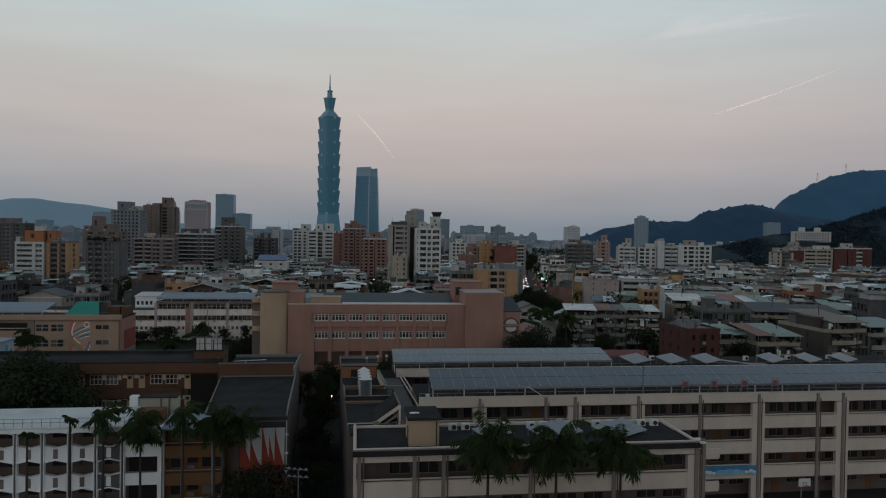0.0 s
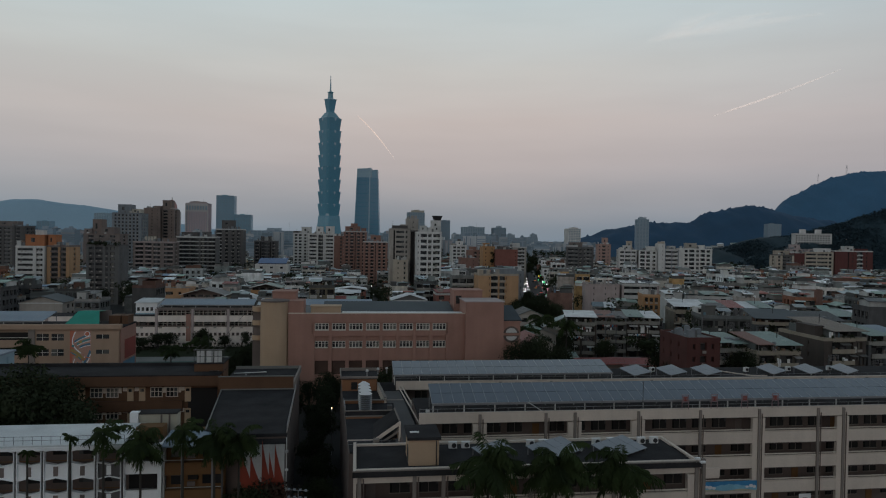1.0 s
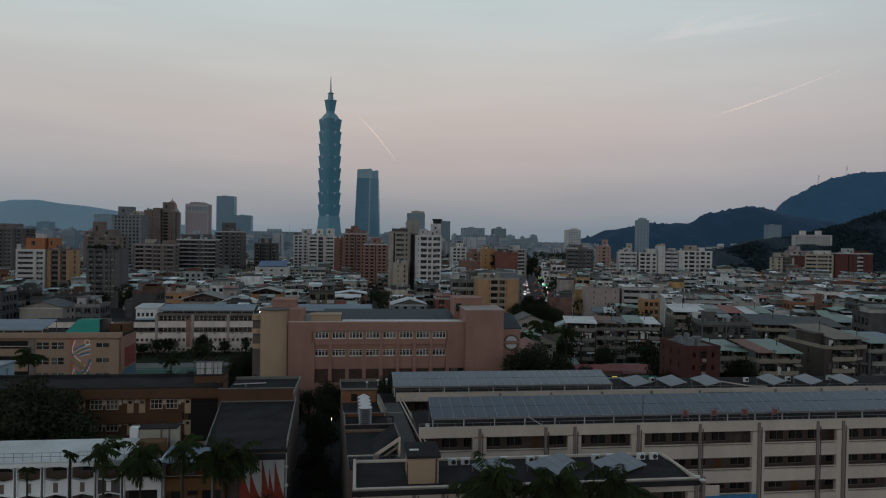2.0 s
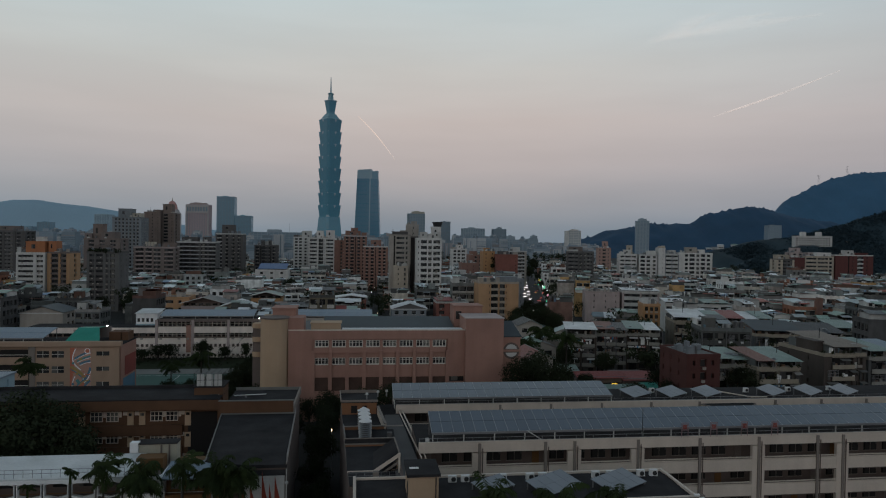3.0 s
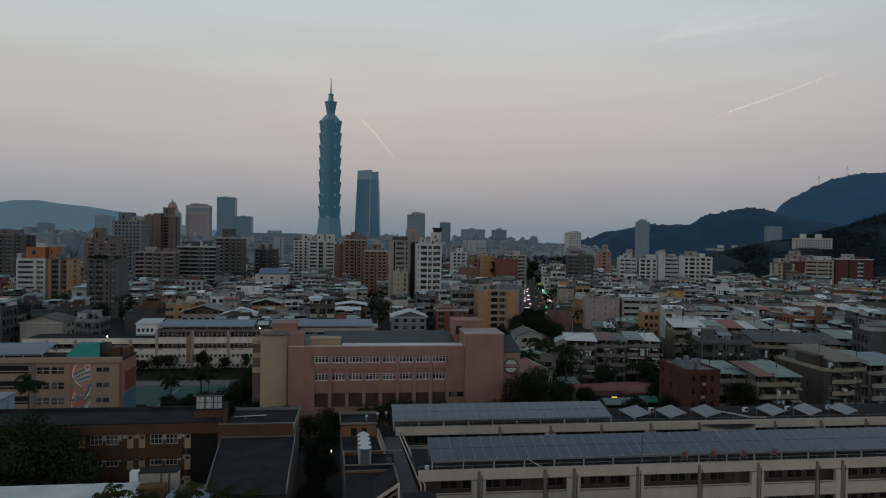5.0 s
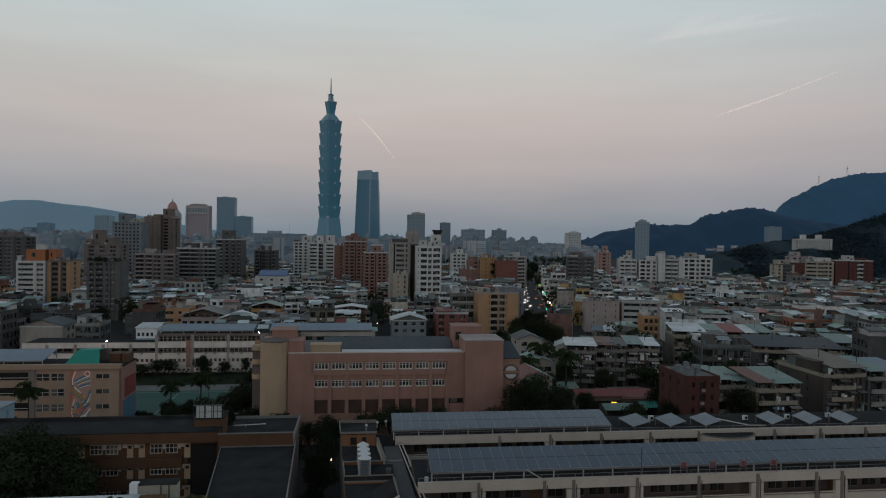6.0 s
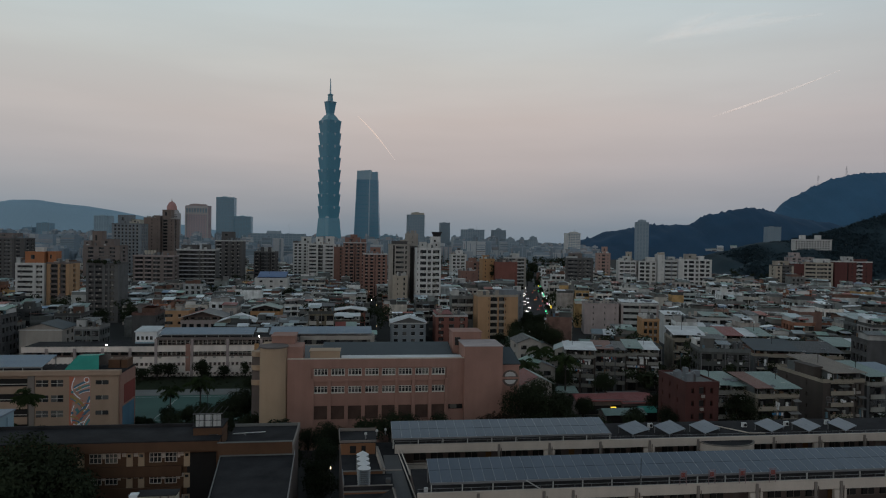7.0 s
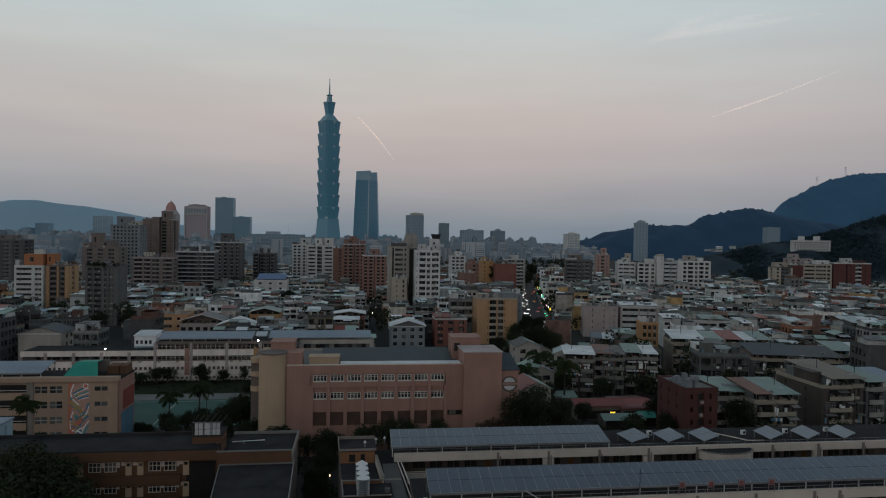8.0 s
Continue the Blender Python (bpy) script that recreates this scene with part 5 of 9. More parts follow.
TREES = [tree_proto(1, 9, 4.2), tree_proto(2, 11, 4.6), tree_proto(3, 7.5, 3.6), tree_proto(4, 13, 5.0, blobs=32, count=210, size=0.21), tree_proto(5, 6.5, 3.8, "leaves_dry")]
TREE_HOME = [plan(-24, 172), plan(-28, 174), plan(-51, 229), plan(-48, 118 - 16), plan(26, 147)]
for ob, (x, y) in zip(TREES, TREE_HOME):
    ob.location = (x, y, 0)


def tree(k, a, b, s=1.0):
    x, y = plan(a, b)
    o = copy_thing(TREES[k], spot(x, y, 0, (a * 53 + b * 17) % 360))
    o.scale = (s, s, s)
    return o


def palm_proto(seed, h, fr=16, ln=3.0):
    rnd = random.Random(seed)
    t = thing("palm_tree", "tall royal palm with drooping dark green fronds", "palm tree", spot(0, 0))
    part("trunk", Geo().cyl(0, 0, 0, h * 0.55, 0.20, 0.16, 9).cyl(0, 0, h * 0.55, h * 0.9, 0.16, 0.11, 9), "bark", t)
    part("crownshaft", Geo().cyl(0, 0, h * 0.9, h, 0.17, 0.10, 8), "palm_leaf", t)
    for i in range(fr):
        a = i * 2.399 + rnd.uniform(-0.25, 0.25)
        up = rnd.uniform(-1.25, 1.3)
        bend = rnd.uniform(1.7, 2.5) if up > 0 else 0.25 * (1.3 + up)
        step = ln * rnd.uniform(0.75, 1.15) / 7
        geo = Geo()
        pts = [Vector((0, 0, h - 0.1))]
        for k in range(7):
            th = up - bend * (k / 7) ** 1.2
            pts.append(pts[-1] + Vector((math.cos(th) * math.cos(a), math.cos(th) * math.sin(a), math.sin(th))) * step)
        for k in range(0, 6, 2):
            geo.rod(pts[k], pts[k + 2], 0.03, 3)
        sidev = Vector((-math.sin(a), math.cos(a), 0))
        for k in range(3, 30):
            f = k / 30 * 7
            j = min(int(f), 6)
            c = pts[j].lerp(pts[j + 1], f - j)
            fwd = (pts[j + 1] - pts[j]).normalized()
            ll = 0.30 * ln * math.sin(math.pi * min(0.15 + k / 30 * 0.8, 1)) ** 0.6 * rnd.uniform(0.8, 1.15)
            for s in (-1, 1):
                tip = c + (sidev * s * rnd.uniform(0.45, 0.8) + fwd * 0.4 + Vector((0, 0, rnd.uniform(-1.1, -0.2)))) * ll
                q = len(geo.v)
                mid = c.lerp(tip, 0.45)
                geo.v += [tuple(c), tuple(mid + fwd * 0.11), tuple(tip), tuple(mid - fwd * 0.11)]
                geo.f.append((q, q + 1, q + 2, q + 3))
        part("frond", geo, "palm_leaf", t)
    return t


PALMS = [palm_proto(11, 17.2, 40, 3.9), palm_proto(12, 16.0, 18, 2.7), palm_proto(13, 9.0, 18, 3.4), palm_proto(14, 15.6, 9, 1.15)]


def palm(k, a, b, s=1.0, turn=0):
    x, y = plan(a, b)
    o = copy_thing(PALMS[k], spot(x, y, 0, turn))
    o.scale = (s, s, s)
    return o


# ================= school blocks =================
ST = 3.55                                   # one storey


def fence(t, name, pts, z, hgt, mat="rail_metal", gap=1.6, r=0.035):
    """Railing: posts and two rails along a line, each a part."""
    for p, q in zip(pts, pts[1:]):
        p, q = Vector((*p, z)), Vector((*q, z))
        n = max(1, int((q - p).length / gap))
        for f in (0.55, 1.0):
            part(name + "_rail", Geo().rod(p + Vector((0, 0, hgt * f)), q + Vector((0, 0, hgt * f)), r), mat, t)
        post = Geo().rod((0, 0, 0), (0, 0, hgt), r)
        data = post.mesh(name + "_post", mat)
        for i in range(n + 1):
            part(name + "_post", data, "", t).location = p.lerp(q, i / n)


def open_front(t, a0, a1, b, depth, top, cols, wide, storeys=4, gallery=3.0):
    """A school front: open galleries behind cream parapets, with columns in front and classrooms behind."""
    z_floor = [top - 1.45 - ST * (storeys - k) + 0.0 for k in range(storeys)]
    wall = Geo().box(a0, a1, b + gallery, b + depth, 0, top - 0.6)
    # the wall's dark colour holds the shade inside the gallery
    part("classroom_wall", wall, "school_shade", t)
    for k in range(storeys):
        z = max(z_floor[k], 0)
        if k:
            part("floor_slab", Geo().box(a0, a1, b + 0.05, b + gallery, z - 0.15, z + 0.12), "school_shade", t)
            part("gallery_parapet", Geo().box(a0, a1, b, b + 0.18, z - 0.02, z + 1.60), "school_cream", t)
            part("coping", Geo().box(a0, a1, b - 0.06, b + 0.24, z + 1.60, z + 1.68), "school_cream", t)
            part("hand_rail", Geo().box(a0, a1, b + 0.03, b + 0.13, z + 1.84, z + 1.98), "school_cream", t)
        zt = z_floor[k] + ST
        ww = 2.0
        n = int((a1 - a0) / 3.0)
        pane = Geo().box(-1.05, 1.05, -0.06, 0.02, 0, 1.35).mesh("window", "window_glass")
        fr_g = Geo().box(-1.12, 1.12, -0.10, -0.03, -0.08, 0).box(-1.12, 1.12, -0.10, -0.03, 1.35, 1.43).box(-0.03, 0.03, -0.10, -0.03, 0, 1.35).mesh("window_frame", "school_pier")
        for i in range(n):
            c = a0 + (i + 0.5) * (a1 - a0) / n
            if (i * 7 + k * 3) % 5 == 4:
                part("door", Geo().box(c - 0.5, c + 0.5, b + gallery - 0.07, b + gallery, z + 0.1, z + 2.6), "annex_brown" if (i + k) % 3 else "brown_grey", t, "painted classroom door")
                continue
            w = part("window", pane, "", t)
            w.location = (c, b + gallery, z + 1.5)
            part("window_frame", fr_g, "", w)
    # the crowning band
    part("roof_parapet", Geo().box(a0, a1, b - 0.02, b + 0.2, top - 1.32, top), "school_cream", t)
    part("coping", Geo().box(a0, a1, b - 0.08, b + 0.28, top, top + 0.1), "school_cream", t)
    for c in cols:
        w2 = 0.95 if c in wide else 0.0
        if w2:
            part("pier", Geo().box(c - w2, c + w2, b - 0.04, b + 0.5, 0, top - 1.45), "school_cream", t)
        part("column", Geo().box(c - 0.19, c + 0.19, b - 0.2, b + 0.06, 0, top - 0.15), "school_pier", t)
        part("drain_pipe", Geo().cyl(c + 0.42, b - 0.14, 0, top - 0.8, 0.07, n=6), "school_shade", t)
    part("roof", Geo().box(a0, a1, b + 0.2, b + depth, top - 0.75, top - 0.5), "roof_dark", t)


def canopy(t, a0, a1, b0, z0, b1, z1, roof_z, step, mat="solar_sheet"):
    """A sloped metal canopy of sheet panels on posts."""
    n = max(1, round((a1 - a0) / step))
    w = (a1 - a0) / n
    k = (z1 - z0) / (b1 - b0)
    bm, zm = (b0 + b1) / 2, (z0 + z1) / 2
    data = Geo().slab((0.03, b0, z0), (w - 0.03, b0, z0), (w - 0.03, bm - 0.03, zm - 0.01), (0.03, bm - 0.03, zm - 0.01), 0.10)
    data = data.slab((0.03, bm + 0.03, zm + 0.01), (w - 0.03, bm + 0.03, zm + 0.01), (w - 0.03, b1, z1), (0.03, b1, z1), 0.10).mesh("panel", mat)
    rib = Geo().slab((-0.025, b0, z0 + 0.02), (0.025, b0, z0 + 0.02), (0.025, b1, z1 + 0.02), (-0.025, b1, z1 + 0.02), 0.12).mesh("panel_rib", "rib_grey")
    for i in range(n):
        p = part("panel", data, "", t)
        p.location = (a0 + i * w, 0, 0)
        part("panel_rib", rib, "", p)
    part("purlin", Geo().slab((a0, bm - 0.4, zm - 0.4 * k - 0.14), (a1, bm - 0.4, zm - 0.4 * k - 0.14), (a1, bm + 0.4, zm + 0.4 * k - 0.14), (a0, bm + 0.4, zm + 0.4 * k - 0.14), 0.1), "rail_metal", t)
    part("fascia", Geo().box(a0, a1, b0 - 0.12, b0 - 0.02, z0 - 0.28, z0 + 0.02), "rail_metal", t)
    part("beam", Geo().box(a0, a1, b1 - 0.2, b1 - 0.05, z1 - 0.5, z1 - 0.2), "rail_metal", t)
    m = max(2, round((a1 - a0) / 4.2))
    for i in range(m + 1):
        c = a0 + 0.15 + (a1 - a0 - 0.3) * i / m
        part("post", Geo().box(c - 0.07, c + 0.07, b0 + 0.1, b0 + 0.24, roof_z, z0), "white_grey", t)
        part("post", Geo().box(c - 0.07, c + 0.07, b1 - 0.3, b1 - 0.16, roof_z, z1 - 0.2), "rail_metal", t)


def ac_unit(x, y, z, m):
    t = thing("air_conditioner", "white outdoor air conditioner unit on the flat roof", "air conditioner", m @ spot(x, y, z), "air conditioners on the roofs")
    part("case", Geo().box(-0.48, 0.48, -0.2, 0.2, 0.12, 0.95), "white_metal", t)
    part("fan_grille", Geo().loft([[(0.12 + 0.28 * math.cos(i * 0.5236), -0.24, 0.54 + 0.28 * math.sin(i * 0.5236)) for i in range(12)],
                                   [(0.12 + 0.28 * math.cos(i * 0.5236), -0.19, 0.54 + 0.28 * math.sin(i * 0.5236)) for i in range(12)]]), "dark_metal", t, "round dark fan grille")
    for s in (-0.4, 0.4):
        part("foot", Geo().box(s - 0.05, s + 0.05, -0.2, 0.2, 0, 0.12), "dark_metal", t)
    return t


def tilted_array(x, y, z, m, wide=5.8, deep=3.3, turn=33, tilt=15):
    t = thing("solar_array", "tilted pale solar panel array on a roof frame", "solar panel", m @ pose(x, y, z, 0, 0, turn), "solar arrays on the roofs")
    r = math.tan(radians(tilt)) * deep
    u, v = wide / 4, deep / 2
    panel = Geo().slab((0.02, 0.02, 0), (u - 0.02, 0.02, 0), (u - 0.02, v - 0.02, r / 2), (0.02, v - 0.02, r / 2), 0.05).mesh("panel", "solar_dark")
    for i in range(4):
        for j in range(2):
            part("panel", panel, "", t).location = (-wide / 2 + i * u, -deep / 2 + j * v, 0.5 + j * r / 2)
    for sx in (-0.45, 0.45):
        part("rail", Geo().slab((sx * wide - 0.04, -deep / 2, 0.43), (sx * wide + 0.04, -deep / 2, 0.43), (sx * wide + 0.04, deep / 2, 0.43 + r), (sx * wide - 0.04, deep / 2, 0.43 + r), 0.08), "white_grey", t)
        part("leg", Geo().box(sx * wide - 0.05, sx * wide + 0.05, -deep * 0.45 - 0.05, -deep * 0.45 + 0.05, 0, 0.42), "rail_metal", t)
        part("leg", Geo().box(sx * wide - 0.05, sx * wide + 0.05, deep * 0.45 - 0.05, deep * 0.45 + 0.05, 0, 0.34 + r), "rail_metal", t)
    return t


# ---- long block with galleries and a solar canopy ----
blk = thing("school_block", "cream four-storey school block with open galleries", "school building", at(0, 0))
open_front(blk, 8.5, 112, 86.3, 11, 15.5, [16.7, 25.8, 29.9, 39.0, 48.1, 57.0, 66.1, 70.1, 79.2, 88.3, 97.4, 106.5], (16.7, 29.9, 39.0, 57.0, 70.1, 88.3, 106.5))
can = thing("solar_canopy", "long grey solar roof canopy on steel posts", "canopy", at(0, 0))
canopy(can, 10.3, 112, 87.0, 16.72, 92.0, 18.3, 14.9, 1.5)
fence(blk, "roof", [(8.6, 86.6), (112, 86.6)], 15.05, 1.0, gap=2.4)
for c in (45.8, 50.1, 54.7, 59.35):
    s = thing("roof_sign", "small red sign in a pale frame on the roof railing", "sign", at(c, 86.2, 16.6), "red roof signs")
    part("board", Geo().box(-0.34, 0.34, -0.02, 0.02, 0.0, 0.72), "sign_pink", s)
    part("character_bar", Geo().box(-0.28, 0.28, -0.06, -0.02, 0.50, 0.62).box(-0.28, 0.28, -0.06, -0.02, 0.08, 0.2).box(-0.06, 0.06, -0.06, -0.02, 0.2, 0.5).box(-0.26, -0.16, -0.06, -0.02, 0.24, 0.46).box(0.16, 0.26, -0.06, -0.02, 0.24, 0.46), "mural_red", s)
    part("frame", Geo().box(-0.5, -0.44, -0.04, 0.04, -1.1, 0.95).box(0.44, 0.5, -0.04, 0.04, -1.1, 0.95).box(-0.44, 0.44, -0.04, 0.04, 0.88, 0.95).box(-0.44, 0.44, -0.03, 0.03, -0.12, -0.06), "sign_pink", s)
ladder = thing("roof_ladder", "pale metal ladder sloping up to the canopy", "ladder", at(0, 0))
for q in (0.0, 0.35):
    part("stringer", Geo().rod((23.4, 86.55 + q, 16.75), (25.6, 86.55 + q, 15.4), 0.05, 5), "white_grey", ladder)
for q in range(6):
    part("rung", Geo().rod((23.5 + 0.37 * q, 86.55, 16.69 - 0.228 * q), (23.5 + 0.37 * q, 86.9, 16.69 - 0.228 * q), 0.03, 4), "white_grey", ladder)
mast = thing("lightning_rod", "thin dark lightning rod on the school roof", "mast", at(39.8, 86.7, 15.0))
part("rod", Geo().rod((0, 0, 0), (0, 0, 4.4), 0.05, 5), "dark_metal", mast)
part("foot", Geo().box(-0.15, 0.15, -0.15, 0.15, -0.4, 0.05), "rail_metal", mast)
bn = thing("banner", "blue printed banner on the gallery parapet", "banner", at(0, 0))
part("cloth", Geo().box(48.5, 57.0, 86.16, 86.22, 3.8, 5.2), "banner_blue", bn)
wavy = [(48.5 + 0.34 * i, 4.55 + 0.22 * math.cos(i * 0.25 - 3.1) + 0.05 * math.sin(i * 1.7)) for i in range(26)]
part("sky_print", Geo().loft([[(x, 86.15, 3.82), (x, 86.158, 3.82), (x, 86.158, z), (x, 86.15, z)] for x, z in wavy]), "banner_pale", bn, "pale blue printed horizon")
part("sand_print", Geo().loft([[(x, 86.138, 3.81), (x, 86.148, 3.81), (x, 86.148, 3.98 + 0.12 * math.sin(x * 1.3)), (x, 86.138, 3.98 + 0.12 * math.sin(x * 1.3))] for x, z in wavy]), "banner_sand", bn, "sandy printed shore")
for c, z, r in ((49.2, 4.5, 0.28), (49.7, 4.4, 0.36), (50.3, 4.3, 0.28), (55.3, 4.35, 0.26), (55.9, 4.5, 0.34), (56.4, 4.35, 0.28)):
    part("cloud_print", Geo().loft([[(c + r * math.cos(i * 0.6283), y, z + 0.7 * r * math.sin(i * 0.6283)) for i in range(10)] for y in (86.125, 86.137)]), "white_metal", bn, "white printed cloud")
hp = thing("basketball_hoop", "white basketball backboard on a steel post in the yard", "basketball hoop", at(62.9, 84.3))
part("backboard", Geo().box(-0.9, 0.9, 0, 0.06, 2.7, 3.8), "white_metal", hp)
part("square_mark", Geo().box(-0.3, -0.24, -0.02, -0.005, 2.85, 3.3).box(0.24, 0.3, -0.02, -0.005, 2.85, 3.3).box(-0.24, 0.24, -0.02, -0.005, 3.24, 3.3), "mural_red", hp)
part("rim", Geo().box(-0.23, 0.23, -0.5, -0.45, 2.95, 3.0).box(-0.23, -0.2, -0.45, 0, 2.95, 3.0).box(0.2, 0.23, -0.45, 0, 2.95, 3.0), "mural_red", hp)
part("post", Geo().cyl(0, 0.7, 0, 3.0, 0.09, n=8).rod((0, 0.7, 3.0), (0, 0.05, 3.2), 0.07), "rail_metal", hp)

# ---- second block behind it ----
blk2 = thing("school_block", "cream four-storey school block behind the canopy block", "school building", at(0, 0))
open_front(blk2, 6.8, 112, 109, 12, 14.85, [24.5, 33.4, 42.5, 51.5, 60.5, 75, 84, 93, 102, 111], (33.4, 51.5, 84))
fence(blk2, "roof", [(6.8, 109.4), (112, 109.4)], 14.4, 1.0, gap=2.6)
can2 = thing("solar_canopy", "shorter grey solar roof canopy on steel posts", "canopy", at(0, 0))
canopy(can2, 6.4, 44.5, 109.2, 16.05, 115.0, 17.3, 14.3, 1.6)
arc = thing("balcony_bay", "curved cream bay with a dark rim on the school front", "balcony", at(65.9, 109.2))
ring = lambda r, z: [(r * math.cos(math.pi + math.pi * i / 16), 0.62 * r * math.sin(math.pi + math.pi * i / 16), z) for i in range(17)]
part("bay_wall", Geo().loft([ring(4.4, 0), ring(4.4, 10.0)]), "school_shade", arc)
part("bay_rim", Geo().loft([ring(5.1, 12.7), ring(5.1, 14.1)]), "school_cream", arc)
part("bay_coping", Geo().loft([ring(5.2, 14.1), ring(5.2, 14.25)]), "school_pier", arc)
part("bay_roof", Geo().loft([ring(4.8, 14.25), ring(4.8, 14.3)]), "roof_dark", arc)
for k in range(4):
    c = -4.2 + 0.85 * k
    part("bay_column", Geo().box(c - 0.15, c + 0.15, -1.6 - 0.35 * k, -1.3 - 0.35 * k, 9.9, 12.7), "white", arc)
for c, b in ((51.1, 114.7), (57.9, 114.4), (64.7, 114.3), (77.8, 114.4), (85.1, 114.1), (92.4, 113.9)):
    tilted_array(c, b, 14.4, SCHOOL)
for c, b in ((55.4, 117.2), (73.8, 116.2), (82.6, 116.4), (91.5, 116.8)):
    ac_unit(c, b, 14.35, SCHOOL)
rope = thing("roof_pipe", "pale pipe run laid across the dark roof", "pipe", SCHOOL)
part("pipe", Geo().rod((66.8, 119.5, 14.5), (72.4, 112.4, 14.5), 0.12).rod((72.4, 112.4, 14.5), (75.5, 112.2, 14.5), 0.12), "school_cream", rope)
part("saddle", Geo().box(68.3, 68.6, 117.2, 117.5, 14.35, 14.5), "rail_metal", rope)

# ---- wing along the lane, joining the blocks ----
wing = thing("school_wing", "low wing of the school along the lane", "school building", at(0, 0))
poly = lambda a0, a1, b0, b1, off=0.0: [(a0 - (b0 - 66.6) * 0.05 + off, b0), (a1, b0), (a1, b1), (a0 - (b1 - 66.6) * 0.05 + off, b1)]
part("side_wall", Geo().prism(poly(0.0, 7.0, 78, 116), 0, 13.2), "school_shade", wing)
part("roof", Geo().prism(poly(0.1, 8.4, 78, 115.8), 13.2, 13.35), "roof_dark", wing)
part("top_room", Geo().prism(poly(0.1, 3.6, 109.6, 115.8), 13.35, 15.3), "orange_wall", wing)
part("top_roof", Geo().prism(poly(-0.1, 3.8, 109.4, 116.0), 15.3, 15.45), "roof_dark", wing)
part("top_parapet", Geo().prism([(-2.35, 109.4), (-2.2, 109.4), (-2.5, 116.0), (-2.65, 116.0)], 15.45, 15.95), "school_pier", wing)
part("top_parapet", Geo().box(-2.5, 3.8, 115.85, 116.0, 15.45, 15.95), "school_pier", wing)
part("top_parapet", Geo().box(-2.3, 3.8, 109.3, 109.45, 15.45, 15.8), "school_pier", wing)
part("room_window", Geo().box(-0.6, 0.4, 109.5, 109.62, 13.6, 14.8), "void_dark", wing)
part("room_window", Geo().box(1.3, 2.0, 109.5, 109.62, 13.6, 14.8), "void_dark", wing)
part("yard_wall", Geo().prism([(4.5, 98.8), (4.75, 98.8), (3.95, 109.3), (3.7, 109.3)], 13.35, 14.7), "school_cream", wing)
part("yard_coping", Geo().prism([(4.42, 98.8), (4.83, 98.8), (4.03, 109.3), (3.62, 109.3)], 14.7, 14.8), "school_pier", wing)
part("yard_wall", Geo().box(-1.6, 4.4, 98.6, 98.8, 13.35, 14.4), "orange_wall", wing)
part("yard_coping", Geo().box(-1.7, 7.3, 98.5, 98.9, 14.4, 14.5), "school_pier", wing)
part("tank_deck", Geo().prism(poly(0.1, 5.8, 93.2, 98.5), 13.35, 14.0), "roof_dark", wing)
part("deck_parapet", Geo().box(-1.25, 5.6, 93.0, 93.2, 13.35, 14.3), "roof_dark", wing)
part("deck_coping", Geo().box(-1.32, 5.65, 92.9, 93.25, 14.3, 14.38), "school_pier", wing)
part("deck_coping", Geo().prism([(-1.35, 93.2), (-1.2, 93.2), (-1.5, 98.5), (-1.65, 98.5)], 14.0, 14.38), "school_pier", wing)
part("front_wall", Geo().box(-1.2, 5.4, 92.6, 92.8, 10.0, 13.6), "orange_wall", wing)
part("front_coping", Geo().box(-1.3, 5.5, 92.5, 92.9, 13.6, 13.7), "school_pier", wing)
# the folded roof over the stair: level at first, then climbing
part("stair_roof", Geo().slab((-0.85, 82.6, 13.5), (2.4, 82.6, 13.5), (2.6, 89.4, 13.5), (-1.05, 89.4, 13.5), 0.2), "roof_dark", wing)
part("stair_roof", Geo().slab((2.4, 82.6, 13.5), (5.6, 81.6, 16.0), (5.3, 87.6, 16.0), (2.6, 89.4, 13.5), 0.22), "roof_dark", wing)
part("stair_edge", Geo().slab((5.52, 81.6, 16.12), (5.68, 81.6, 16.12), (5.38, 87.6, 16.12), (5.22, 87.6, 16.12), 0.3), "school_pier", wing)
fold = lambda y, up, down: [(-0.8, y, 13.3 - down), (2.45, y, 13.3 - down), (5.6, y - 0.9, 15.75 - down), (5.6, y - 0.9, 15.75 + up), (2.45, y, 13.3 + up), (-0.8, y, 13.3 + up)]
part("stair_band", Geo().loft([fold(82.45, 0.16, 0.35), fold(82.6, 0.16, 0.35)]), "school_cream", wing)
part("stair_band", Geo().loft([fold(82.5, -0.85, 1.15), fold(82.65, -0.85, 1.15)]), "school_pier", wing)
part("stair_wall", Geo().loft([[(2.2, y, 11.0), (5.5, y, 11.0), (5.5, y, 14.6), (2.45, y, 12.2)] for y in (82.7, 82.9)]), "cream_wall", wing)
part("stair_wall", Geo().box(-0.8, 2.2, 82.7, 82.9, 10.5, 12.2), "school_cream", wing)
# dark sheet painted as the shade in the gap under the stair
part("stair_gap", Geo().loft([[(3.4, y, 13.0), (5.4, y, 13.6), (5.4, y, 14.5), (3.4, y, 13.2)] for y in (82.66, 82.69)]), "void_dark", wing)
part("stair_column", Geo().box(5.5, 5.75, 81.3, 81.6, 11.0, 15.9), "school_cream", wing)
part("link_wall", Geo().prism([(5.7, 76.3), (6.0, 76.3), (6.0, 92.6), (5.7, 92.6)], 11.0, 14.0), "school_shade", wing)
part("vent_block", Geo().box(2.3, 3.0, 78.6, 79.2, 12.0, 14.6), "school_pier", wing)
part("walk_roof", Geo().prism([(5.2, 78.0), (8.7, 78.0), (7.3, 108.5), (4.9, 108.5)], 13.36, 13.5), "roof_walk", wing)
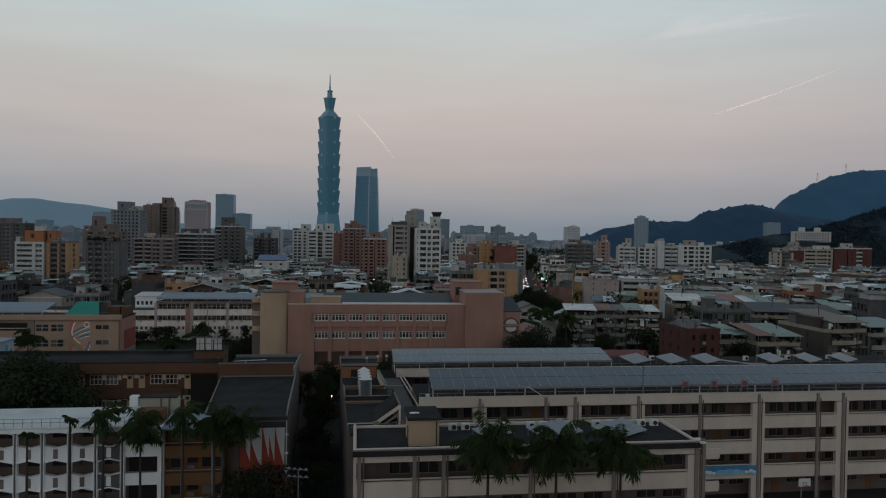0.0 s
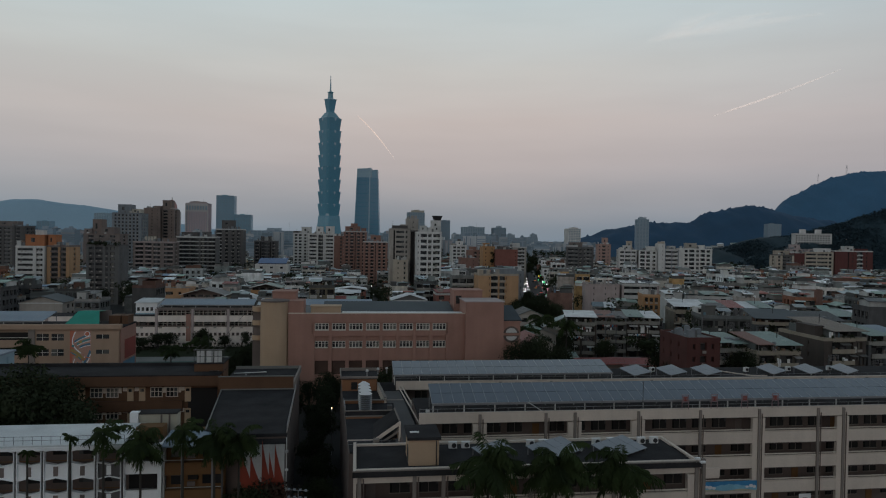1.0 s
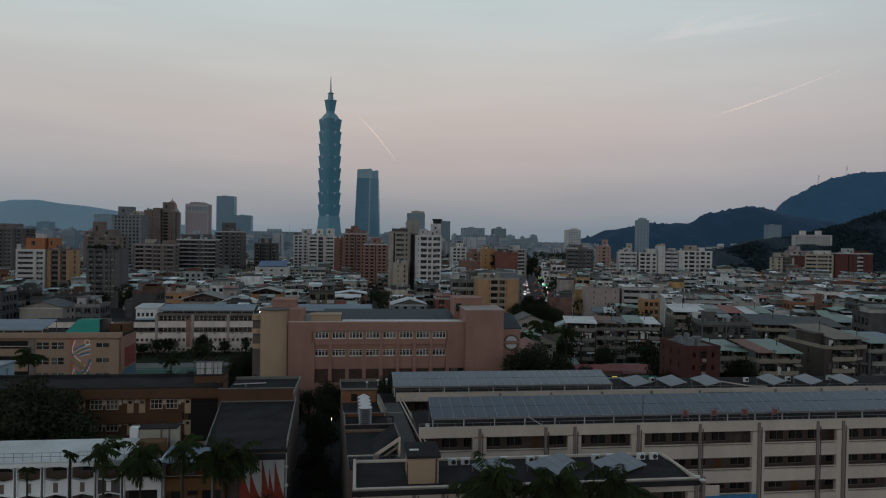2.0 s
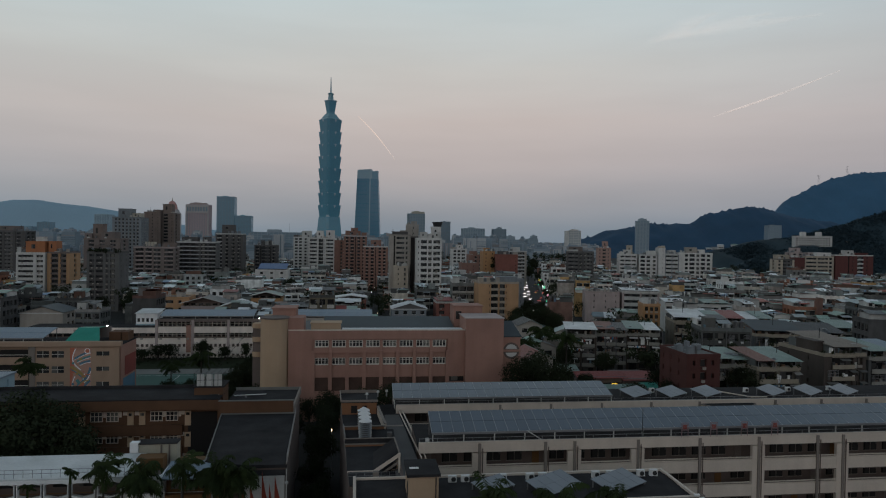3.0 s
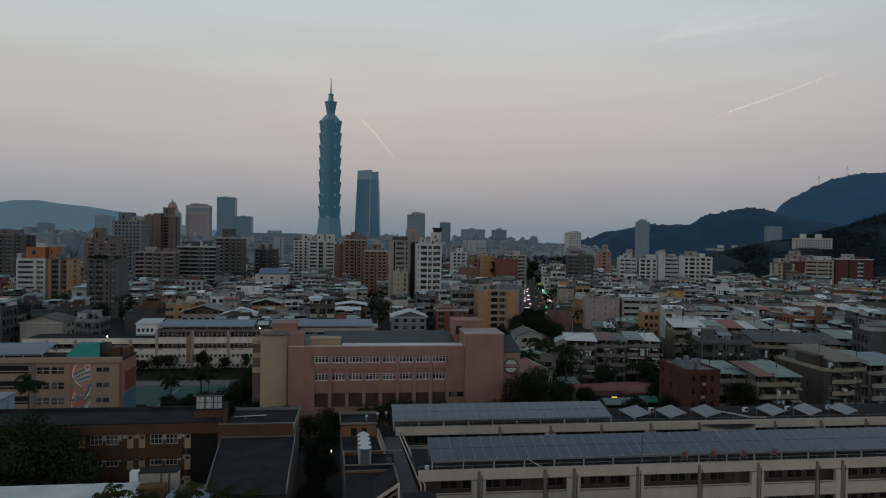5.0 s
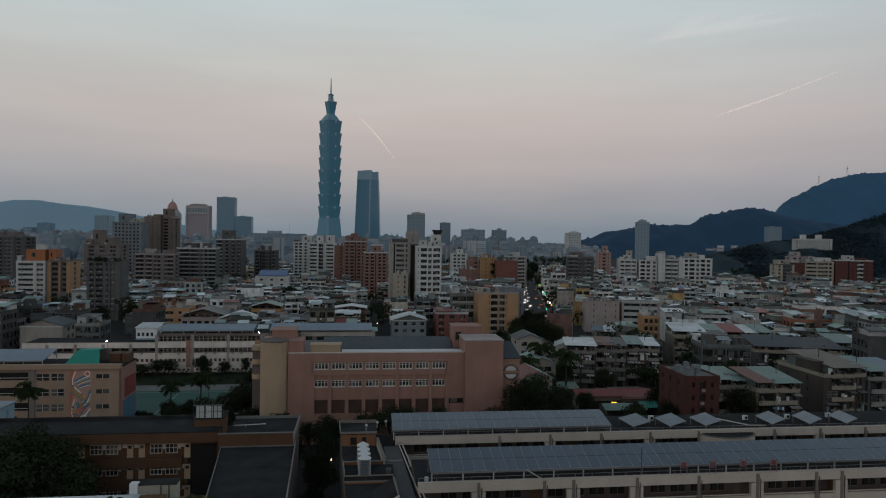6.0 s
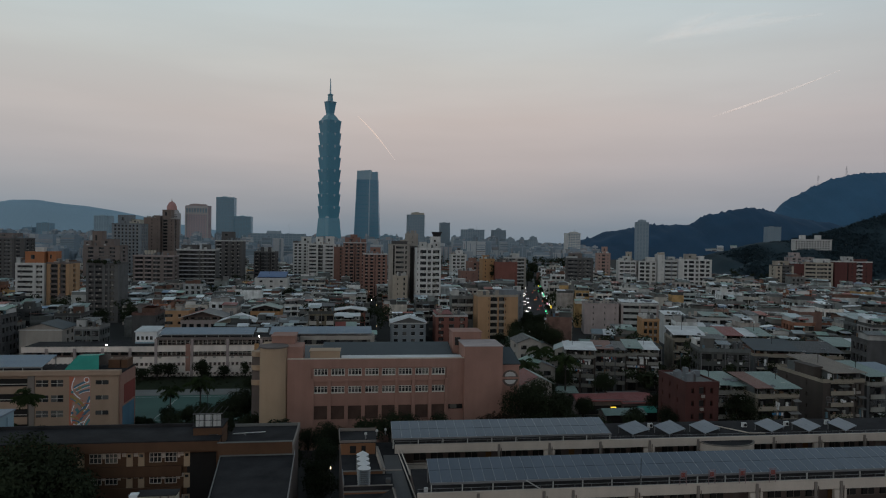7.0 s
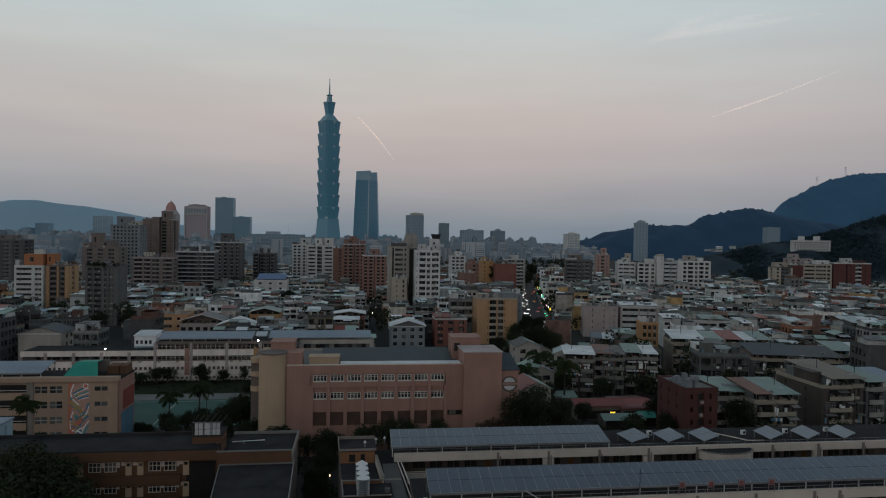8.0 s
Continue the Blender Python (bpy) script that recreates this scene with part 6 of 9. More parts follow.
for off in (0.0, 0.55):
    part("pipe_rail", Geo().rod((6.75 + off, 116.5, 14.1), (8.75 + off, 85.0, 14.1), 0.10).rod((8.75 + off, 85.0, 14.1), (8.75 + off, 85.0, 13.4), 0.10), "school_cream", wing)
part("roof_box", Geo().box(4.7, 5.4, 94.5, 95.3, 14.0, 14.6), "grey_dark", wing)
part("roof_box", Geo().box(9.6, 10.1, 88.0, 88.5, 14.9, 15.6), "white_metal", wing)
fence(wing, "roof", [(-1.25, 93.2), (-1.6, 98.4)], 14.0, 0.9, gap=2.0)
fence(wing, "stair", [(-0.7, 80.6), (5.4, 80.6)], 13.0, 0.9, gap=0.9, r=0.025)
for k in range(4):
    wt = thing("water_tank", "ribbed stainless steel roof water tank with conical cap", "water tank", at(1.55 - 0.06 * k, 93.9 + 2.0 * k, 14.0 if k < 3 else 13.35), "roof water tanks")
    ribs = []
    for i in range(33):
        rr = 0.86 + 0.07 * math.cos(i * math.pi / 2)
        ribs.append([(rr * math.cos(q * math.pi / 10), rr * math.sin(q * math.pi / 10), 0.25 + 2.3 * i / 32 + (0.65 if k == 3 else 0)) for q in range(20)])
    part("tank_body", Geo().loft(ribs), "steel", wt)
    zt = 2.55 + (0.65 if k == 3 else 0)
    part("cap", Geo().cyl(0, 0, zt, zt + 0.5, 0.95, 0.12, 20), "white_metal", wt, "pale conical tank lid")
    part("stand", Geo().cyl(0, 0, 0, 0.27 + (0.65 if k == 3 else 0), 0.7, 0.7, 8), "rail_metal", wt)
for k, (a, b) in enumerate(((2.0, 111), (3.9, 112.5), (5.4, 113))):
    v = thing("roof_vent", "small white roof ventilator", "vent", at(a, b, 15.5), "roof vents")
    part("pipe", Geo().cyl(0, 0, 0, 0.8, 0.12, n=8), "rail_metal", v)
    part("cowl", Geo().cyl(0, 0, 0.8, 1.1, 0.26, 0.18, 10), "white_grey", v)

# ---- front block with the palms before it ----
fb = thing("school_block", "cream four-storey front block with a flat dark roof", "school building", at(0, 0))
open_front(fb, 0.3, 37.2, 66.6, 9.6, 15.15, [0.6, 6.2, 9.2, 18.4, 27.5, 36.8], (36.8,))
part("eave", Geo().box(-0.1, 37.3, 66.2, 66.5, 14.55, 15.16), "roof_dark", fb)
part("eave_line", Geo().box(-0.1, 37.3, 66.12, 66.3, 15.16, 15.26), "school_pier", fb)
part("side_wall", Geo().box(0.0, 0.3, 66.5, 76.2, 0, 14.9), "school_cream", fb)
part("coping", Geo().box(-0.05, 0.25, 66.55, 76.3, 14.9, 15.05), "school_cream", fb)
part("edge_strip", Geo().box(37.2, 37.5, 66.6, 76.2, 14.75, 14.95), "school_cream", fb)
part("back_parapet", Geo().box(0.3, 37.2, 76.0, 76.3, 13.0, 14.9), "school_cream", fb)
sb = thing("stair_house", "ochre roof stair house with a flat dark top", "stair house", at(0, 0))
part("wall", Geo().box(5.8, 9.0, 69, 73.5, 14.4, 17.4), "cream_wall", sb)
part("roof", Geo().box(5.6, 9.2, 68.8, 73.7, 17.4, 17.7), "roof_dark", sb)
part("side_door", Geo().box(5.74, 5.8, 70.0, 70.9, 14.45, 16.4), "dark_metal", sb)
part("roof_plate", Geo().box(6.0, 7.0, 70.6, 71.1, 17.7, 17.74), "white_metal", sb, "pale plate on the roof")
part("pipe", Geo().cyl(8.7, 68.9, 14.4, 17.3, 0.06, n=6), "dark_metal", sb)
for c in (11.3, 12.8, 17.2, 20.5, 22.0, 28.5, 30.3, 34.1, 35.7):
    ac_unit(c, 74.6, 14.45, SCHOOL)
tilted_array(15.6, 72.2, 14.45, SCHOOL, 4.6, 2.6, 33, 12)
tilted_array(22.6, 71.8, 14.45, SCHOOL, 6.2, 3.4, 33, 12)
tilted_array(30.2, 71.7, 14.45, SCHOOL, 6.2, 3.4, 33, 12)
ext = thing("side_stair", "outside stair with white landings and pale rails", "staircase", at(0, 0))
for k in range(4):
    z = 14.0 - 3.55 * k
    part("landing", Geo().box(37.2, 39.6, 66.8, 70.5, z - 0.9, z - 0.7), "school_cream", ext)
    part("landing_parapet", Geo().box(37.2, 39.6, 66.7, 66.85, z - 0.7, z + 0.25), "school_cream", ext)
part("stair_post", Geo().box(37.4, 37.75, 66.3, 66.65, 0, 15.4), "school_pier", ext)
for s, zz in ((0.0, 15.4), (0.6, 15.0)):
    fl = thing("flood_lamp", "small white flood lamp on the roof corner", "lamp", at(36.6 + s, 66.3, zz))
    part("arm", Geo().rod((0, 0, -0.5), (0, -0.3, 0.2), 0.04), "rail_metal", fl)
    part("head", Geo().box(-0.35, 0.2, -0.6, -0.3, 0.15, 0.35), "white_metal", fl)

# ---- the big pink building ----
pk = thing("school_hall", "pink rendered school hall with rows of white windows", "school building", at(0, 0))
PB = 154.0
part("core", Geo().box(-15.4, 25.8, PB + 0.5, PB + 24, 0, 20.2), "pink_wall", pk)
part("attic_wall", Geo().box(-15.4, 25.8, PB, PB + 0.5, 19.05, 21.1), "pink_wall", pk)
part("coping", Geo().box(-15.4, 25.8, PB - 0.1, PB + 0.6, 21.1, 21.3), "school_cream", pk)
part("left_wall", Geo().box(-15.4, -9.75, PB, PB + 0.5, 10.2, 19.05), "pink_wall", pk)
part("right_wall", Geo().box(21.6, 25.8, PB, PB + 0.5, 10.2, 19.05), "pink_wall", pk)
BAY = (21.6 + 9.75) / 8
pane = Geo().box(0, 0.78, 0.06, 0.12, 0, 1.0).mesh("pane", "window_glass")
for i in range(8):
    c0 = -9.75 + i * BAY
    part("pilaster", Geo().box(c0 - 0.42, c0 + 0.42, PB - 0.25, PB + 0.45, 0, 16.4), "pink_wall", pk)
    part("window_pier", Geo().box(c0 - 0.35, c0 + 0.35, PB, PB + 0.5, 16.4, 19.05), "pink_wall", pk)
    part("spandrel", Geo().box(c0 + 0.42, c0 + BAY - 0.42, PB + 0.02, PB + 0.5, 16.2, 17.35), "pink_wall", pk)
    part("spandrel", Geo().box(c0 + 0.42, c0 + BAY - 0.42, PB + 0.1, PB + 0.5, 10.2, 13.25), "pink_wall", pk)
    part("panel", Geo().box(c0 + 0.5, c0 + BAY - 0.5, PB + 0.28, PB + 0.5, 14.7, 15.9), "pink_wall", pk)
    part("lintel", Geo().box(c0 + 0.42, c0 + BAY - 0.42, PB - 0.05, PB + 0.5, 15.9, 16.2), "pink_wall", pk)
    for z in (17.35, 13.25):
        w = part("window", Geo().box(c0 + 0.42, c0 + BAY - 0.42, PB + 0.30, PB + 0.36, z, z + 1.5), "window_dim", pk)
        part("sill", Geo().box(c0 + 0.36, c0 + BAY - 0.36, PB - 0.06, PB + 0.36, z - 0.12, z + 0.04), "window_frame", w)
        fg = Geo()
        for q in range(5):
            x = c0 + 0.42 + q * (BAY - 0.84) / 4
            fg.box(x - 0.1, x + 0.1, PB + 0.18, PB + 0.30, z, z + 1.5)
        fg.box(c0 + 0.42, c0 + BAY - 0.42, PB + 0.19, PB + 0.29, z + 0.02, z + 0.12).box(c0 + 0.42, c0 + BAY - 0.42, PB + 0.19, PB + 0.29, z + 1.38, z + 1.5).box(c0 + 0.42, c0 + BAY - 0.42, PB + 0.19, PB + 0.29, z + 0.95, z + 1.02)
        part("window_frame", fg, "window_frame", w)
    # dark reddish sheet stands for the shade under the arcade
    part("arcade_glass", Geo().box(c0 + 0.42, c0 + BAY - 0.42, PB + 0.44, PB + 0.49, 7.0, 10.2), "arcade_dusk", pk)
    part("arcade_sill", Geo().box(c0 + 0.42, c0 + BAY - 0.42, PB + 0.1, PB + 0.49, 6.9, 7.0), "pink_wall", pk)
    part("arcade_wall", Geo().box(c0 + 0.42, c0 + BAY - 0.42, PB + 0.2, PB + 0.48, 0, 6.9), "pink_wall", pk)
part("pilaster", Geo().box(21.2, 22.0, PB - 0.25, PB + 0.45, 0, 16.4), "pink_wall", pk)
part("low_glass", Geo().box(22.2, 25.6, PB + 0.38, PB + 0.48, 9.0, 10.9), "window_glass", pk)
part("low_wall", Geo().box(-15.4, -9.75, PB + 0.1, PB + 0.5, 0, 10.2), "pink_wall", pk)
part("roof", Geo().box(-15.2, 25.6, PB + 0.6, PB + 23.8, 20.2, 20.5), "roof_slate", pk)
part("roof_slope", Geo().slab((-8, PB + 5, 20.6), (24, PB + 5, 20.6), (24, PB + 16, 22.6), (-8, PB + 16, 22.6), 0.25), "roof_slate", pk)
part("roof_edge", Geo().box(-3.2, 25.5, PB + 0.62, PB + 4.9, 20.5, 21.15), "sheet_pale", pk, "pale sheet flashing")
part("plant_box", Geo().box(-10.5, -3.6, PB + 3, PB + 7, 20.5, 22.4).box(-10.7, -3.4, PB + 2.8, PB + 7.2, 22.4, 22.6), "cream_wall", pk, "cream roof plant room")
# round stair tower
n = 20
cyl_pts = [(-18.6 + 3.15 * math.cos(2 * math.pi * i / 28), PB + 1.2 + 3.15 * math.sin(2 * math.pi * i / 28)) for i in range(28)]
part("stair_drum", Geo().prism(cyl_pts, 0, 23.9), "cream_wall", pk, "smooth cream round stair tower")
part("drum_back", Geo().box(-21.75, -15.4, PB + 1.2, PB + 9, 0, 23.9), "cream_wall", pk)
part("drum_coping", Geo().prism([(-18.6 + 3.35 * math.cos(2 * math.pi * i / 28), PB + 1.2 + 3.35 * math.sin(2 * math.pi * i / 28)) for i in range(28)], 23.9, 24.2), "brown_grey", pk)
part("stair_head", Geo().box(-19.6, -14.2, PB + 5, PB + 11, 20, 25.6).box(-19.8, -14.0, PB + 4.8, PB + 11.2, 25.6, 25.9), "pink_wall", pk)
part("rear_stack", Geo().box(-15.5, -12.0, PB + 0.52, PB + 7, 20, 24.0), "pink_wall", pk)
for z in (14.5, 18, 21.2):
    part("side_balcony", Geo().prism([(-22.5 + 1.7 * math.cos(2 * math.pi * i / 20), PB + 5 + 1.7 * math.sin(2 * math.pi * i / 20)) for i in range(20)], z, z + 1.1), "cream_wall", pk)
part("side_core", Geo().box(-24.0, -21.0, PB + 4.4, PB + 16, 0, 21.6), "brown_grey", pk)
# blank tower
part("blank_tower", Geo().box(25.8, 34.9, PB - 1.2, PB + 9, 0, 24.0), "pink_wall", pk)
part("tower_coping", Geo().box(25.6, 35.1, PB - 1.3, PB + 9.1, 24.0, 24.2), "pink_grey", pk)
part("tower_rib", Geo().box(25.7, 26.4, PB - 1.35, PB - 1.15, 0, 24.0), "pink_wall", pk)
part("lift_house", Geo().box(24.5, 31.8, PB + 10, PB + 17, 20, 25.8).box(24.3, 32.0, PB + 9.8, PB + 17.2, 25.8, 26.0), "pink_wall", pk)
part("lift_window", Geo().box(25.0, 26.4, PB + 9.9, PB + 10, 22.6, 24.6), "window_dim", pk)
part("end_bay", Geo().box(34.9, 39.4, PB + 0.6, PB + 10, 0, 19.6), "pink_wall", pk)
part("end_roof", Geo().slab((34.9, PB + 0.3, 19.6), (39.7, PB + 0.3, 19.6), (39.0, PB + 8, 22.4), (34.9, PB + 8, 22.4), 0.25), "roof_slate", pk)
part("cornice", Geo().box(34.9, 39.6, PB + 0.4, PB + 0.7, 19.0, 19.6).box(34.9, 39.5, PB + 0.35, PB + 0.62, 15.9, 16.4), "pink_wall", pk)
part("round_window", Geo().loft([[(37.2 + 2.0 * math.cos(i * math.pi / 12), PB + 0.5, 16.1 + 2.0 * math.sin(i * math.pi / 12)) for i in range(24)],
                                 [(37.2 + 2.0 * math.cos(i * math.pi / 12), PB + 0.62, 16.1 + 2.0 * math.sin(i * math.pi / 12)) for i in range(24)]]), "school_shade", pk)
part("window_blind", Geo().loft([[(37.2 + 1.35 * math.cos(i * math.pi / 12), PB + 0.42, 16.55 + 1.1 * math.sin(i * math.pi / 12)) for i in range(13)],
                                 [(37.2 + 1.35 * math.cos(i * math.pi / 12), PB + 0.5, 16.55 + 1.1 * math.sin(i * math.pi / 12)) for i in range(13)]]), "white_grey", pk)
part("window_blind", Geo().loft([[(37.2 + 1.35 * math.cos(math.pi + i * math.pi / 12), PB + 0.42, 15.65 + 1.0 * math.sin(math.pi + i * math.pi / 12)) for i in range(13)],
                                 [(37.2 + 1.35 * math.cos(math.pi + i * math.pi / 12), PB + 0.5, 15.65 + 1.0 * math.sin(math.pi + i * math.pi / 12)) for i in range(13)]]), "white_grey", pk)

# ---- white building with six-sided openings ----
wh = thing("teaching_block", "white school block with six-sided gallery openings", "school building", at(0, 0))
WB, WS, BW = 82.7, 3.42, 2.97
# the core is coloured dark for the shade within the openings
part("core", Geo().box(-58, -23.2, WB + 1.6, WB + 5.4, 0, 13.1), "school_shade", wh)
for s in range(4):
    zt = 13.0 - WS * s                       # shoulder of the opening row
    zb, up = zt - 1.4, 0.3
    for i in range(10):
        c = -28.9 - i * BW
        hw = BW / 2 - 0.16
        y0, y1 = WB - 0.42, WB + 0.1
        rim = Geo()
        rim.slab((c - hw, y0, zt), (c, y0, zt + up), (c, y1, zt + up), (c - hw, y1, zt), 0.09)
        rim.slab((c, y0, zt + up), (c + hw, y0, zt), (c + hw, y1, zt), (c, y1, zt + up), 0.09)
        rim.slab((c - hw, y0, zb), (c, y0, zb - up), (c, y1, zb - up), (c - hw, y1, zb), 0.09)
        rim.slab((c, y0, zb - up), (c + hw, y0, zb), (c + hw, y1, zb), (c, y1, zb - up), 0.09)
        rim.box(c - hw - 0.04, c - hw + 0.05, y0, y1, zb - 2.1, zt).box(c + hw - 0.05, c + hw + 0.04, y0, y1, zb - 2.1, zt)
        w = part("opening_frame", rim, "hall_white", wh)
        part("rail", Geo().box(c - hw, c + hw, WB + 0.1, WB + 0.15, zb + 0.08, zb + 0.16), "annex_brown", w)
        edge = lambda y: [(c - hw, y, zb), (c - hw, y, zb - 2.02), (c, y, zb - 1.72), (c + hw, y, zb - 2.02), (c + hw, y, zb), (c, y, zb - up)]
        part("spandrel", Geo().loft([edge(WB - 0.2), edge(WB + 0.2)]), "hall_white" if i else "grey_dark", wh)
        part("vent_panel", Geo().box(c - 0.32, c + 0.2, WB - 0.26, WB - 0.2, zb - 1.62, zb - 0.5), "brown_grey" if i else "hall_white", wh)
        part("inner_window", Geo().box(c - 1.1, c + 1.0, WB + 1.5, WB + 1.58, zb + 0.4, zt - 0.1), "window_glass" if (i + s) % 3 else "window_dim", wh)
        part("curtain", Geo().box(c - 0.6, c + 0.5 + 0.2 * (i % 3), WB + 1.44, WB + 1.49, zt - 0.5, zt - 0.08), "school_pier", wh)
    part("end_parapet", Geo().box(-27.2, -23.4, WB - 0.1, WB + 0.15, 9.9 - WS * s, 11.35 - WS * s), "hall_white", wh)
    part("end_rail", Geo().box(-27.2, -23.4, WB - 0.06, WB - 0.02, 11.5 - WS * s, 11.56 - WS * s), "rail_metal", wh)
    # dark sheet for the shade at the back of the end gallery
    part("end_recess", Geo().box(-27.2, -23.4, WB + 1.45, WB + 1.59, 11.0 - WS * s, 13.1 - WS * s), "void_dark", wh)
for i in range(11):
    c = -27.4 - i * BW
    part("column", Geo().box(c - 0.09, c + 0.09, WB - 0.30, WB + 0.3, 0, 13.0), "grey_dark", wh)
part("end_column", Geo().box(-27.26, -27.16, WB - 0.35, WB + 0.3, 0, 13.1), "hall_white", wh)
part("end_pier", Geo().box(-23.4, -22.95, WB - 0.3, WB + 5.5, 0, 13.3), "hall_white", wh)
part("eave", Geo().box(-58, -23.0, WB - 0.7, WB + 0.3, 13.15, 13.55), "hall_white", wh)
part("roof", Geo().slab((-58, WB - 0.6, 13.75), (-26.5, WB - 0.6, 13.75), (-26.5, WB + 5.6, 14.55), (-58, WB + 5.6, 14.55), 0.18), "sheet_pale", wh, "pale weathered sheet roof")
fence(wh, "roof", [(-58, WB - 0.3), (-27.2, WB - 0.3)], 13.75, 1.0, "rail_metal", 1.0, 0.03)
lift = thing("roof_house", "cream and ochre rooftop room with flat dark roof", "roof house", at(0, 0))
part("wall", Geo().box(-28.0, -22.9, WB + 6.2, WB + 8.0, 0, 15.5), "mural_pale", lift)
part("front_panel", Geo().box(-27.0, -23.8, WB + 3.2, WB + 5.2, 12.0, 14.6), "annex_brown", lift)
part("roof", Geo().box(-28.0, -22.8, WB + 6.0, WB + 8.1, 15.5, 15.62), "roof_dark", lift)
part("duct", Geo().box(-28.6, -27.6, WB + 5.8, WB + 6.8, 10, 15.8), "hall_white", lift)
part("wall_rib", Geo().box(-24.9, -24.7, WB + 6.1, WB + 6.2, 12, 15.4).box(-23.9, -23.7, WB + 6.1, WB + 6.2, 12, 15.4), "brown_grey", lift)

# ---- brown annex and hall with flame mural ----
an = thing("annex", "brown brick annex with open floors and a blue sheet roof", "building", at(0, 0))
part("core", Geo().box(-22.8, -15.9, WB + 1.2, WB + 8, 0, 13.2), "annex_brown", an)
for k in range(4):
    z = 11.1 - 3.36 * k
    part("floor_band", Geo().box(-22.8, -15.9, WB, WB + 1.2, z - 1.5, z), "annex_brown", an)
    part("hand_rail", Geo().box(-22.8, -15.9, WB + 0.02, WB + 0.08, z + 0.28, z + 0.34), "white_grey", an)
    for c, wd in ((-22.2, 1.35), (-18.5, 2.3)):
        part("dark_opening", Geo().box(c, c + wd, WB + 1.1, WB + 1.19, z + 0.35, z + 1.85), "window_glass", an)
    part("window_band", Geo().box(-20.2, -19.0, WB + 0.9, WB + 1.15, z + 0.95, z + 1.5), "void_dark", an)
    part("wall_cooler", Geo().box(-20.2, -19.3, WB + 0.6, WB + 0.9, z + 0.3, z + 0.75), "brown_grey", an)
for c, mt in ((-22.75, "white_grey"), (-20.65, "rail_metal"), (-17.1, "rail_metal"), (-15.95, "grey_dark")):
    part("column", Geo().box(c - 0.1, c + 0.1, WB - 0.1, WB + 0.3, 0, 13.0), mt, an)
part("roof", Geo().slab((-22.9, WB - 0.6, 13.3), (-15.8, WB - 0.6, 13.3), (-15.8, WB + 3.6, 14.1), (-22.9, WB + 3.6, 14.1), 0.18), "sheet_blue", an, "pale blue sheet roof")

hall = thing("assembly_hall", "assembly hall with a broad dark flat roof", "hall", at(0, 0))
part("wall", Geo().prism([(-12.9, 84), (-8.5, 84), (-9.6, 108.2), (-21, 108.2), (-18.5, 86)], 0, 13.7), "school_shade", hall)
part("roof", Geo().prism([(-13.1, 83.8), (-8.3, 83.8), (-9.4, 108.3), (-21.2, 108.3), (-18.7, 85.8)], 13.7, 14.1), "roof_dark", hall)
part("coping", Geo().prism([(-8.45, 83.8), (-8.3, 83.8), (-9.4, 108.3), (-9.55, 108.3)], 14.1, 14.32), "school_pier", hall)
fence(hall, "roof", [(-8.4, 84.2), (-9.4, 107.9)], 14.3, 0.8, gap=3.0)
part("coping", Geo().prism([(-18.7, 85.8), (-18.55, 85.8), (-21.05, 108.3), (-21.2, 108.3)], 14.1, 14.25), "roof_grey", hall)
part("coping", Geo().box(-21.2, -9.4, 108.05, 108.35, 14.1, 14.25), "roof_grey", hall)
part("front_slope", Geo().slab((-13.9, 83.5, 12.9), (-8.4, 83.5, 12.9), (-8.4, 84.6, 14.0), (-13.6, 84.6, 14.0), 0.15), "roof_dark", hall)
part("mural_wall", Geo().box(-13.8, -8.6, 83.6, 84.0, 5.0, 13.0), "white_grey", hall)
for c, ztop, wide in ((-13.9, 12.6, 1.3), (-12.7, 11.6, 1.1), (-11.3, 13.4, 1.0), (-10.43, 11.9, 0.7), (-9.75, 12.9, 1.1)):
    # upright on one side, swept out on the other
    rings = [[(c - 0.05 * g, 83.53, ztop + (8.2 - ztop) * g), (c + wide * g ** 1.25, 83.53, ztop + (8.2 - ztop) * g), (c + wide * g ** 1.25, 83.6, ztop + (8.2 - ztop) * g), (c - 0.05 * g, 83.6, ztop + (8.2 - ztop) * g)] for g in (0.01, 0.25, 0.5, 0.75, 1.0)]
    part("flame", Geo().loft(rings), "flame_red", hall, "painted red flame")
part("flame_base", Geo().box(-13.8, -8.6, 83.5, 83.56, 5.0, 8.2), "flame_red", hall)
part("rain_pipe", Geo().cyl(-8.35, 83.6, 0, 13.6, 0.07, n=6), "white_grey", hall)
for k in range(3):
    part("pipe_bracket", Geo().box(-8.5, -8.1, 83.3, 83.5, 7.2 + 2.3 * k, 7.45 + 2.3 * k), "white_grey", hall)

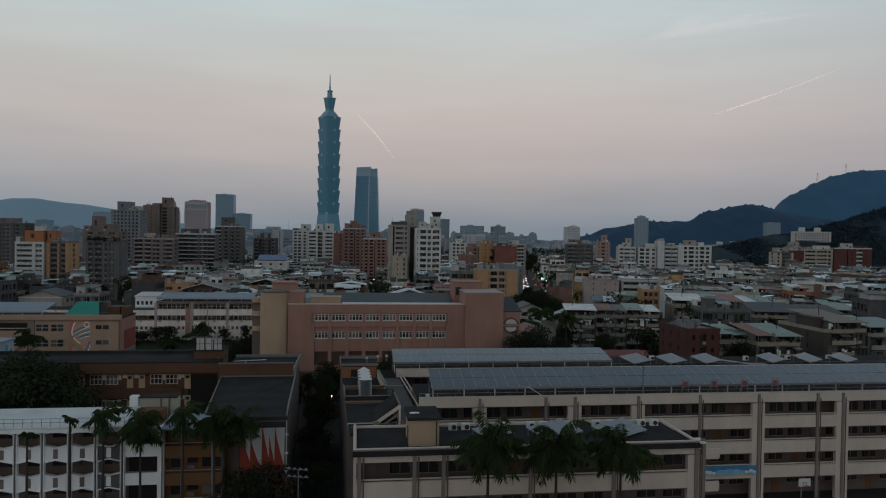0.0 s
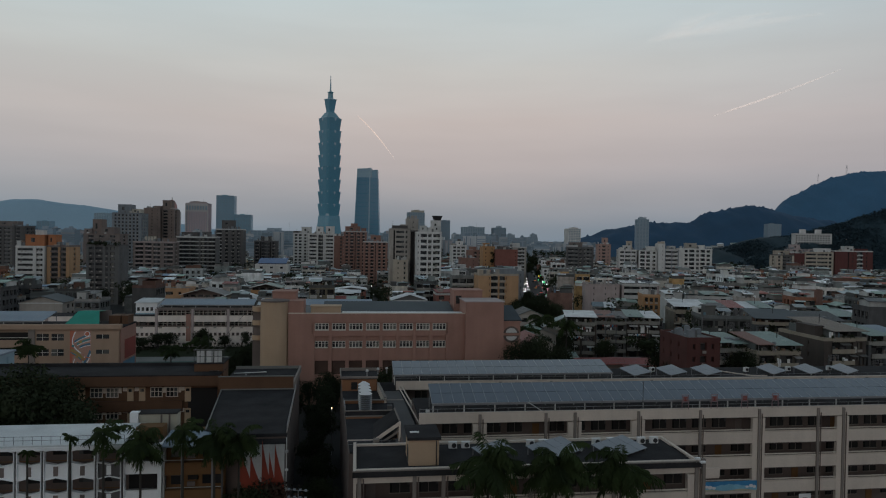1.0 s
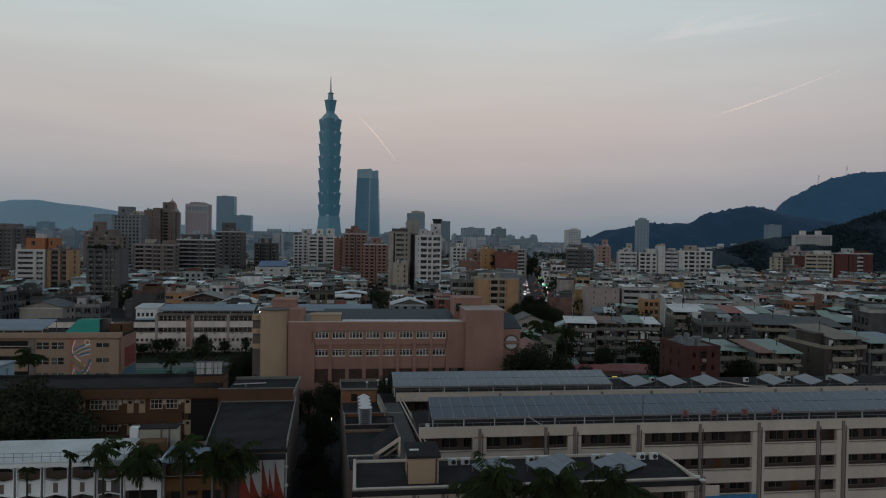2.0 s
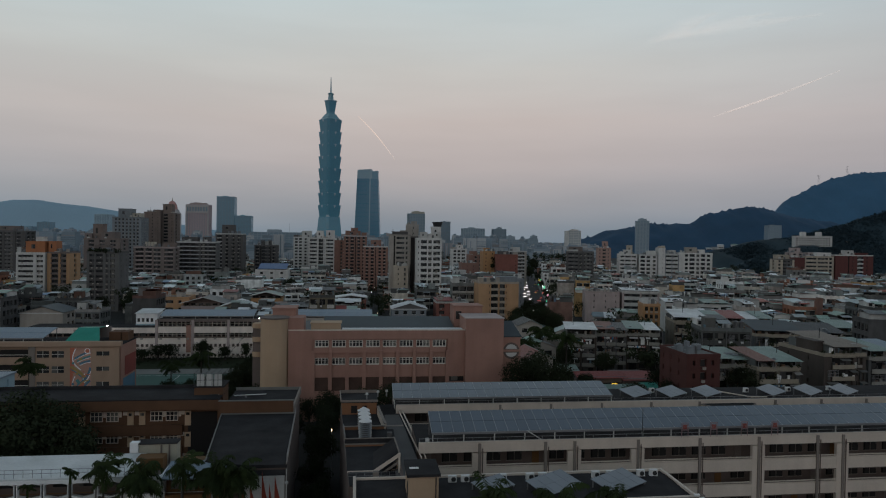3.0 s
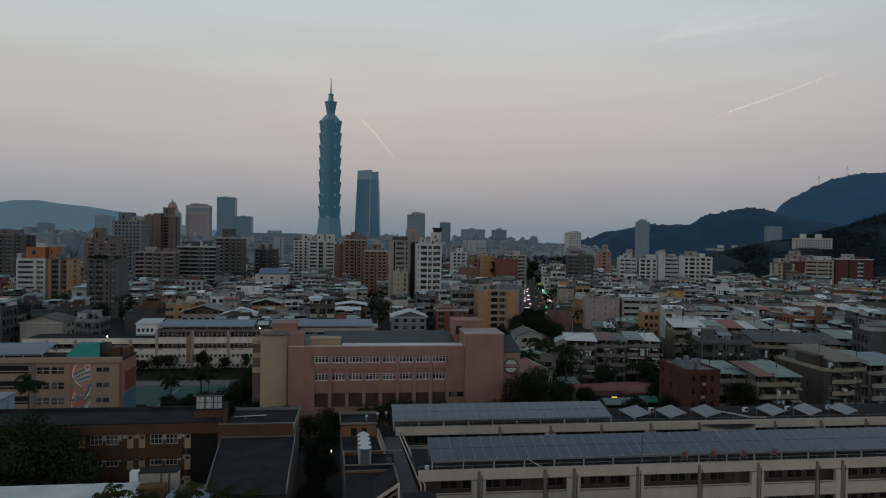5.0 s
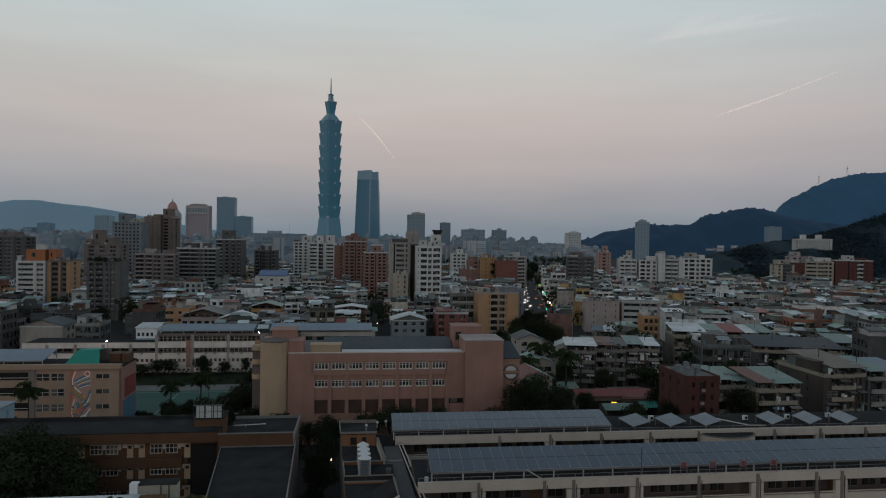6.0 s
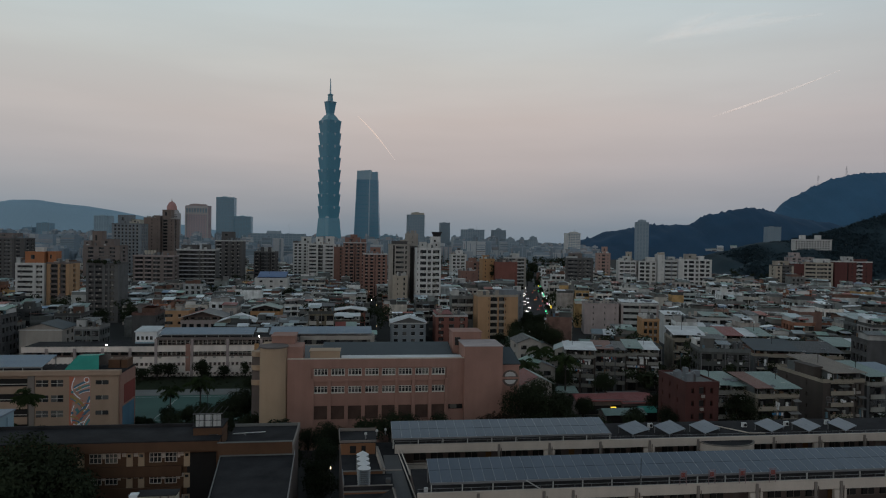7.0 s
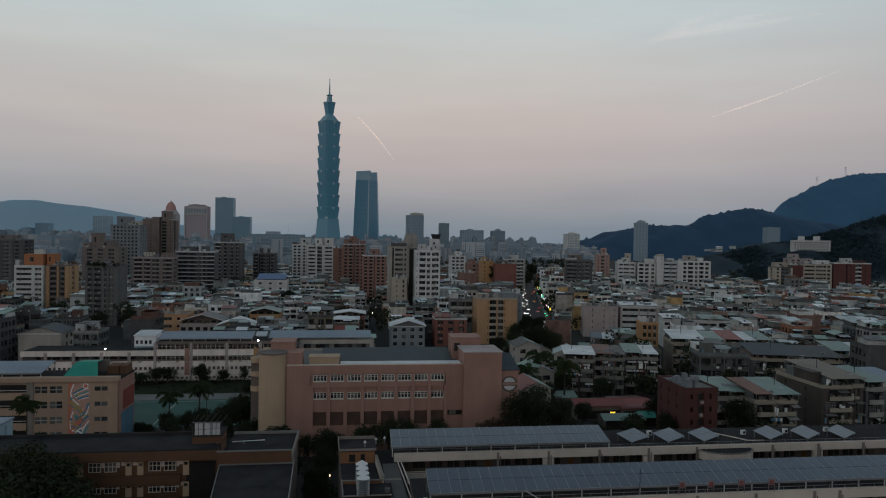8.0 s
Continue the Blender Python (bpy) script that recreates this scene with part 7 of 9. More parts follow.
# ---- long brown building ----
bb = thing("teaching_block", "old brown brick school block with white windows", "school building", at(0, 0))
BBb = 111.5
part("wall", Geo().box(-62, -22.0, BBb, BBb + 7, 0, 15.7), "brown_wall", bb)
part("eave_band", Geo().box(-62, -21.8, BBb - 1.4, BBb, 14.4, 16.0), "brown_wall", bb)
part("roof", Geo().box(-62, -21.8, BBb - 1.4, BBb + 7, 16.0, 16.2), "roof_dark", bb)
part("roof_kerb", Geo().box(-62, -26.6, BBb + 6.7, BBb + 7.1, 16.2, 16.7), "roof_dark", bb)
for s in range(4):
    z = 12.4 - 3.5 * s
    part("gallery_band", Geo().box(-62, -27.8, BBb - 0.5, BBb, z - 2.3, z - 0.6), "brown_wall", bb)
    for k in range(4):
        for c in (-29.5 - 9.2 * k, -31.9 - 9.2 * k):
            w = part("window", Geo().box(c - 0.85, c + 0.85, BBb - 0.12, BBb - 0.02, z + 0.1, z + 1.55), "window_glass", bb)
            fg = Geo().box(c - 0.95, c + 0.95, BBb - 0.2, BBb - 0.1, z, z + 0.1).box(c - 0.95, c + 0.95, BBb - 0.2, BBb - 0.1, z + 1.5, z + 1.62).box(c - 0.9, c + 0.9, BBb - 0.2, BBb - 0.1, z + 0.85, z + 0.95)
            for u in (-0.9, -0.3, 0.3, 0.9):
                fg.box(c + u - 0.05, c + u + 0.05, BBb - 0.2, BBb - 0.1, z + 0.1, z + 1.5)
            part("window_frame", fg, "school_cream", w)
            part("light_panel", Geo().box(c + 1.0, c + 1.4, BBb - 0.12, BBb - 0.03, z + 0.7, z + 1.6), "school_cream", w)
        for c in (-34.1 - 9.2 * k, -35.9 - 9.2 * k) + ((-27.0,) if k == 0 else ()):
            d_ = part("door_panel", Geo().box(c - 0.5, c + 0.45, BBb - 0.16, BBb - 0.02, z - 0.8, z + 1.6), "cream_wall", bb)
            part("door_window", Geo().box(c - 0.3, c + 0.25, BBb - 0.2, BBb - 0.15, z + 0.9, z + 1.35), "window_glass", d_)
            part("light_panel", Geo().box(c - 1.2, c - 0.55, BBb - 0.12, BBb - 0.03, z + 1.0, z + 1.6), "school_cream", d_)
# near-black panel paints the recess's shade on the wall
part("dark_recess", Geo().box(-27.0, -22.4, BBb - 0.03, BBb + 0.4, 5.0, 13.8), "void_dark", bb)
be = thing("teaching_block", "brown school block end with a dark flat roof", "school building", at(0, 0))
BE = 108.5
part("wall", Geo().box(-21.6, -10.2, BE + 0.4, 124, 0, 14.2), "school_shade", be)
part("eave_band", Geo().box(-21.6, -9.9, BE, BE + 0.4, 12.0, 16.1), "brown_wall", be)
part("band_coping", Geo().box(-21.7, -9.8, BE - 0.08, BE + 0.5, 16.1, 16.2), "roof_grey", be)
part("roof", Geo().box(-21.6, -10.2, BE + 0.4, 124, 14.2, 14.4), "roof_dark", be)
part("side_coping", Geo().box(-10.2, -9.9, BE + 0.5, 124, 13.8, 14.9), "school_pier", be)
part("back_coping", Geo().box(-21.6, -10.2, 123.8, 124, 14.4, 14.9), "roof_grey", be)
part("roof_pipe", Geo().rod((-21, 118.5, 14.7), (-15.5, 118.5, 14.9), 0.09).rod((-19, 118.5, 14.9), (-19, 118.5, 14.4), 0.07), "white_metal", be)
rh = thing("roof_house", "brown roof stair house with a white tiled parapet", "roof house", at(0, 0, -1.45))
part("wall", Geo().box(-26.4, -21.8, 112.8, 117.5, 11.0, 18.9), "brown_wall", rh)
part("door", Geo().box(-23.9, -22.4, 112.7, 112.8, 15.2, 17.8), "window_dim", rh)
part("deck", Geo().box(-26.6, -21.6, 112.6, 117.7, 18.9, 19.1), "roof_dark", rh)
cell = Geo().box(0, 1.22, 0, 0.08, 0, 0.92).box(0.3, 0.92, -0.03, 0, 0.25, 0.67).mesh("white_panel", "white_grey")
for i in range(3):
    for j in range(2):
        part("white_panel", cell, "", rh).location = (-26.0 + i * 1.4, 112.75, 19.15 + j * 1.02)
for i in range(6):
    c = -26.4 + i * 0.95
    part("frame_post", Geo().box(c - 0.04, c + 0.04, 112.66, 112.74, 19.1, 21.4), "dark_metal", rh)
    part("frame_rafter", Geo().rod((c, 112.7, 21.3), (c, 117.3, 21.3), 0.04, 4), "dark_metal", rh)
part("frame_rail", Geo().box(-26.5, -21.7, 112.66, 112.74, 21.2, 21.32), "rail_metal", rh)
part("mast", Geo().rod((-24.5, 115, 21.3), (-24.8, 115, 25.5), 0.05, 4).rod((-23.5, 115, 21.3), (-19.5, 120, 26.5), 0.03, 4), "dark_metal", rh)

# ---- cream building with the mural ----
mb = thing("school_block", "cream school block with a colourful tall mural", "school building", at(0, 0))
MB = 159.7
part("core", Geo().box(-105, -54.2, MB + 0.6, MB + 11, 0, 17.0), "mural_block", mb)
part("cornice", Geo().box(-105, -53.6, MB - 0.6, MB + 0.6, 16.9, 18.0), "mural_block", mb)
part("roof", Geo().box(-105, -53.8, MB + 0.6, MB + 11.2, 17.0, 17.3), "roof_dark", mb)
part("front_wall", Geo().box(-72.4, -54.2, MB, MB + 0.6, 0, 16.9), "mural_block", mb)
for k in range(5):
    z = 14.9 - 3.5 * k
    for c in (-57.7,):
        w = part("window", Geo().box(c - 1.4, c + 1.4, MB - 0.03, MB + 0.02, z - 0.2, z + 0.75), "window_glass", mb)
        part("sill", Geo().box(c - 1.5, c + 1.5, MB - 0.14, MB + 0.0, z - 0.34, z - 0.2), "mural_block", w)
        part("glazing_bar", Geo().box(c - 0.05, c + 0.05, MB - 0.07, MB - 0.03, z - 0.2, z + 0.75), "window_frame", w)
    for c in (-70.6, -67.4):
        w = part("window", Geo().box(c - 1.3, c + 1.3, MB - 0.03, MB + 0.02, z - 0.6, z + 0.9), "window_dim", mb)
        part("glazing_bar", Geo().box(c - 1.3, c + 1.3, MB - 0.07, MB - 0.03, z + 0.1, z + 0.2).box(c - 0.05, c + 0.05, MB - 0.07, MB - 0.03, z - 0.6, z + 0.9), "window_frame", w)
    # near-black strip takes the place of the gallery's shade
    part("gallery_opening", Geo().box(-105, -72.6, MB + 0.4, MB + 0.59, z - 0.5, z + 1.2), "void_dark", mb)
    part("gallery_parapet", Geo().box(-105, -72.4, MB, MB + 0.3, z - 2.1, z - 0.5), "mural_block", mb)
    part("hand_rail", Geo().box(-105, -72.4, MB, MB + 0.1, z + 0.0, z + 0.12), "window_frame", mb)
part("corner_column", Geo().box(-73.6, -72.2, MB - 0.3, MB + 0.6, 0, 16.9), "school_pier", mb)
part("side_wall", Geo().box(-54.2, -53.9, MB + 0.6, MB + 11, 0, 17.0), "pink_wall", mb)
part("side_panel", Geo().box(-53.9, -53.84, MB + 2, MB + 10, 2, 9), "mural_blue", mb)
part("side_panel", Geo().box(-53.9, -53.83, MB + 3, MB + 10.5, 9.5, 14), "mural_red", mb)
mu = thing("mural", "tall painted mural of swirling red and blue bands", "mural", at(0, 0))
part("ground_panel", Geo().box(-64.8, -60.2, MB - 0.05, MB - 0.01, 2.5, 16.6), "mural_ground", mu)


def stroke(pts, wide, mat, layer):
    """A painted band along a line in the mural's plane: across from its edge, and down from its top."""
    y = MB - 0.06 - 0.004 * layer
    rings = []
    for i, (u, v) in enumerate(pts):
        p, q = pts[max(i - 1, 0)], pts[min(i + 1, len(pts) - 1)]
        du, dv = q[0] - p[0], q[1] - p[1]
        k = wide / 2 / math.hypot(du, dv)
        a, b = (u - dv * k, v + du * k), (u + dv * k, v - du * k)
        lim = lambda c: (min(max(-64.8 + c[0], -64.78), -60.22), min(max(16.6 - c[1], 2.52), 16.58))
        (xa, za), (xb, zb_) = lim(a), lim(b)
        rings.append([(xa, y, za), (xa, y + 0.003, za), (xb, y + 0.003, zb_), (xb, y, zb_)])
    part("painted_band", Geo().loft(rings), mat, mu)


def sweep(u0, v0, u1, v1, bow, n=9):
    return [(u0 + (u1 - u0) * f + bow * math.sin(math.pi * f) * (v1 - v0) / math.hypot(u1 - u0, v1 - v0), v0 + (v1 - v0) * f - bow * math.sin(math.pi * f) * (u1 - u0) / math.hypot(u1 - u0, v1 - v0)) for f in [i / n for i in range(n + 1)]]


def disc(u, v, r, mat, layer):
    y = MB - 0.06 - 0.004 * layer
    part("painted_disc", Geo().loft([[(-64.8 + u + r * math.cos(i * math.pi / 9), yy, 16.6 - v + r * math.sin(i * math.pi / 9)) for i in range(18)] for yy in (y, y + 0.003)]), mat, mu)


stroke(sweep(0.5, 0.0, 0.5, 6.0, -0.3), 1.2, "mural_salmon", 0)
stroke(sweep(1.2, 0.3, 2.4, 5.2, -1.2), 0.24, "hall_white", 1)
for k in range(3):
    stroke(sweep(1.0 + 0.55 * k, 2.6 + 0.62 * k, 4.4, 0.9 + 1.1 * k, 0.15), 0.42, ("mural_blue", "mural_teal", "mural_blue")[k], 2)
    stroke(sweep(1.0 + 0.55 * k, 2.9 + 0.62 * k, 4.5, 1.25 + 1.1 * k, 0.15), 0.12, "hall_white", 3)
disc(3.75, 0.8, 0.62, "hall_white", 4)
disc(3.75, 0.8, 0.46, "mural_salmon", 5)
disc(2.3, 2.7, 0.34, "mural_yellow", 5)
stroke(sweep(0.2, 4.4, 3.6, 7.6, 0.4), 0.5, "mural_yellow", 6)
stroke(sweep(0.2, 5.0, 3.4, 8.2, 0.4), 0.26, "mural_teal", 7)
stroke(sweep(4.5, 4.6, 1.6, 8.8, 0.5), 0.5, "mural_blue", 8)
stroke(sweep(4.5, 5.4, 2.2, 8.8, 0.5), 0.18, "hall_white", 9)
stroke(sweep(0.3, 6.0, 0.9, 12.8, -0.7), 0.9, "mural_salmon", 6)
stroke(sweep(1.1, 6.6, 1.4, 12.6, -0.8), 0.16, "hall_white", 7)
stroke(sweep(1.5, 7.4, 1.9, 9.6, 0.35), 0.7, "mural_teal", 8)
stroke(sweep(3.2, 8.2, 0.8, 12.4, -0.7), 0.8, "mural_salmon", 10)
stroke(sweep(4.4, 7.6, 2.0, 12.6, -0.7), 0.5, "mural_blue", 10)
stroke(sweep(4.5, 8.8, 2.8, 13.4, -0.5), 0.2, "hall_white", 11)
stroke(sweep(4.5, 9.8, 3.3, 13.8, -0.4), 0.5, "mural_teal", 11)
for k in range(4):
    stroke(sweep(0.3 + 0.3 * k, 9.2 + 0.9 * k, 2.6 + 0.4 * k, 10.6 + 0.8 * k, 0.4), 0.3, ("mural_yellow", "mural_blue", "hall_white", "mural_teal")[k], 13)
    stroke(sweep(4.4 - 0.3 * k, 6.2 + 1.4 * k, 2.4 - 0.2 * k, 7.0 + 1.5 * k, -0.3), 0.22, ("mural_salmon", "mural_yellow", "mural_salmon", "hall_white")[k], 14)
    disc(0.7 + 0.9 * (k % 2), 3.6 + 2.4 * k, 0.3, ("mural_teal", "mural_yellow", "mural_blue", "mural_yellow")[k], 15)
for k in range(5):
    disc(2.9 + 0.3 * (k % 3), 5.6 + 0.55 * k, 0.13, ("mural_salmon", "hall_white")[k % 2], 12)
mc = thing("solar_canopy", "pale sheet canopy over the flat roof", "canopy", at(0, 0))
canopy(mc, -105, -71.5, MB + 2, 18.5, MB + 9.5, 20.0, 17.3, 2.4, "sheet_blue")
gh = thing("roof_shelter", "green sheeted rooftop shelter with a sloped front", "shelter", at(0, 0))
part("sheet", Geo().slab((-66.4, MB + 1.2, 17.9), (-58.9, MB + 1.2, 17.9), (-60.3, MB + 5.0, 20.5), (-65.0, MB + 5.0, 20.5), 0.1).slab((-65.0, MB + 5.0, 20.5), (-60.3, MB + 5.0, 20.5), (-60.3, MB + 9, 20.2), (-65.0, MB + 9, 20.2), 0.1), "sheet_teal", gh)
part("back_wall", Geo().box(-66, -59, MB + 8.8, MB + 9.1, 17.6, 20.2), "brown_grey", gh)
for c, w_ in ((-57.2, 2.6), (-54.9, 1.4)):
    part("roof_room", Geo().box(c - w_ / 2, c + w_ / 2, MB + 6, MB + 10, 17.3, 19.3), "brown_wall", gh)

# ---- pale long block across the court ----
lb = thing("school_block", "long pale pink school block across the sports court", "school building", at(0, 0, -1.0))
LB = 238.0
# shade behind the parapets is put into the cores' colour
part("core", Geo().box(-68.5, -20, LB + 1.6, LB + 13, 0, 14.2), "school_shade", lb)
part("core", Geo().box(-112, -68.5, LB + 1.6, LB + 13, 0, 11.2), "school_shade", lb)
for a0, a1, rows in ((-68.5, -20, ((13.65, 14.6, "brown_grey"), (9.7, 11.87, "court_pale"), (5.9, 7.9, "court_pale"), (2.4, 4.76, "court_pale"), (0, 1.6, "court_pale"))),
                     (-112, -68.6, ((9.7, 11.5, "court_pale"), (5.9, 7.9, "court_pale"), (2.4, 4.76, "court_pale"), (0, 1.6, "court_pale")))):
    for z0, z1, mt in rows:
        part("parapet", Geo().box(a0, a1, LB, LB + 0.3, z0, z1), mt, lb)
        part("coping", Geo().box(a0, a1, LB - 0.08, LB + 0.34, z1, z1 + 0.1), "brown_grey" if mt == "brown_grey" else "school_cream", lb)
    n = int((a1 - a0) / 1.5)
    for k in range(n):
        c = a0 + (k + 0.5) * (a1 - a0) / n
        for z0, z1 in ((4.76, 5.9), (1.6, 2.4)):
            part("window_post", Geo().box(c - 0.32, c + 0.32, LB + 0.05, LB + 0.28, z0, z1), "court_pale", lb)
    for k in range(n // 2):
        c = a0 + (k + 0.5) * 2 * (a1 - a0) / n
        for z0 in (12.0, 8.4)[0 if a0 > -80 else 1:]:
            part("window", Geo().box(c - 1.2, c + 1.2, LB + 1.5, LB + 1.58, z0, z0 + 1.4), "window_glass", lb)
        if k % 3 != 1:
            part("wall_cooler", Geo().box(c - 0.5, c + 0.35, LB - 0.5, LB - 0.1, 7.5, 8.1), "beige_grey", lb)
for c in (-104, -95, -86, -77, -68.5, -56.5, -44.5, -33, -21):
    part("pier", Geo().box(c - 0.45, c + 0.45, LB - 0.25, LB + 0.4, 0, 14.2 if c > -69 else 11.0), "pink_grey", lb)
for z in (12.0, 8.2):
    bars = Geo()
    for i in range(32):
        bars.box(-68.2 + 1.5 * i, -68.05 + 1.5 * i, LB + 1.35, LB + 1.5, z, z + 1.6)
    bars.box(-68.4, -20.1, LB + 1.36, LB + 1.49, z + 0.75, z + 0.85)
    tagged(part("glazing_bar", bars, "window_frame", lb), kind="stuff")
for c, mt in ((-57.8, "pink_wall"), (-34.5, "tan")):
    part("banner", Geo().box(c - 0.8, c + 0.8, LB - 0.32, LB - 0.26, 3, 12.5), mt, lb, "tall faded vertical banner")
part("roof", Geo().box(-68.5, -20, LB + 0.3, LB + 13, 14.2, 14.4), "roof_dark", lb)
part("roof", Geo().box(-112, -68.5, LB + 0.3, LB + 13, 11.2, 11.4), "roof_dark", lb)
lc = thing("solar_canopy", "pale sheet canopy along the school roof", "canopy", at(0, 0, -1.0))
canopy(lc, -68, -36, LB + 1.5, 15.5, LB + 9, 17.0, 14.4, 3.2, "sheet_blue")
canopy(lc, -31, 6, LB + 6, 15.0, LB + 14, 16.6, 14.4, 3.4, "sheet_blue")
lw = thing("school_wing", "school wing behind the pink hall with a sheet roof", "school building", at(0, 0, -1.0))
part("wall", Geo().box(-20, 7, LB + 6, LB + 14, 0, 14.2), "beige_grey", lw)
for s in range(3):
    part("storey_glazing", Geo().box(-18.5, 5.5, LB + 5.94, LB + 6, 11.2 - 3.4 * s, 12.7 - 3.4 * s), "window_glass", lw)
bh = thing("small_house", "small pale blue and white rooftop house", "house", at(-74.2, 246))
part("wall", Geo().shell(7.3, 8, 14.6, [(-3.2 + 1.5 * i, -2.3 + 1.5 * i) for i in range(4)], [(8.4, 9.6), (11.6, 12.9)], [(2, 4)], 0.2), "hall_white", bh)
part("glazing", Geo().box(-3.5, 3.5, 0.14, 7.0, 1.0, 14.0), "window_glass", bh)
part("band", Geo().box(-3.75, 3.75, -0.12, 0.0, 10.1, 10.9), "glass_pale", bh)
part("roof", Geo().slab((-4.0, -0.4, 14.7), (4.0, -0.4, 14.7), (4.0, 8.4, 15.6), (-4.0, 8.4, 15.6), 0.2), "sheet_pale", bh)

cb = thing("school_block", "pale blue white building end beyond the trees", "building", at(-68.2, 115.6))
part("wall", Geo().shell(16, 10, 17.6, [(-7 + 3.6 * i, -5 + 3.6 * i) for i in range(4)], [(1.2 + 3.5 * s, 3.0 + 3.5 * s) for s in range(5)], [(2, 4), (6, 8)], 0.3), "glass_pale", cb)
part("roof", Geo().box(-8.2, 8.2, -0.2, 10.2, 17.6, 17.9), "sheet_blue", cb)

# ---- sports court ----
solid("sports_court", Geo().box(-80, -26, 180, 210, 0.0, 0.06), "court_green", "worn green sports court surface", "court", SCHOOL, kind="structure")
for gx in (Geo().box(-78, -28, 182, 182.12, 0.06, 0.075), Geo().box(-78, -28, 208, 208.12, 0.06, 0.075), Geo().box(-53.06, -52.94, 182, 208, 0.06, 0.075), Geo().box(-78, -77.88, 182, 208, 0.06, 0.075), Geo().box(-28.12, -28, 182, 208, 0.06, 0.075)):
    solid("court_line", gx, "court_line", "white painted court line", "line", SCHOOL, kind="structure")
solid("court_pavement", Geo().box(-84, -24, 210, 218, 0, 0.10), "roof_grey", "grey paved strip by the court", "pavement", SCHOOL, kind="structure")
solid("lawn", Geo().box(-84, -24, 218, 236.5, 0, 0.14), "leaves", "dark lawn between the court and the school block", "lawn", SCHOOL, kind="structure")
rnd = random.Random(77)
hedge = thing("hedge", "low dark hedge along the school block", "hedge", at(0, 0), kind="stuff")
part("foliage", leaf_clump(rnd, [(-82 + 0.9 * k, 235.2 + rnd.uniform(-0.5, 0.5), rnd.uniform(0.3, 0.8), rnd.uniform(0.5, 0.8)) for k in range(58)] + [(rnd.uniform(-82, -26), rnd.uniform(219, 234), 0.3, rnd.uniform(0.3, 0.7)) for k in range(60)], 40, 0.2), "leaves", hedge)



def lamp_pole(a, b, z, lit_, label, r=0.2):
    t = thing("flood_light", label, "lamp", at(a, b, 0), "court lamps")
    part("pole", Geo().cyl(0, 0, 0, z, 0.11, 0.07, 8), "rail_metal", t)
    part("arm", Geo().rod((0, 0, z), (0.0, -0.6, z + 0.1), 0.05), "rail_metal", t)
    part("lamp_head", Geo().box(-r, r, -0.9, -0.55, z - 0.05, z + 0.25), lit_, t, "glowing white lamp head")
    return t


lamp_pole(-33.5, 236.5, 14.2, "lamp_white", "lit floodlight on a pole beside the court")
lamp_pole(-84.0, 236.5, 11.5, "lamp_white", "lit floodlight on a pole beside the court")
lamp_pole(-62.3, 155.0, 4.6, "lamp_white", "lit lamp on a low pole by the wall", 0.14)
lamp_pole(-4.0, 118.0, 8.5, "lamp_warm", "lit lamp on a pole in the lane", 0.05)
yd = thing("flood_light", "unlit twin floodlights on a slim pole", "lamp", at(-5.4, 66.0))
part("pole", Geo().cyl(0, 0, 0, 13.6, 0.06, 0.04, 8), "rail_metal", yd)
for sx in (-0.9, -0.35, 0.2, 0.75):
    for sz in (0, 1):
        part("lamp_head", Geo().box(sx - 0.12, sx + 0.12, -0.2, 0.0, 12.85 + 0.75 * sz - 0.1 * sx, 13.02 + 0.75 * sz - 0.1 * sx), "grey_cool", yd)
part("cross_arm", Geo().rod((-1.1, 0, 12.95), (1.0, 0, 12.75), 0.03, 4), "rail_metal", yd)
part("cross_arm", Geo().rod((-1.1, 0, 13.7), (1.0, 0, 13.5), 0.03, 4), "rail_metal", yd)

# ---- planting round the school ----
for a, c, k, s in ((12.7, 61.0, 0, 1.04), (19.4, 61.0, 0, 1.02), (25.9, 61.0, 0, 0.99), (-36.9, 80.0, 3, 0.88), (-24.6, 80.0, 0, 0.865), (-19.9, 80.0, 1, 0.99),
                   (-16.3, 80.0, 0, 0.875), (-69.6, 151, 0, 0.86), (-40, 178, 2, 1.3), (-47, 176, 2, 1.1), (52, 196, 2, 1.35), (59.9, 208, 2, 1.55), (63, 191, 2, 1.6)):
    palm(k, a, c, s, (a * 37) % 360)
for k, (a, b, s) in zip(range(4), ((-13.5, 80, 0.86), (-28.7, 80, 0.99), (-73.5, 150, 0.9), (-32.3, 80, 0.985))):
    x, y = plan(a, b)
    PALMS[k].matrix_basis = spot(x, y) @ Matrix.Diagonal((s, s, s, 1))


def grove(*spots):
    for a, b, k, s in spots:
        tree(k, a, b, s)


for a, b, k, wide, tall in ((-75, 233, 3, 0.80, 0.33), (-71, 232, 3, 0.75, 0.32), (-66.5, 233, 3, 0.78, 0.42), (-63, 233, 3, 0.72, 0.44), (-44.5, 233, 3, 0.74, 0.36), (-37.5, 233, 3, 0.5, 0.46), (-50.5, 232, 3, 0.6, 0.27)):
    tree(k, a, b).scale = (wide, wide, tall)
grove((-30, 226, 3, 0.75),
      (-31, 205, 0, 0.8), (-27, 172, 1, 0.85), (-33, 174, 0, 0.8), (-41, 170, 2, 0.9), (-50, 169, 2, 0.55), (-23, 165, 2, 1.0))
grove((-30, 160, 0, 0.8), (-36, 155, 0, 0.85), (-44, 152, 1, 0.7), (-16, 149, 2, 1.15), (-10, 148, 0, 0.75), (-4, 147, 0, 0.8),
      (3, 147, 0, 1.0), (8, 147, 1, 1.0), (12.5, 147, 1, 0.95), (19.5, 147, 1, 0.95), (31, 148, 4, 1.35), (35.5, 148, 4, 1.45))
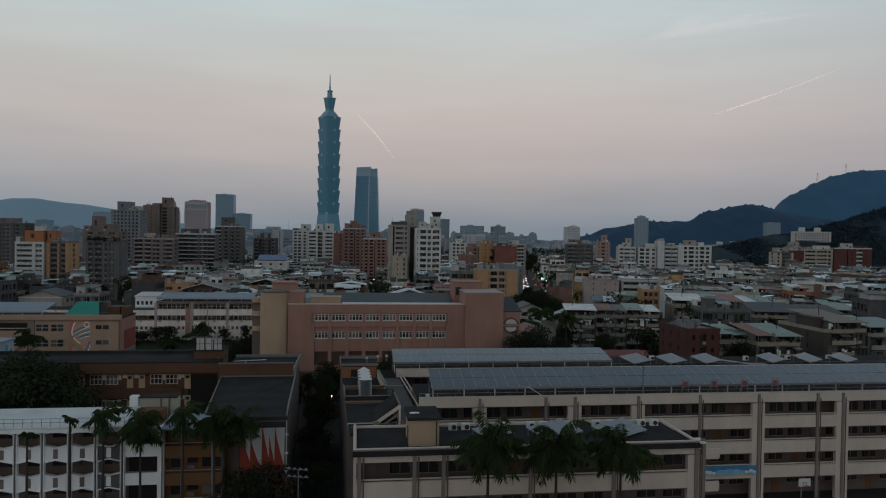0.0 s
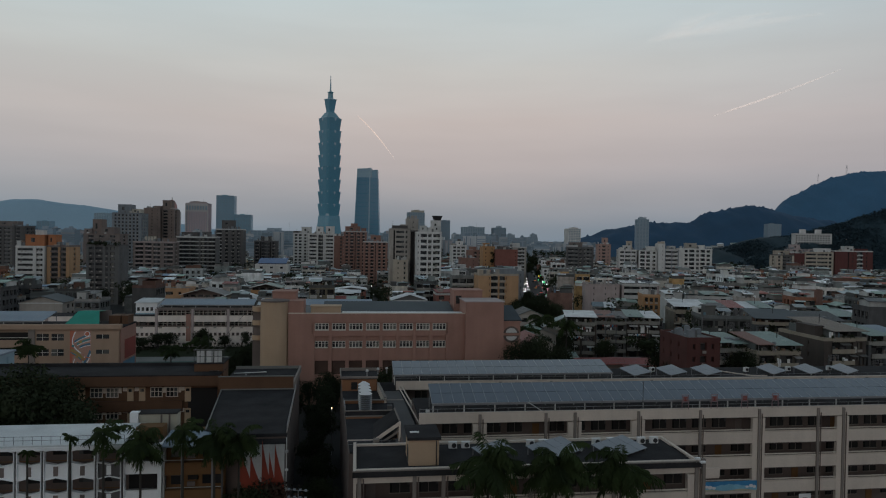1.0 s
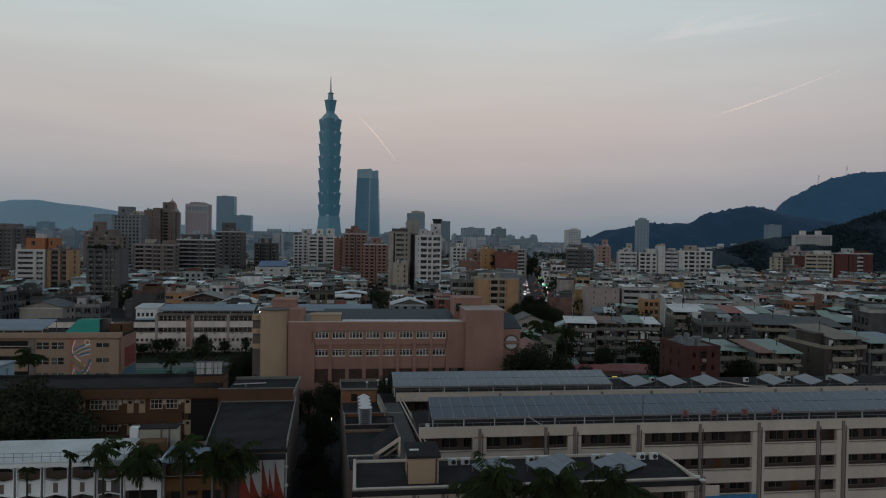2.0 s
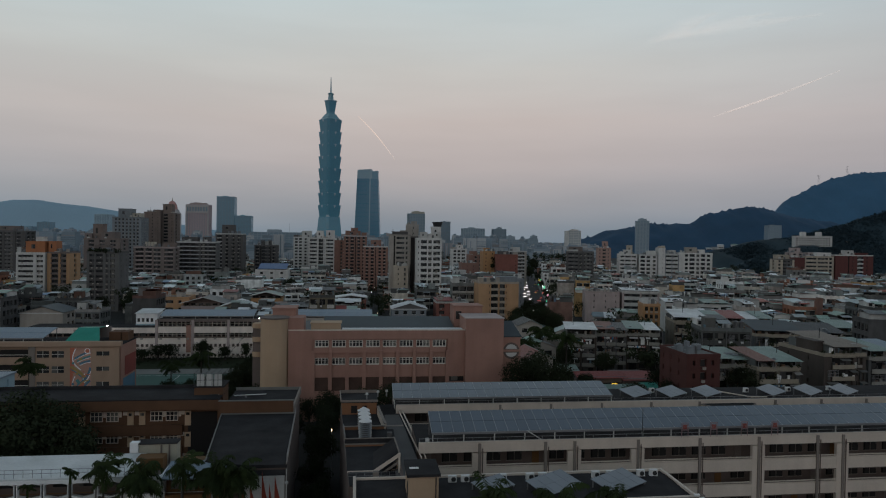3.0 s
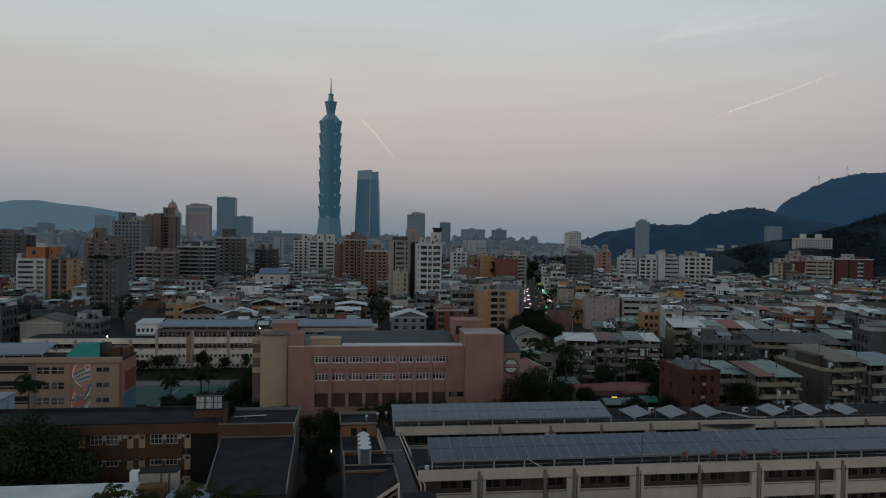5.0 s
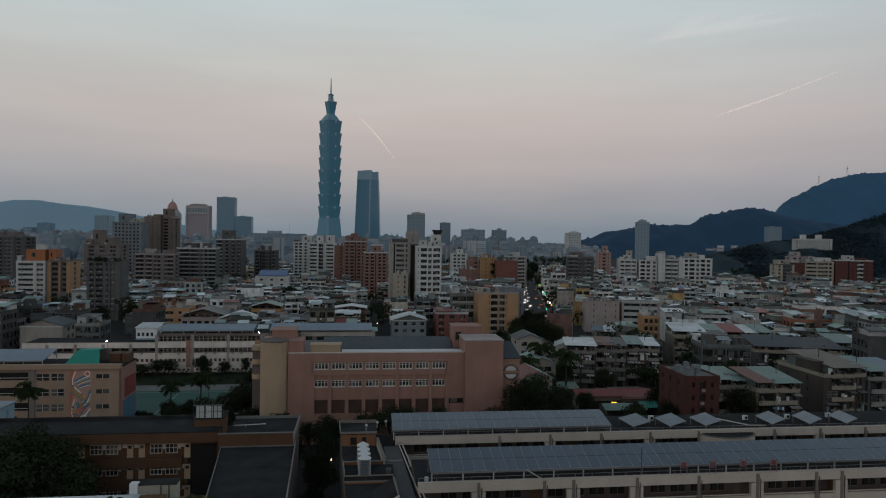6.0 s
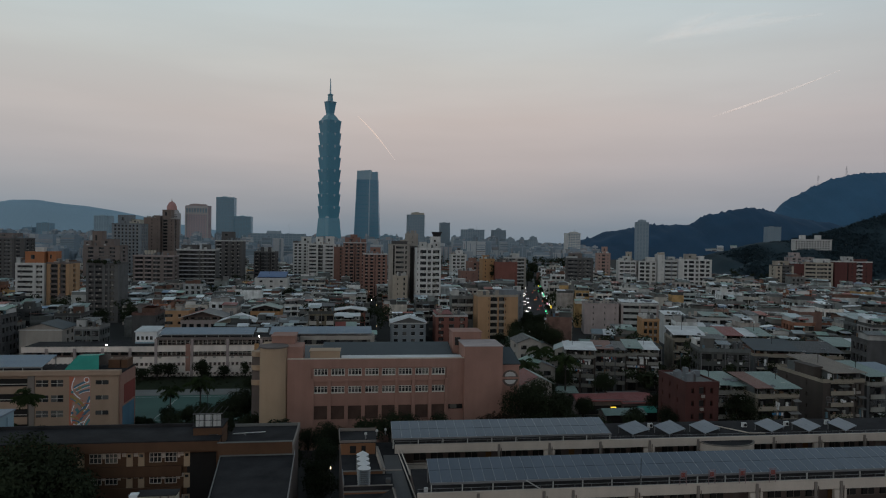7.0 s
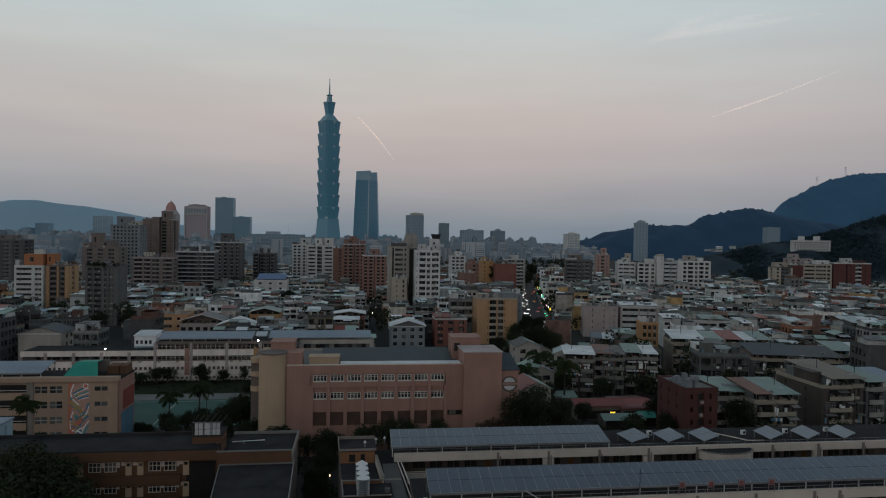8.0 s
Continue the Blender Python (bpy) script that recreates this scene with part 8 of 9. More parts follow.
grove((38.5, 148, 3, 1.2), (43, 150, 3, 1.28), (47, 148, 3, 1.1), (52, 150, 1, 0.8), (58, 148, 0, 0.9), (66, 149, 0, 1.0),
      (76, 152, 1, 0.85), (86, 152, 0, 1.05), (94, 149, 1, 1.22), (104, 156, 0, 1.0), (-50, 108, 3, 1.42), (-44, 106, 3, 1.3))
grove((-57, 104, 3, 1.45), (-40, 102, 1, 1.35), (-47, 99, 1, 1.6), (-53, 98, 3, 1.3), (-38, 104, 0, 0.9), (-62, 99, 3, 0.95),
      (-66, 130, 3, 0.85), (-60, 134, 1, 0.85), (-72, 140, 1, 0.8), (-66, 148, 0, 0.9), (-80, 150, 2, 1.0), (-90, 148, 1, 0.75))
grove((-98, 146, 0, 0.9), (-6, 132, 1, 0.9), (-7, 124, 0, 0.9), (-5.5, 116, 1, 0.8), (-6.5, 107, 0, 0.8), (-5.0, 98, 2, 0.9),
      (-5.8, 140, 3, 0.8), (-4.5, 90, 2, 0.8), (-13.5, 131, 2, 1.1), (-10.2, 81.8, 4, 1.3), (-12.2, 80.5, 1, 0.85), (-7.6, 79, 0, 0.7))
grove((-14.5, 76, 0, 0.8), (12, 83, 2, 0.9), (18, 81, 2, 1.0), (24, 105, 2, 0.8), (28, 106, 2, 1.5), (14, 104.5, 2, 1.6),
      (21, 105, 2, 1.55), (70, 105, 2, 1.5), (34, 82, 2, 0.8))
grove((57.5, 174, 0, 0.8), (62, 172, 2, 0.9), (73, 163, 2, 0.8), (75, 195, 1, 0.75), (82, 169, 1, 0.85), (100, 150, 0, 1.2))
grove((-53, 171, 2, 0.55), (-46, 170, 0, 0.74), (-37, 169, 1, 0.68), (-33, 167, 0, 0.9), (-28, 168, 1, 0.9), (-24, 158, 0, 0.9),
      (-57, 171, 2, 0.8), (-43, 164, 0, 0.75), (-31, 174, 3, 0.62), (-38, 173, 2, 0.9))
# ================= low apartment houses =================
def house_pieces(w, d, st, rnd, style, shed=True, far=0):
    """Walls, windows, balconies and the sheet-metal shed that stands on nearly every flat roof, as (name, mesh, material)."""
    sh = 3.15
    h = st * sh + 0.4
    bays = max(2, round(w / 3.4))
    pier = rnd.uniform(0.35, 0.9)
    cols = [(-w / 2 + i * w / bays + pier / 2, -w / 2 + (i + 1) * w / bays - pier / 2) for i in range(bays)]
    rows = [(s * sh + 0.9, s * sh + 2.8) for s in range(st)]
    if far:
        rows = rows[-far:]
    sides = [(d * f, d * f + 1.9) for f in ((0.12, 0.42, 0.72) if far else (0.1, 0.32, 0.55, 0.78))]
    out = [("wall", Geo().shell(w, d, h, cols, rows, sides, 0.45), "wall")]
    if far:
        out.append(("front_glazing", Geo().box(-w / 2 + 0.2, w / 2 - 0.2, 0.36, 0.42, 0.5, h - 0.5), "window_glass"))
    for c0, c1 in () if far else cols:
        for z0, z1 in rows:
            out.append(("window", Geo().box(c0 + 0.04, c1 - 0.04, 0.36, 0.42, z0 + 0.04, z1 - 0.04), "window_glass"))
    out.append(("side_glazing", Geo().box(-w / 2 + 0.40, w / 2 - 0.40, 0.7, d - 0.4, 0.5, h - 0.5), "window_glass"))
    if style % 3 != 2:
        for s in range(1, st):
            for c0, c1 in cols:
                if rnd.random() < 0.55:
                    bal = Geo().kerb(c1 - c0 + 0.3, 1.25, s * sh - 0.12, s * sh + 1.0, 0.12, -1.2)
                    out.append(("balcony", bal, "balcony_wall", ((c0 + c1) / 2, 0, 0)))
                    if rnd.random() < 0.5:
                        out.append(("awning", Geo().slab((c0 - 0.2, -1.3, s * sh + 2.55), (c1 + 0.2, -1.3, s * sh + 2.55), (c1 + 0.2, 0, s * sh + 2.95), (c0 - 0.2, 0, s * sh + 2.95), 0.06), "roof"))
    out.append(("parapet", Geo().kerb(w + 0.1, d + 0.1, h - 0.2, h + 0.7, 0.2, -0.05), "wall"))
    out.append(("roof_deck", Geo().box(-w / 2 + 0.2, w / 2 - 0.2, 0.2, d - 0.2, h, h + 0.06), "roof_grey"))
    if shed:
        x0, x1 = -w / 2 - 0.3, w / 2 + 0.3
        if style % 4 == 1:
            x1 = w * rnd.uniform(0.0, 0.25)
        elif style % 4 == 3:
            x0 = -w * rnd.uniform(0.0, 0.3)
        deep = d * rnd.uniform(0.5, 0.95)
        yb = d + 0.3
        y0 = yb - deep
        out.append(("shed_wall", Geo().box(x0 + 0.5, x1 - 0.5, y0 + 0.9, yb - 0.6, h + 0.06, h + 2.2), "wall2"))
        out.append(("shed_window", Geo().box(x0 + 1.0, x1 - 1.0, y0 + 0.84, y0 + 0.9, h + 0.8, h + 1.8), "window_glass"))
        rise = rnd.uniform(0.25, 0.9) if far else rnd.uniform(0.6, 1.3)
        if style % 4 == 2 and w < 10:
            xm = (x0 + x1) / 2
            out.append(("shed_roof", Geo().slab((x0, y0, h + 2.25), (xm, y0, h + 2.25 + rise), (xm, yb, h + 2.25 + rise), (x0, yb, h + 2.25), 0.12), "roof"))
            out.append(("shed_roof", Geo().slab((xm, y0, h + 2.25 + rise), (x1, y0, h + 2.25), (x1, yb, h + 2.25), (xm, yb, h + 2.25 + rise), 0.12), "roof"))
        else:
            # side by side, each flat's owner has put up sheets of a colour of their own
            n = max(1, round((x1 - x0) / 4.6))
            for i in range(n):
                u0, u1 = x0 + (x1 - x0) * i / n, x0 + (x1 - x0) * (i + 1) / n - 0.02
                q0, zz, up = y0 + rnd.uniform(-0.9, 1.4), h + 2.25 + rnd.uniform(-0.25, 0.3), rise * rnd.uniform(0.8, 1.2)
                if n > 1 and rnd.random() < 0.14:
                    continue
                if style % 2:
                    out.append(("shed_roof", Geo().slab((u0, q0, zz), (u1, q0, zz), (u1, yb, zz + up), (u0, yb, zz + up), 0.12), "roof"))
                else:
                    ym = (y0 + yb) / 2
                    out.append(("shed_roof", Geo().slab((u0, q0, zz), (u1, q0, zz), (u1, ym, zz + up), (u0, ym, zz + up), 0.12).slab((u0, ym, zz + up), (u1, ym, zz + up), (u1, yb, zz), (u0, yb, zz), 0.12), "roof"))
    if style % 2 or not shed:
        hx = rnd.choice((-1, 1)) * w * 0.3
        out.append(("roof_house", Geo().box(hx - 1.6, hx + 1.6, d * 0.15, d * 0.5, h + 0.06, h + 2.9), "wall2"))
        out.append(("roof_lid", Geo().box(hx - 1.8, hx + 1.8, d * 0.12, d * 0.53, h + 2.9, h + 3.1), "roof_grey"))
        tx = -hx * 0.7
        for k in range(rnd.randint(1, 2)):
            out.append(("water_tank", Geo().loft([[(tx + 1.7 * k + r * math.cos(i * 0.628), 1.6 + r * math.sin(i * 0.628), h + z) for i in range(10)] for r, z in ((0.4, 0.06), (0.4, 0.7), (0.68, 0.75), (0.68, 2.3), (0.1, 2.7))]), "steel"))
    for c0, c1 in cols:
        for z0, z1 in rows[1:]:
            if rnd.random() < 0.2:
                ax = rnd.uniform(c0, c1 - 0.7)
                out.append(("wall_cooler", Geo().box(ax, ax + 0.75, -0.45, -0.02, z0 - 0.62, z0 - 0.1), "white_metal"))
    # clutter on the roof: boxes, vents, second small shed
    for k in range(rnd.randint(2, 4)):
        cx, cy, cw, ch = rnd.uniform(-0.42, 0.42) * w, rnd.uniform(0.3, 0.9) * d * 0.5, rnd.uniform(0.5, 1.6), rnd.uniform(0.5, 1.5)
        out.append(("roof_box", Geo().box(cx - cw / 2, cx + cw / 2, cy, cy + cw, h + 0.06, h + 0.06 + ch), rnd.choice(("wall2", "roof_grey", "roof", "wall"))))
    if far:
        for k in range(rnd.randint(5, 9)):
            cx, cy, cw, ch = rnd.uniform(-0.48, 0.48) * w, rnd.uniform(-0.03, 0.5) * d, rnd.uniform(0.3, 1.0), rnd.uniform(0.3, 1.1)
            base = h + (0.5 if rnd.random() < 0.6 else 2.2)
            out.append(("roof_clutter", Geo().box(cx - cw / 2, cx + cw / 2, cy, cy + cw, base, base + ch), rnd.choice(("wall2", "white_metal", "roof", "wall", "plant", "balcony_wall"))))
        for z0, z1 in rows[-2:]:
            a0, a1 = (-w / 2 + 0.1, w / 2 - 0.1) if rnd.random() < 0.45 else (-w / 2 + 0.3, rnd.uniform(0, 0.45) * w)
            out.append(("balcony_front", Geo().box(a0, a1, -0.95, -0.8, z0 - 0.75, z0 + 0.2), "balcony_wall"))
            out.append(("balcony_floor", Geo().box(a0, a1, -0.8, 0.0, z0 - 0.8, z0 - 0.65), "roof_grey"))
            for q in range(rnd.randint(0, 3)):
                u = rnd.uniform(-0.46, 0.40) * w
                out.append(("wall_cooler", Geo().box(u, u + 0.7, -1.2, -0.95, z0 - 0.3, z0 + 0.3), "white_metal"))
            out.append(("window_hood", Geo().box(rnd.uniform(-0.4, 0) * w, w / 2 - 0.3, -0.5, 0, z1 + 0.05, z1 + 0.13), "roof"))
    if rnd.random() < 0.45:
        sx = rnd.uniform(-0.25, 0.25) * w
        out.append(("lean_to", Geo().slab((sx - 2, -0.7, h + 1.9), (sx + 2, -0.7, h + 1.9), (sx + 2, 3.0, h + 2.5), (sx - 2, 3.0, h + 2.5), 0.1), "roof"))
    return out


def house_clutter(t, w, d, st, rnd):
    """Drain pipes, window cages, rooftop lumber and pot plants of a house close by."""
    h = st * 3.15 + 0.4
    cage, lumber, pots = Geo(), Geo(), []
    for k in range(3):
        u = -w / 2 + 0.25 + k * (w - 0.5) / 2
        cage.box(u - 0.05, u + 0.05, -0.12, -0.03, 0, h)
    for s_ in range(1, st):
        for k in range(max(2, int(w / 3))):
            if rnd.random() < 0.55:
                u = rnd.uniform(-w / 2 + 0.4, w / 2 - 2.2)
                z = s_ * 3.15 + 0.8
                for q in range(6):
                    cage.box(u + q * 0.32, u + q * 0.32 + 0.05, -0.7, -0.66, z, z + 1.7)
                for q in (0.0, 0.8, 1.65):
                    cage.box(u, u + 1.65, -0.72, -0.65, z + q, z + q + 0.06)
            if rnd.random() < 0.5:
                pots.append((rnd.uniform(-w / 2, w / 2), -1.0, s_ * 3.15 + 1.3, 0.4))
    for k in range(16):
        u, v, q = rnd.uniform(-w / 2 + 0.4, w / 2 - 1.2), rnd.uniform(0.25, 0.5) * rnd.uniform(0.1, 1) * d, rnd.uniform(0.25, 1.0)
        lumber.box(u, u + q, v, v + q, h + 0.06, h + rnd.uniform(0.5, 1.7))
        if rnd.random() < 0.5:
            pots.append((u, v, h + 1.1, 0.5))
    tagged(part("window_cage", cage, "rail_metal", t), kind="stuff")
    tagged(part("roof_lumber", lumber, "lumber_mix", t), kind="stuff")
    tagged(part("pot_plants", leaf_clump(rnd, pots or [(0, 0.5, h + 1, 0.4)], 26, 0.2), "leaves", t), kind="stuff")


def house_parts(t, w, d, st, rnd, style, mat="apt_wall", roof_mat="sheet_metal", shed=True):
    pick = {"wall": mat, "wall2": "shed_wall", "roof": roof_mat}
    for name, geo, m, *where in house_pieces(w, d, st, rnd, style, shed):
        ob = part(name, geo, pick.get(m, m), t)
        if where:
            ob.location = where[0]
    house_clutter(t, w, d, st, rnd)


HLABELS = ("weathered concrete apartment house with a sheet-metal roof shed", "tiled walk-up apartment house with caged balconies",
           "grey apartment house with rooftop shed and water tank", "old plastered apartment house under a corrugated roof")
WIDTHS = (7, 9, 11, 13, 8, 15, 10, 12, 17, 8.5, 6.5, 10.5)
DEPTHS = (11, 10, 12, 11, 10, 12, 11, 9.5, 12, 12, 11, 10)
STORE = (4, 4, 5, 4, 3, 4, 5, 3, 4, 5, 4, 4)
NEAR = []
for k in range(12):
    t = thing("apartment_house", HLABELS[k % 4], "apartment house", spot(0, 0), "low apartment houses")
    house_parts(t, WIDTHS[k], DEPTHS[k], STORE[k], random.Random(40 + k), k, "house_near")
    NEAR.append([t, False])
FARKIND = {}


def place(k, near, x, y, turn, rnd):
    m = spot(x, y, 0, turn)
    tall = rnd.uniform(0.78, 1.2) if near else rnd.choice((0.72, 0.82, 0.9, 0.95, 1.0, 1.05, 1.12, 1.25))
    if near:
        ob = copy_thing(NEAR[k][0], m) if NEAR[k][1] else NEAR[k][0]
        NEAR[k][1] = True
        ob.matrix_basis = m
        ob.scale = (1, 1, tall)
        return
    if x < 0:
        tall *= 0.84
    m = m @ Matrix.Diagonal((1, 1, tall, 1))
    pale = "apt_pale" if rnd.random() < (0.36 if x > 0 else 0.2) else "apt_wall"
    hue, hue2 = rnd.randrange(26), rnd.randrange(14)
    for name, geo, mt, *where in house_pieces(WIDTHS[k], DEPTHS[k], STORE[k], random.Random(rnd.randrange(400)), k + rnd.randrange(4), far=3 if y < 430 else 2):
        key = ("far_wall", pale, hue) if mt == "wall" else ("far_roof_room", "shed_wall", hue2) if mt == "wall2" else ("far_balcony", "balcony_wall", hue2 % 7) if mt == "balcony_wall" else ("far_sheet_roof", "sheet_far", 0) if mt == "roof" else ("far_window", "window_glass", 0) if mt == "window_glass" else ("far_flat_roof", "roof_grey", 0) if mt == "roof_grey" else ("far_plant", "leaves", 0) if mt == "plant" else ("far_cooler", "white_metal", 0) if mt == "white_metal" else ("far_tank", "steel", 0)
        FARKIND.setdefault(key, Geo()).add(geo, m @ Matrix.Translation(where[0]) if where else m)


# single houses that stand out
def house(label, x, y, w, d, st, turn, mat, roof_mat, style=1, shed=True, category="apartment house"):
    FOOT.append((x, y + d / 2, max(w, d) / 2))
    t = thing("apartment_house", label, category, spot(x, y, 0, turn), "low apartment houses")
    house_parts(t, w, d, st, random.Random(int(x * 3 + y)), style, mat, roof_mat, shed)
    return t


block("dark red brick apartment house behind the school", 62.3, 156.0, 8.4, 14.0, 16.4, 7.5, "house_red", 5, [(1, "P"), (2, "w"), (0.6, "P"), (2, "W"), (0.6, "P"), (2, "w"), (1, "P")], [(2, "P"), (1.4, "w"), (2, "P"), (1.4, "w"), (2, "P"), (1.4, "w"), (1, "P")], (), trim="house_red", tanks=1, name="apartment_house", sheets=())
block("grey apartment house with a green sheet roof", 72.0, 163.0, 9.6, 12.0, 12.9, 7.5, "house_beige", 4, [(0.3, "P"), (3, "B"), (0.4, "P"), (3, "B"), (0.3, "P")], [(2, "P"), (1.4, "w"), (3, "P"), (1.4, "w"), (2, "P")], (), trim="balcony_dim", tanks=1, name="apartment_house", sheets=((0.0, 0.5, 1.5, 2.6, "sheet_green"), (0.5, 1.0, 1.2, 2.3, "sheet_green")))
block("beige apartment house with dark red and pale green roofs", 82.0, 159.5, 11.4, 12.0, 13.0, 7.5, "house_beige", 4, [(0.3, "P"), (3.6, "B"), (0.3, "P"), (3.6, "B"), (0.4, "P")], [(2, "P"), (1.4, "w"), (3, "P"), (1.4, "w"), (2, "P")], (), trim="balcony_cream", tanks=1, name="apartment_house", sheets=((0.0, 0.36, 1.6, 3.0, "sheet_rust"), (0.38, 1.0, 1.4, 3.0, "sheet_green")))
block("dark brown apartment house with cream balconies", 101.8, 165.5, 11.5, 18.0, 15.6, 7.5, "house_brown", 5, [(1.4, "P"), (5, "B"), (0.4, "P"), (1.4, "W"), (0.6, "P")], [(4, "P"), (1, "w"), (6, "P"), (1, "w"), (3, "P")], ((0.0, 0.2, 0.2, 0.6, 2.2, "house_brown"),), trim="balcony_cream", tanks=1, name="apartment_house", sheets=((0.2, 1.0, 1.7, 3.2, "sheet_drab"),))
block("grey apartment house with green corrugated roof", 117.0, 170.0, 14.0, 14.0, 14.2, 7.5, "house_grey", 4, [(0.4, "P"), (3, "B"), (0.4, "P"), (2, "W"), (0.4, "P"), (3, "B"), (0.4, "P")], [(2, "P"), (1.4, "w"), (3, "P"), (1.4, "w"), (2, "P")], (), trim="balcony_dim", tanks=1, name="apartment_house", sheets=((0.0, 0.46, 1.6, 3.0, "sheet_green"), (0.48, 1.0, 1.2, 2.5, "sheet_blue")))
block("cream apartment house with a wide pale roof", 94.0, 240.0, 18.0, 14.0, 14.4, -6.3, "house_beige", 4, [(0.4, "P"), (3, "R"), (0.4, "P"), (3, "R"), (0.3, "P"), (1.2, "w"), (0.3, "P"), (3, "R"), (0.4, "P")], [(2, "P"), (1.4, "w"), (3, "P"), (1.4, "w"), (2, "P")], (), trim="balcony_cream", tanks=1, name="apartment_house", sheets=((0.0, 0.64, 1.3, 2.8, "sheet_pale"), (0.65, 1.0, 1.2, 2.6, "sheet_green")))
block("grey apartment house with dark red sheet roof", 113.0, 243.0, 18.0, 14.0, 14.0, -6.3, "house_grey", 4, [(0.4, "P"), (3, "B"), (0.4, "P"), (3, "B"), (0.4, "P"), (2, "W"), (0.4, "P")], [(2, "P"), (1.4, "w"), (3, "P")], (), trim="balcony_dim", tanks=1, name="apartment_house", sheets=((0.0, 0.42, 1.3, 2.8, "sheet_red"), (0.43, 0.7, 1.2, 2.5, "sheet_pale"), (0.71, 1.0, 1.5, 2.8, "sheet_green")))
block("grey apartment house under a long dark roof", 116.5, 214.0, 28.0, 13.0, 13.4, -6.3, "house_grey", 4, [(0.5, "P"), (2, "W"), (0.4, "P"), (4, "B"), (0.4, "P"), (4, "B"), (0.4, "P"), (2, "W"), (0.4, "P"), (4, "B"), (0.5, "P")], [(2, "P"), (1.4, "w"), (3, "P")], (), trim="balcony_cream", tanks=1, name="apartment_house", sheets=((0.0, 0.52, 1.2, 3.2, "roof_slate"), (0.53, 1.0, 1.0, 2.8, "sheet_dark")))
block("low apartment house with teal and white sheet roofs", 148.0, 226.0, 24.0, 13.0, 13.0, -6.3, "house_near", 4, [(0.4, "P"), (3, "B"), (0.4, "P"), (3, "B"), (0.4, "P"), (2, "W"), (0.4, "P"), (3, "B"), (0.4, "P")], [(2, "P"), (1.4, "w"), (3, "P")], (), trim="balcony_dim", tanks=1, name="apartment_house", sheets=((0.0, 0.34, 1.4, 2.8, "sheet_green"), (0.35, 0.62, 1.2, 2.5, "sheet_pale"), (0.63, 1.0, 1.3, 2.7, "sheet_red")))
block("weathered apartment house with pale roof edge", 44.3, 209.0, 9.6, 12.0, 13.2, -6.3, "house_brown", 4, [(0.3, "P"), (3, "B"), (0.3, "P"), (3, "B"), (0.3, "P")], [(2, "P"), (1.4, "w"), (3, "P")], (), trim="balcony_dim", tanks=1, name="apartment_house", sheets=((0.0, 1.0, 1.7, 2.5, "sheet_pale"),))
block("cluttered grey apartment house with laundry balconies", 55.0, 214.0, 10.0, 12.0, 13.0, -6.3, "house_grey", 4, [(2.6, "B"), (0.2, "P"), (2.6, "B"), (0.2, "P"), (2.6, "B")], [(2, "P"), (1.4, "w"), (3, "P")], (), trim="balcony_dim", tanks=1, name="apartment_house", sheets=((0.0, 0.6, 1.4, 2.4, "sheet_rust"), (0.62, 1.0, 1.2, 2.2, "sheet_metal")))
block("old dark apartment house with caged balconies", 66.5, 217.0, 10.5, 12.0, 12.8, -6.3, "house_brown", 4, [(2.6, "B"), (0.2, "P"), (2, "W"), (0.2, "P"), (2.6, "B")], [(2, "P"), (1.4, "w"), (3, "P")], (), trim="balcony_dim", tanks=1, name="apartment_house", sheets=((0.0, 0.5, 1.5, 2.6, "sheet_green"), (0.5, 1.0, 1.2, 2.2, "sheet_pale")))
block("pinkish beige apartment block with a blank wall", 84.5, 348.0, 18.0, 14.0, 16.6, -6.3, "pink_grey", 5, [(3, "P"), (1, "w"), (3.4, "P"), (1, "w"), (3, "P"), (0.8, "w"), (1, "P")], [(3, "P"), (1.4, "w"), (3, "P")], (), trim="pink_grey", tanks=2, name="apartment_house", sheets=())
block("pale beige apartment block with ribbon windows", 104.0, 345.0, 19.0, 14.0, 17.2, -6.3, "pink_grey", 5, [(0.6, "P"), (5, "R"), (0.4, "P"), (5, "R"), (0.6, "P")], [(3, "P"), (1.4, "w"), (3, "P")], (), trim="white_grey", tanks=1, name="apartment_house", sheets=((0.0, 1.0, 0.4, 0.9, "sheet_pale"),))
block("ochre apartment house with dark windows", 88.2, 277.0, 7.0, 12.0, 17.0, -6.3, "tan", 5, [(0.6, "P"), (1.6, "W"), (0.4, "P"), (1.6, "W"), (0.4, "P"), (1.6, "W"), (0.6, "P")], [(2, "P"), (1.4, "w"), (2, "P"), (1.4, "w"), (2, "P")], (), trim="ochre", tanks=1, name="apartment_house", sheets=())
block("long pale apartment house with banded balconies", 124.0, 316.0, 33.0, 12.0, 13.6, -6.3, "white_grey", 4, [(0.4, "P"), (5, "R"), (0.4, "P"), (4, "B"), (0.4, "P"), (5, "R"), (0.4, "P"), (4, "B"), (0.4, "P")], [(2, "P"), (1.4, "w"), (3, "P")], (), trim="white_grey", tanks=1, name="apartment_house", sheets=((0.0, 0.3, 0.9, 1.7, "sheet_pale"), (0.55, 0.9, 0.8, 1.6, "sheet_green")))
block("brown tiled house framed by pale corner piers", 4.6, 311.0, 15.4, 12.0, 13.4, 7.5, "red_blank", 4, [(0.8, "P"), (2, "W"), (1.4, "P"), (2, "W"), (1.4, "P"), (2, "W"), (0.8, "P")], [(2, "P"), (1.4, "w"), (3, "P")], (), trim="white_grey", tanks=1, name="apartment_house", sheets=((0.0, 0.5, 0.5, 1.2, "sheet_red"),))
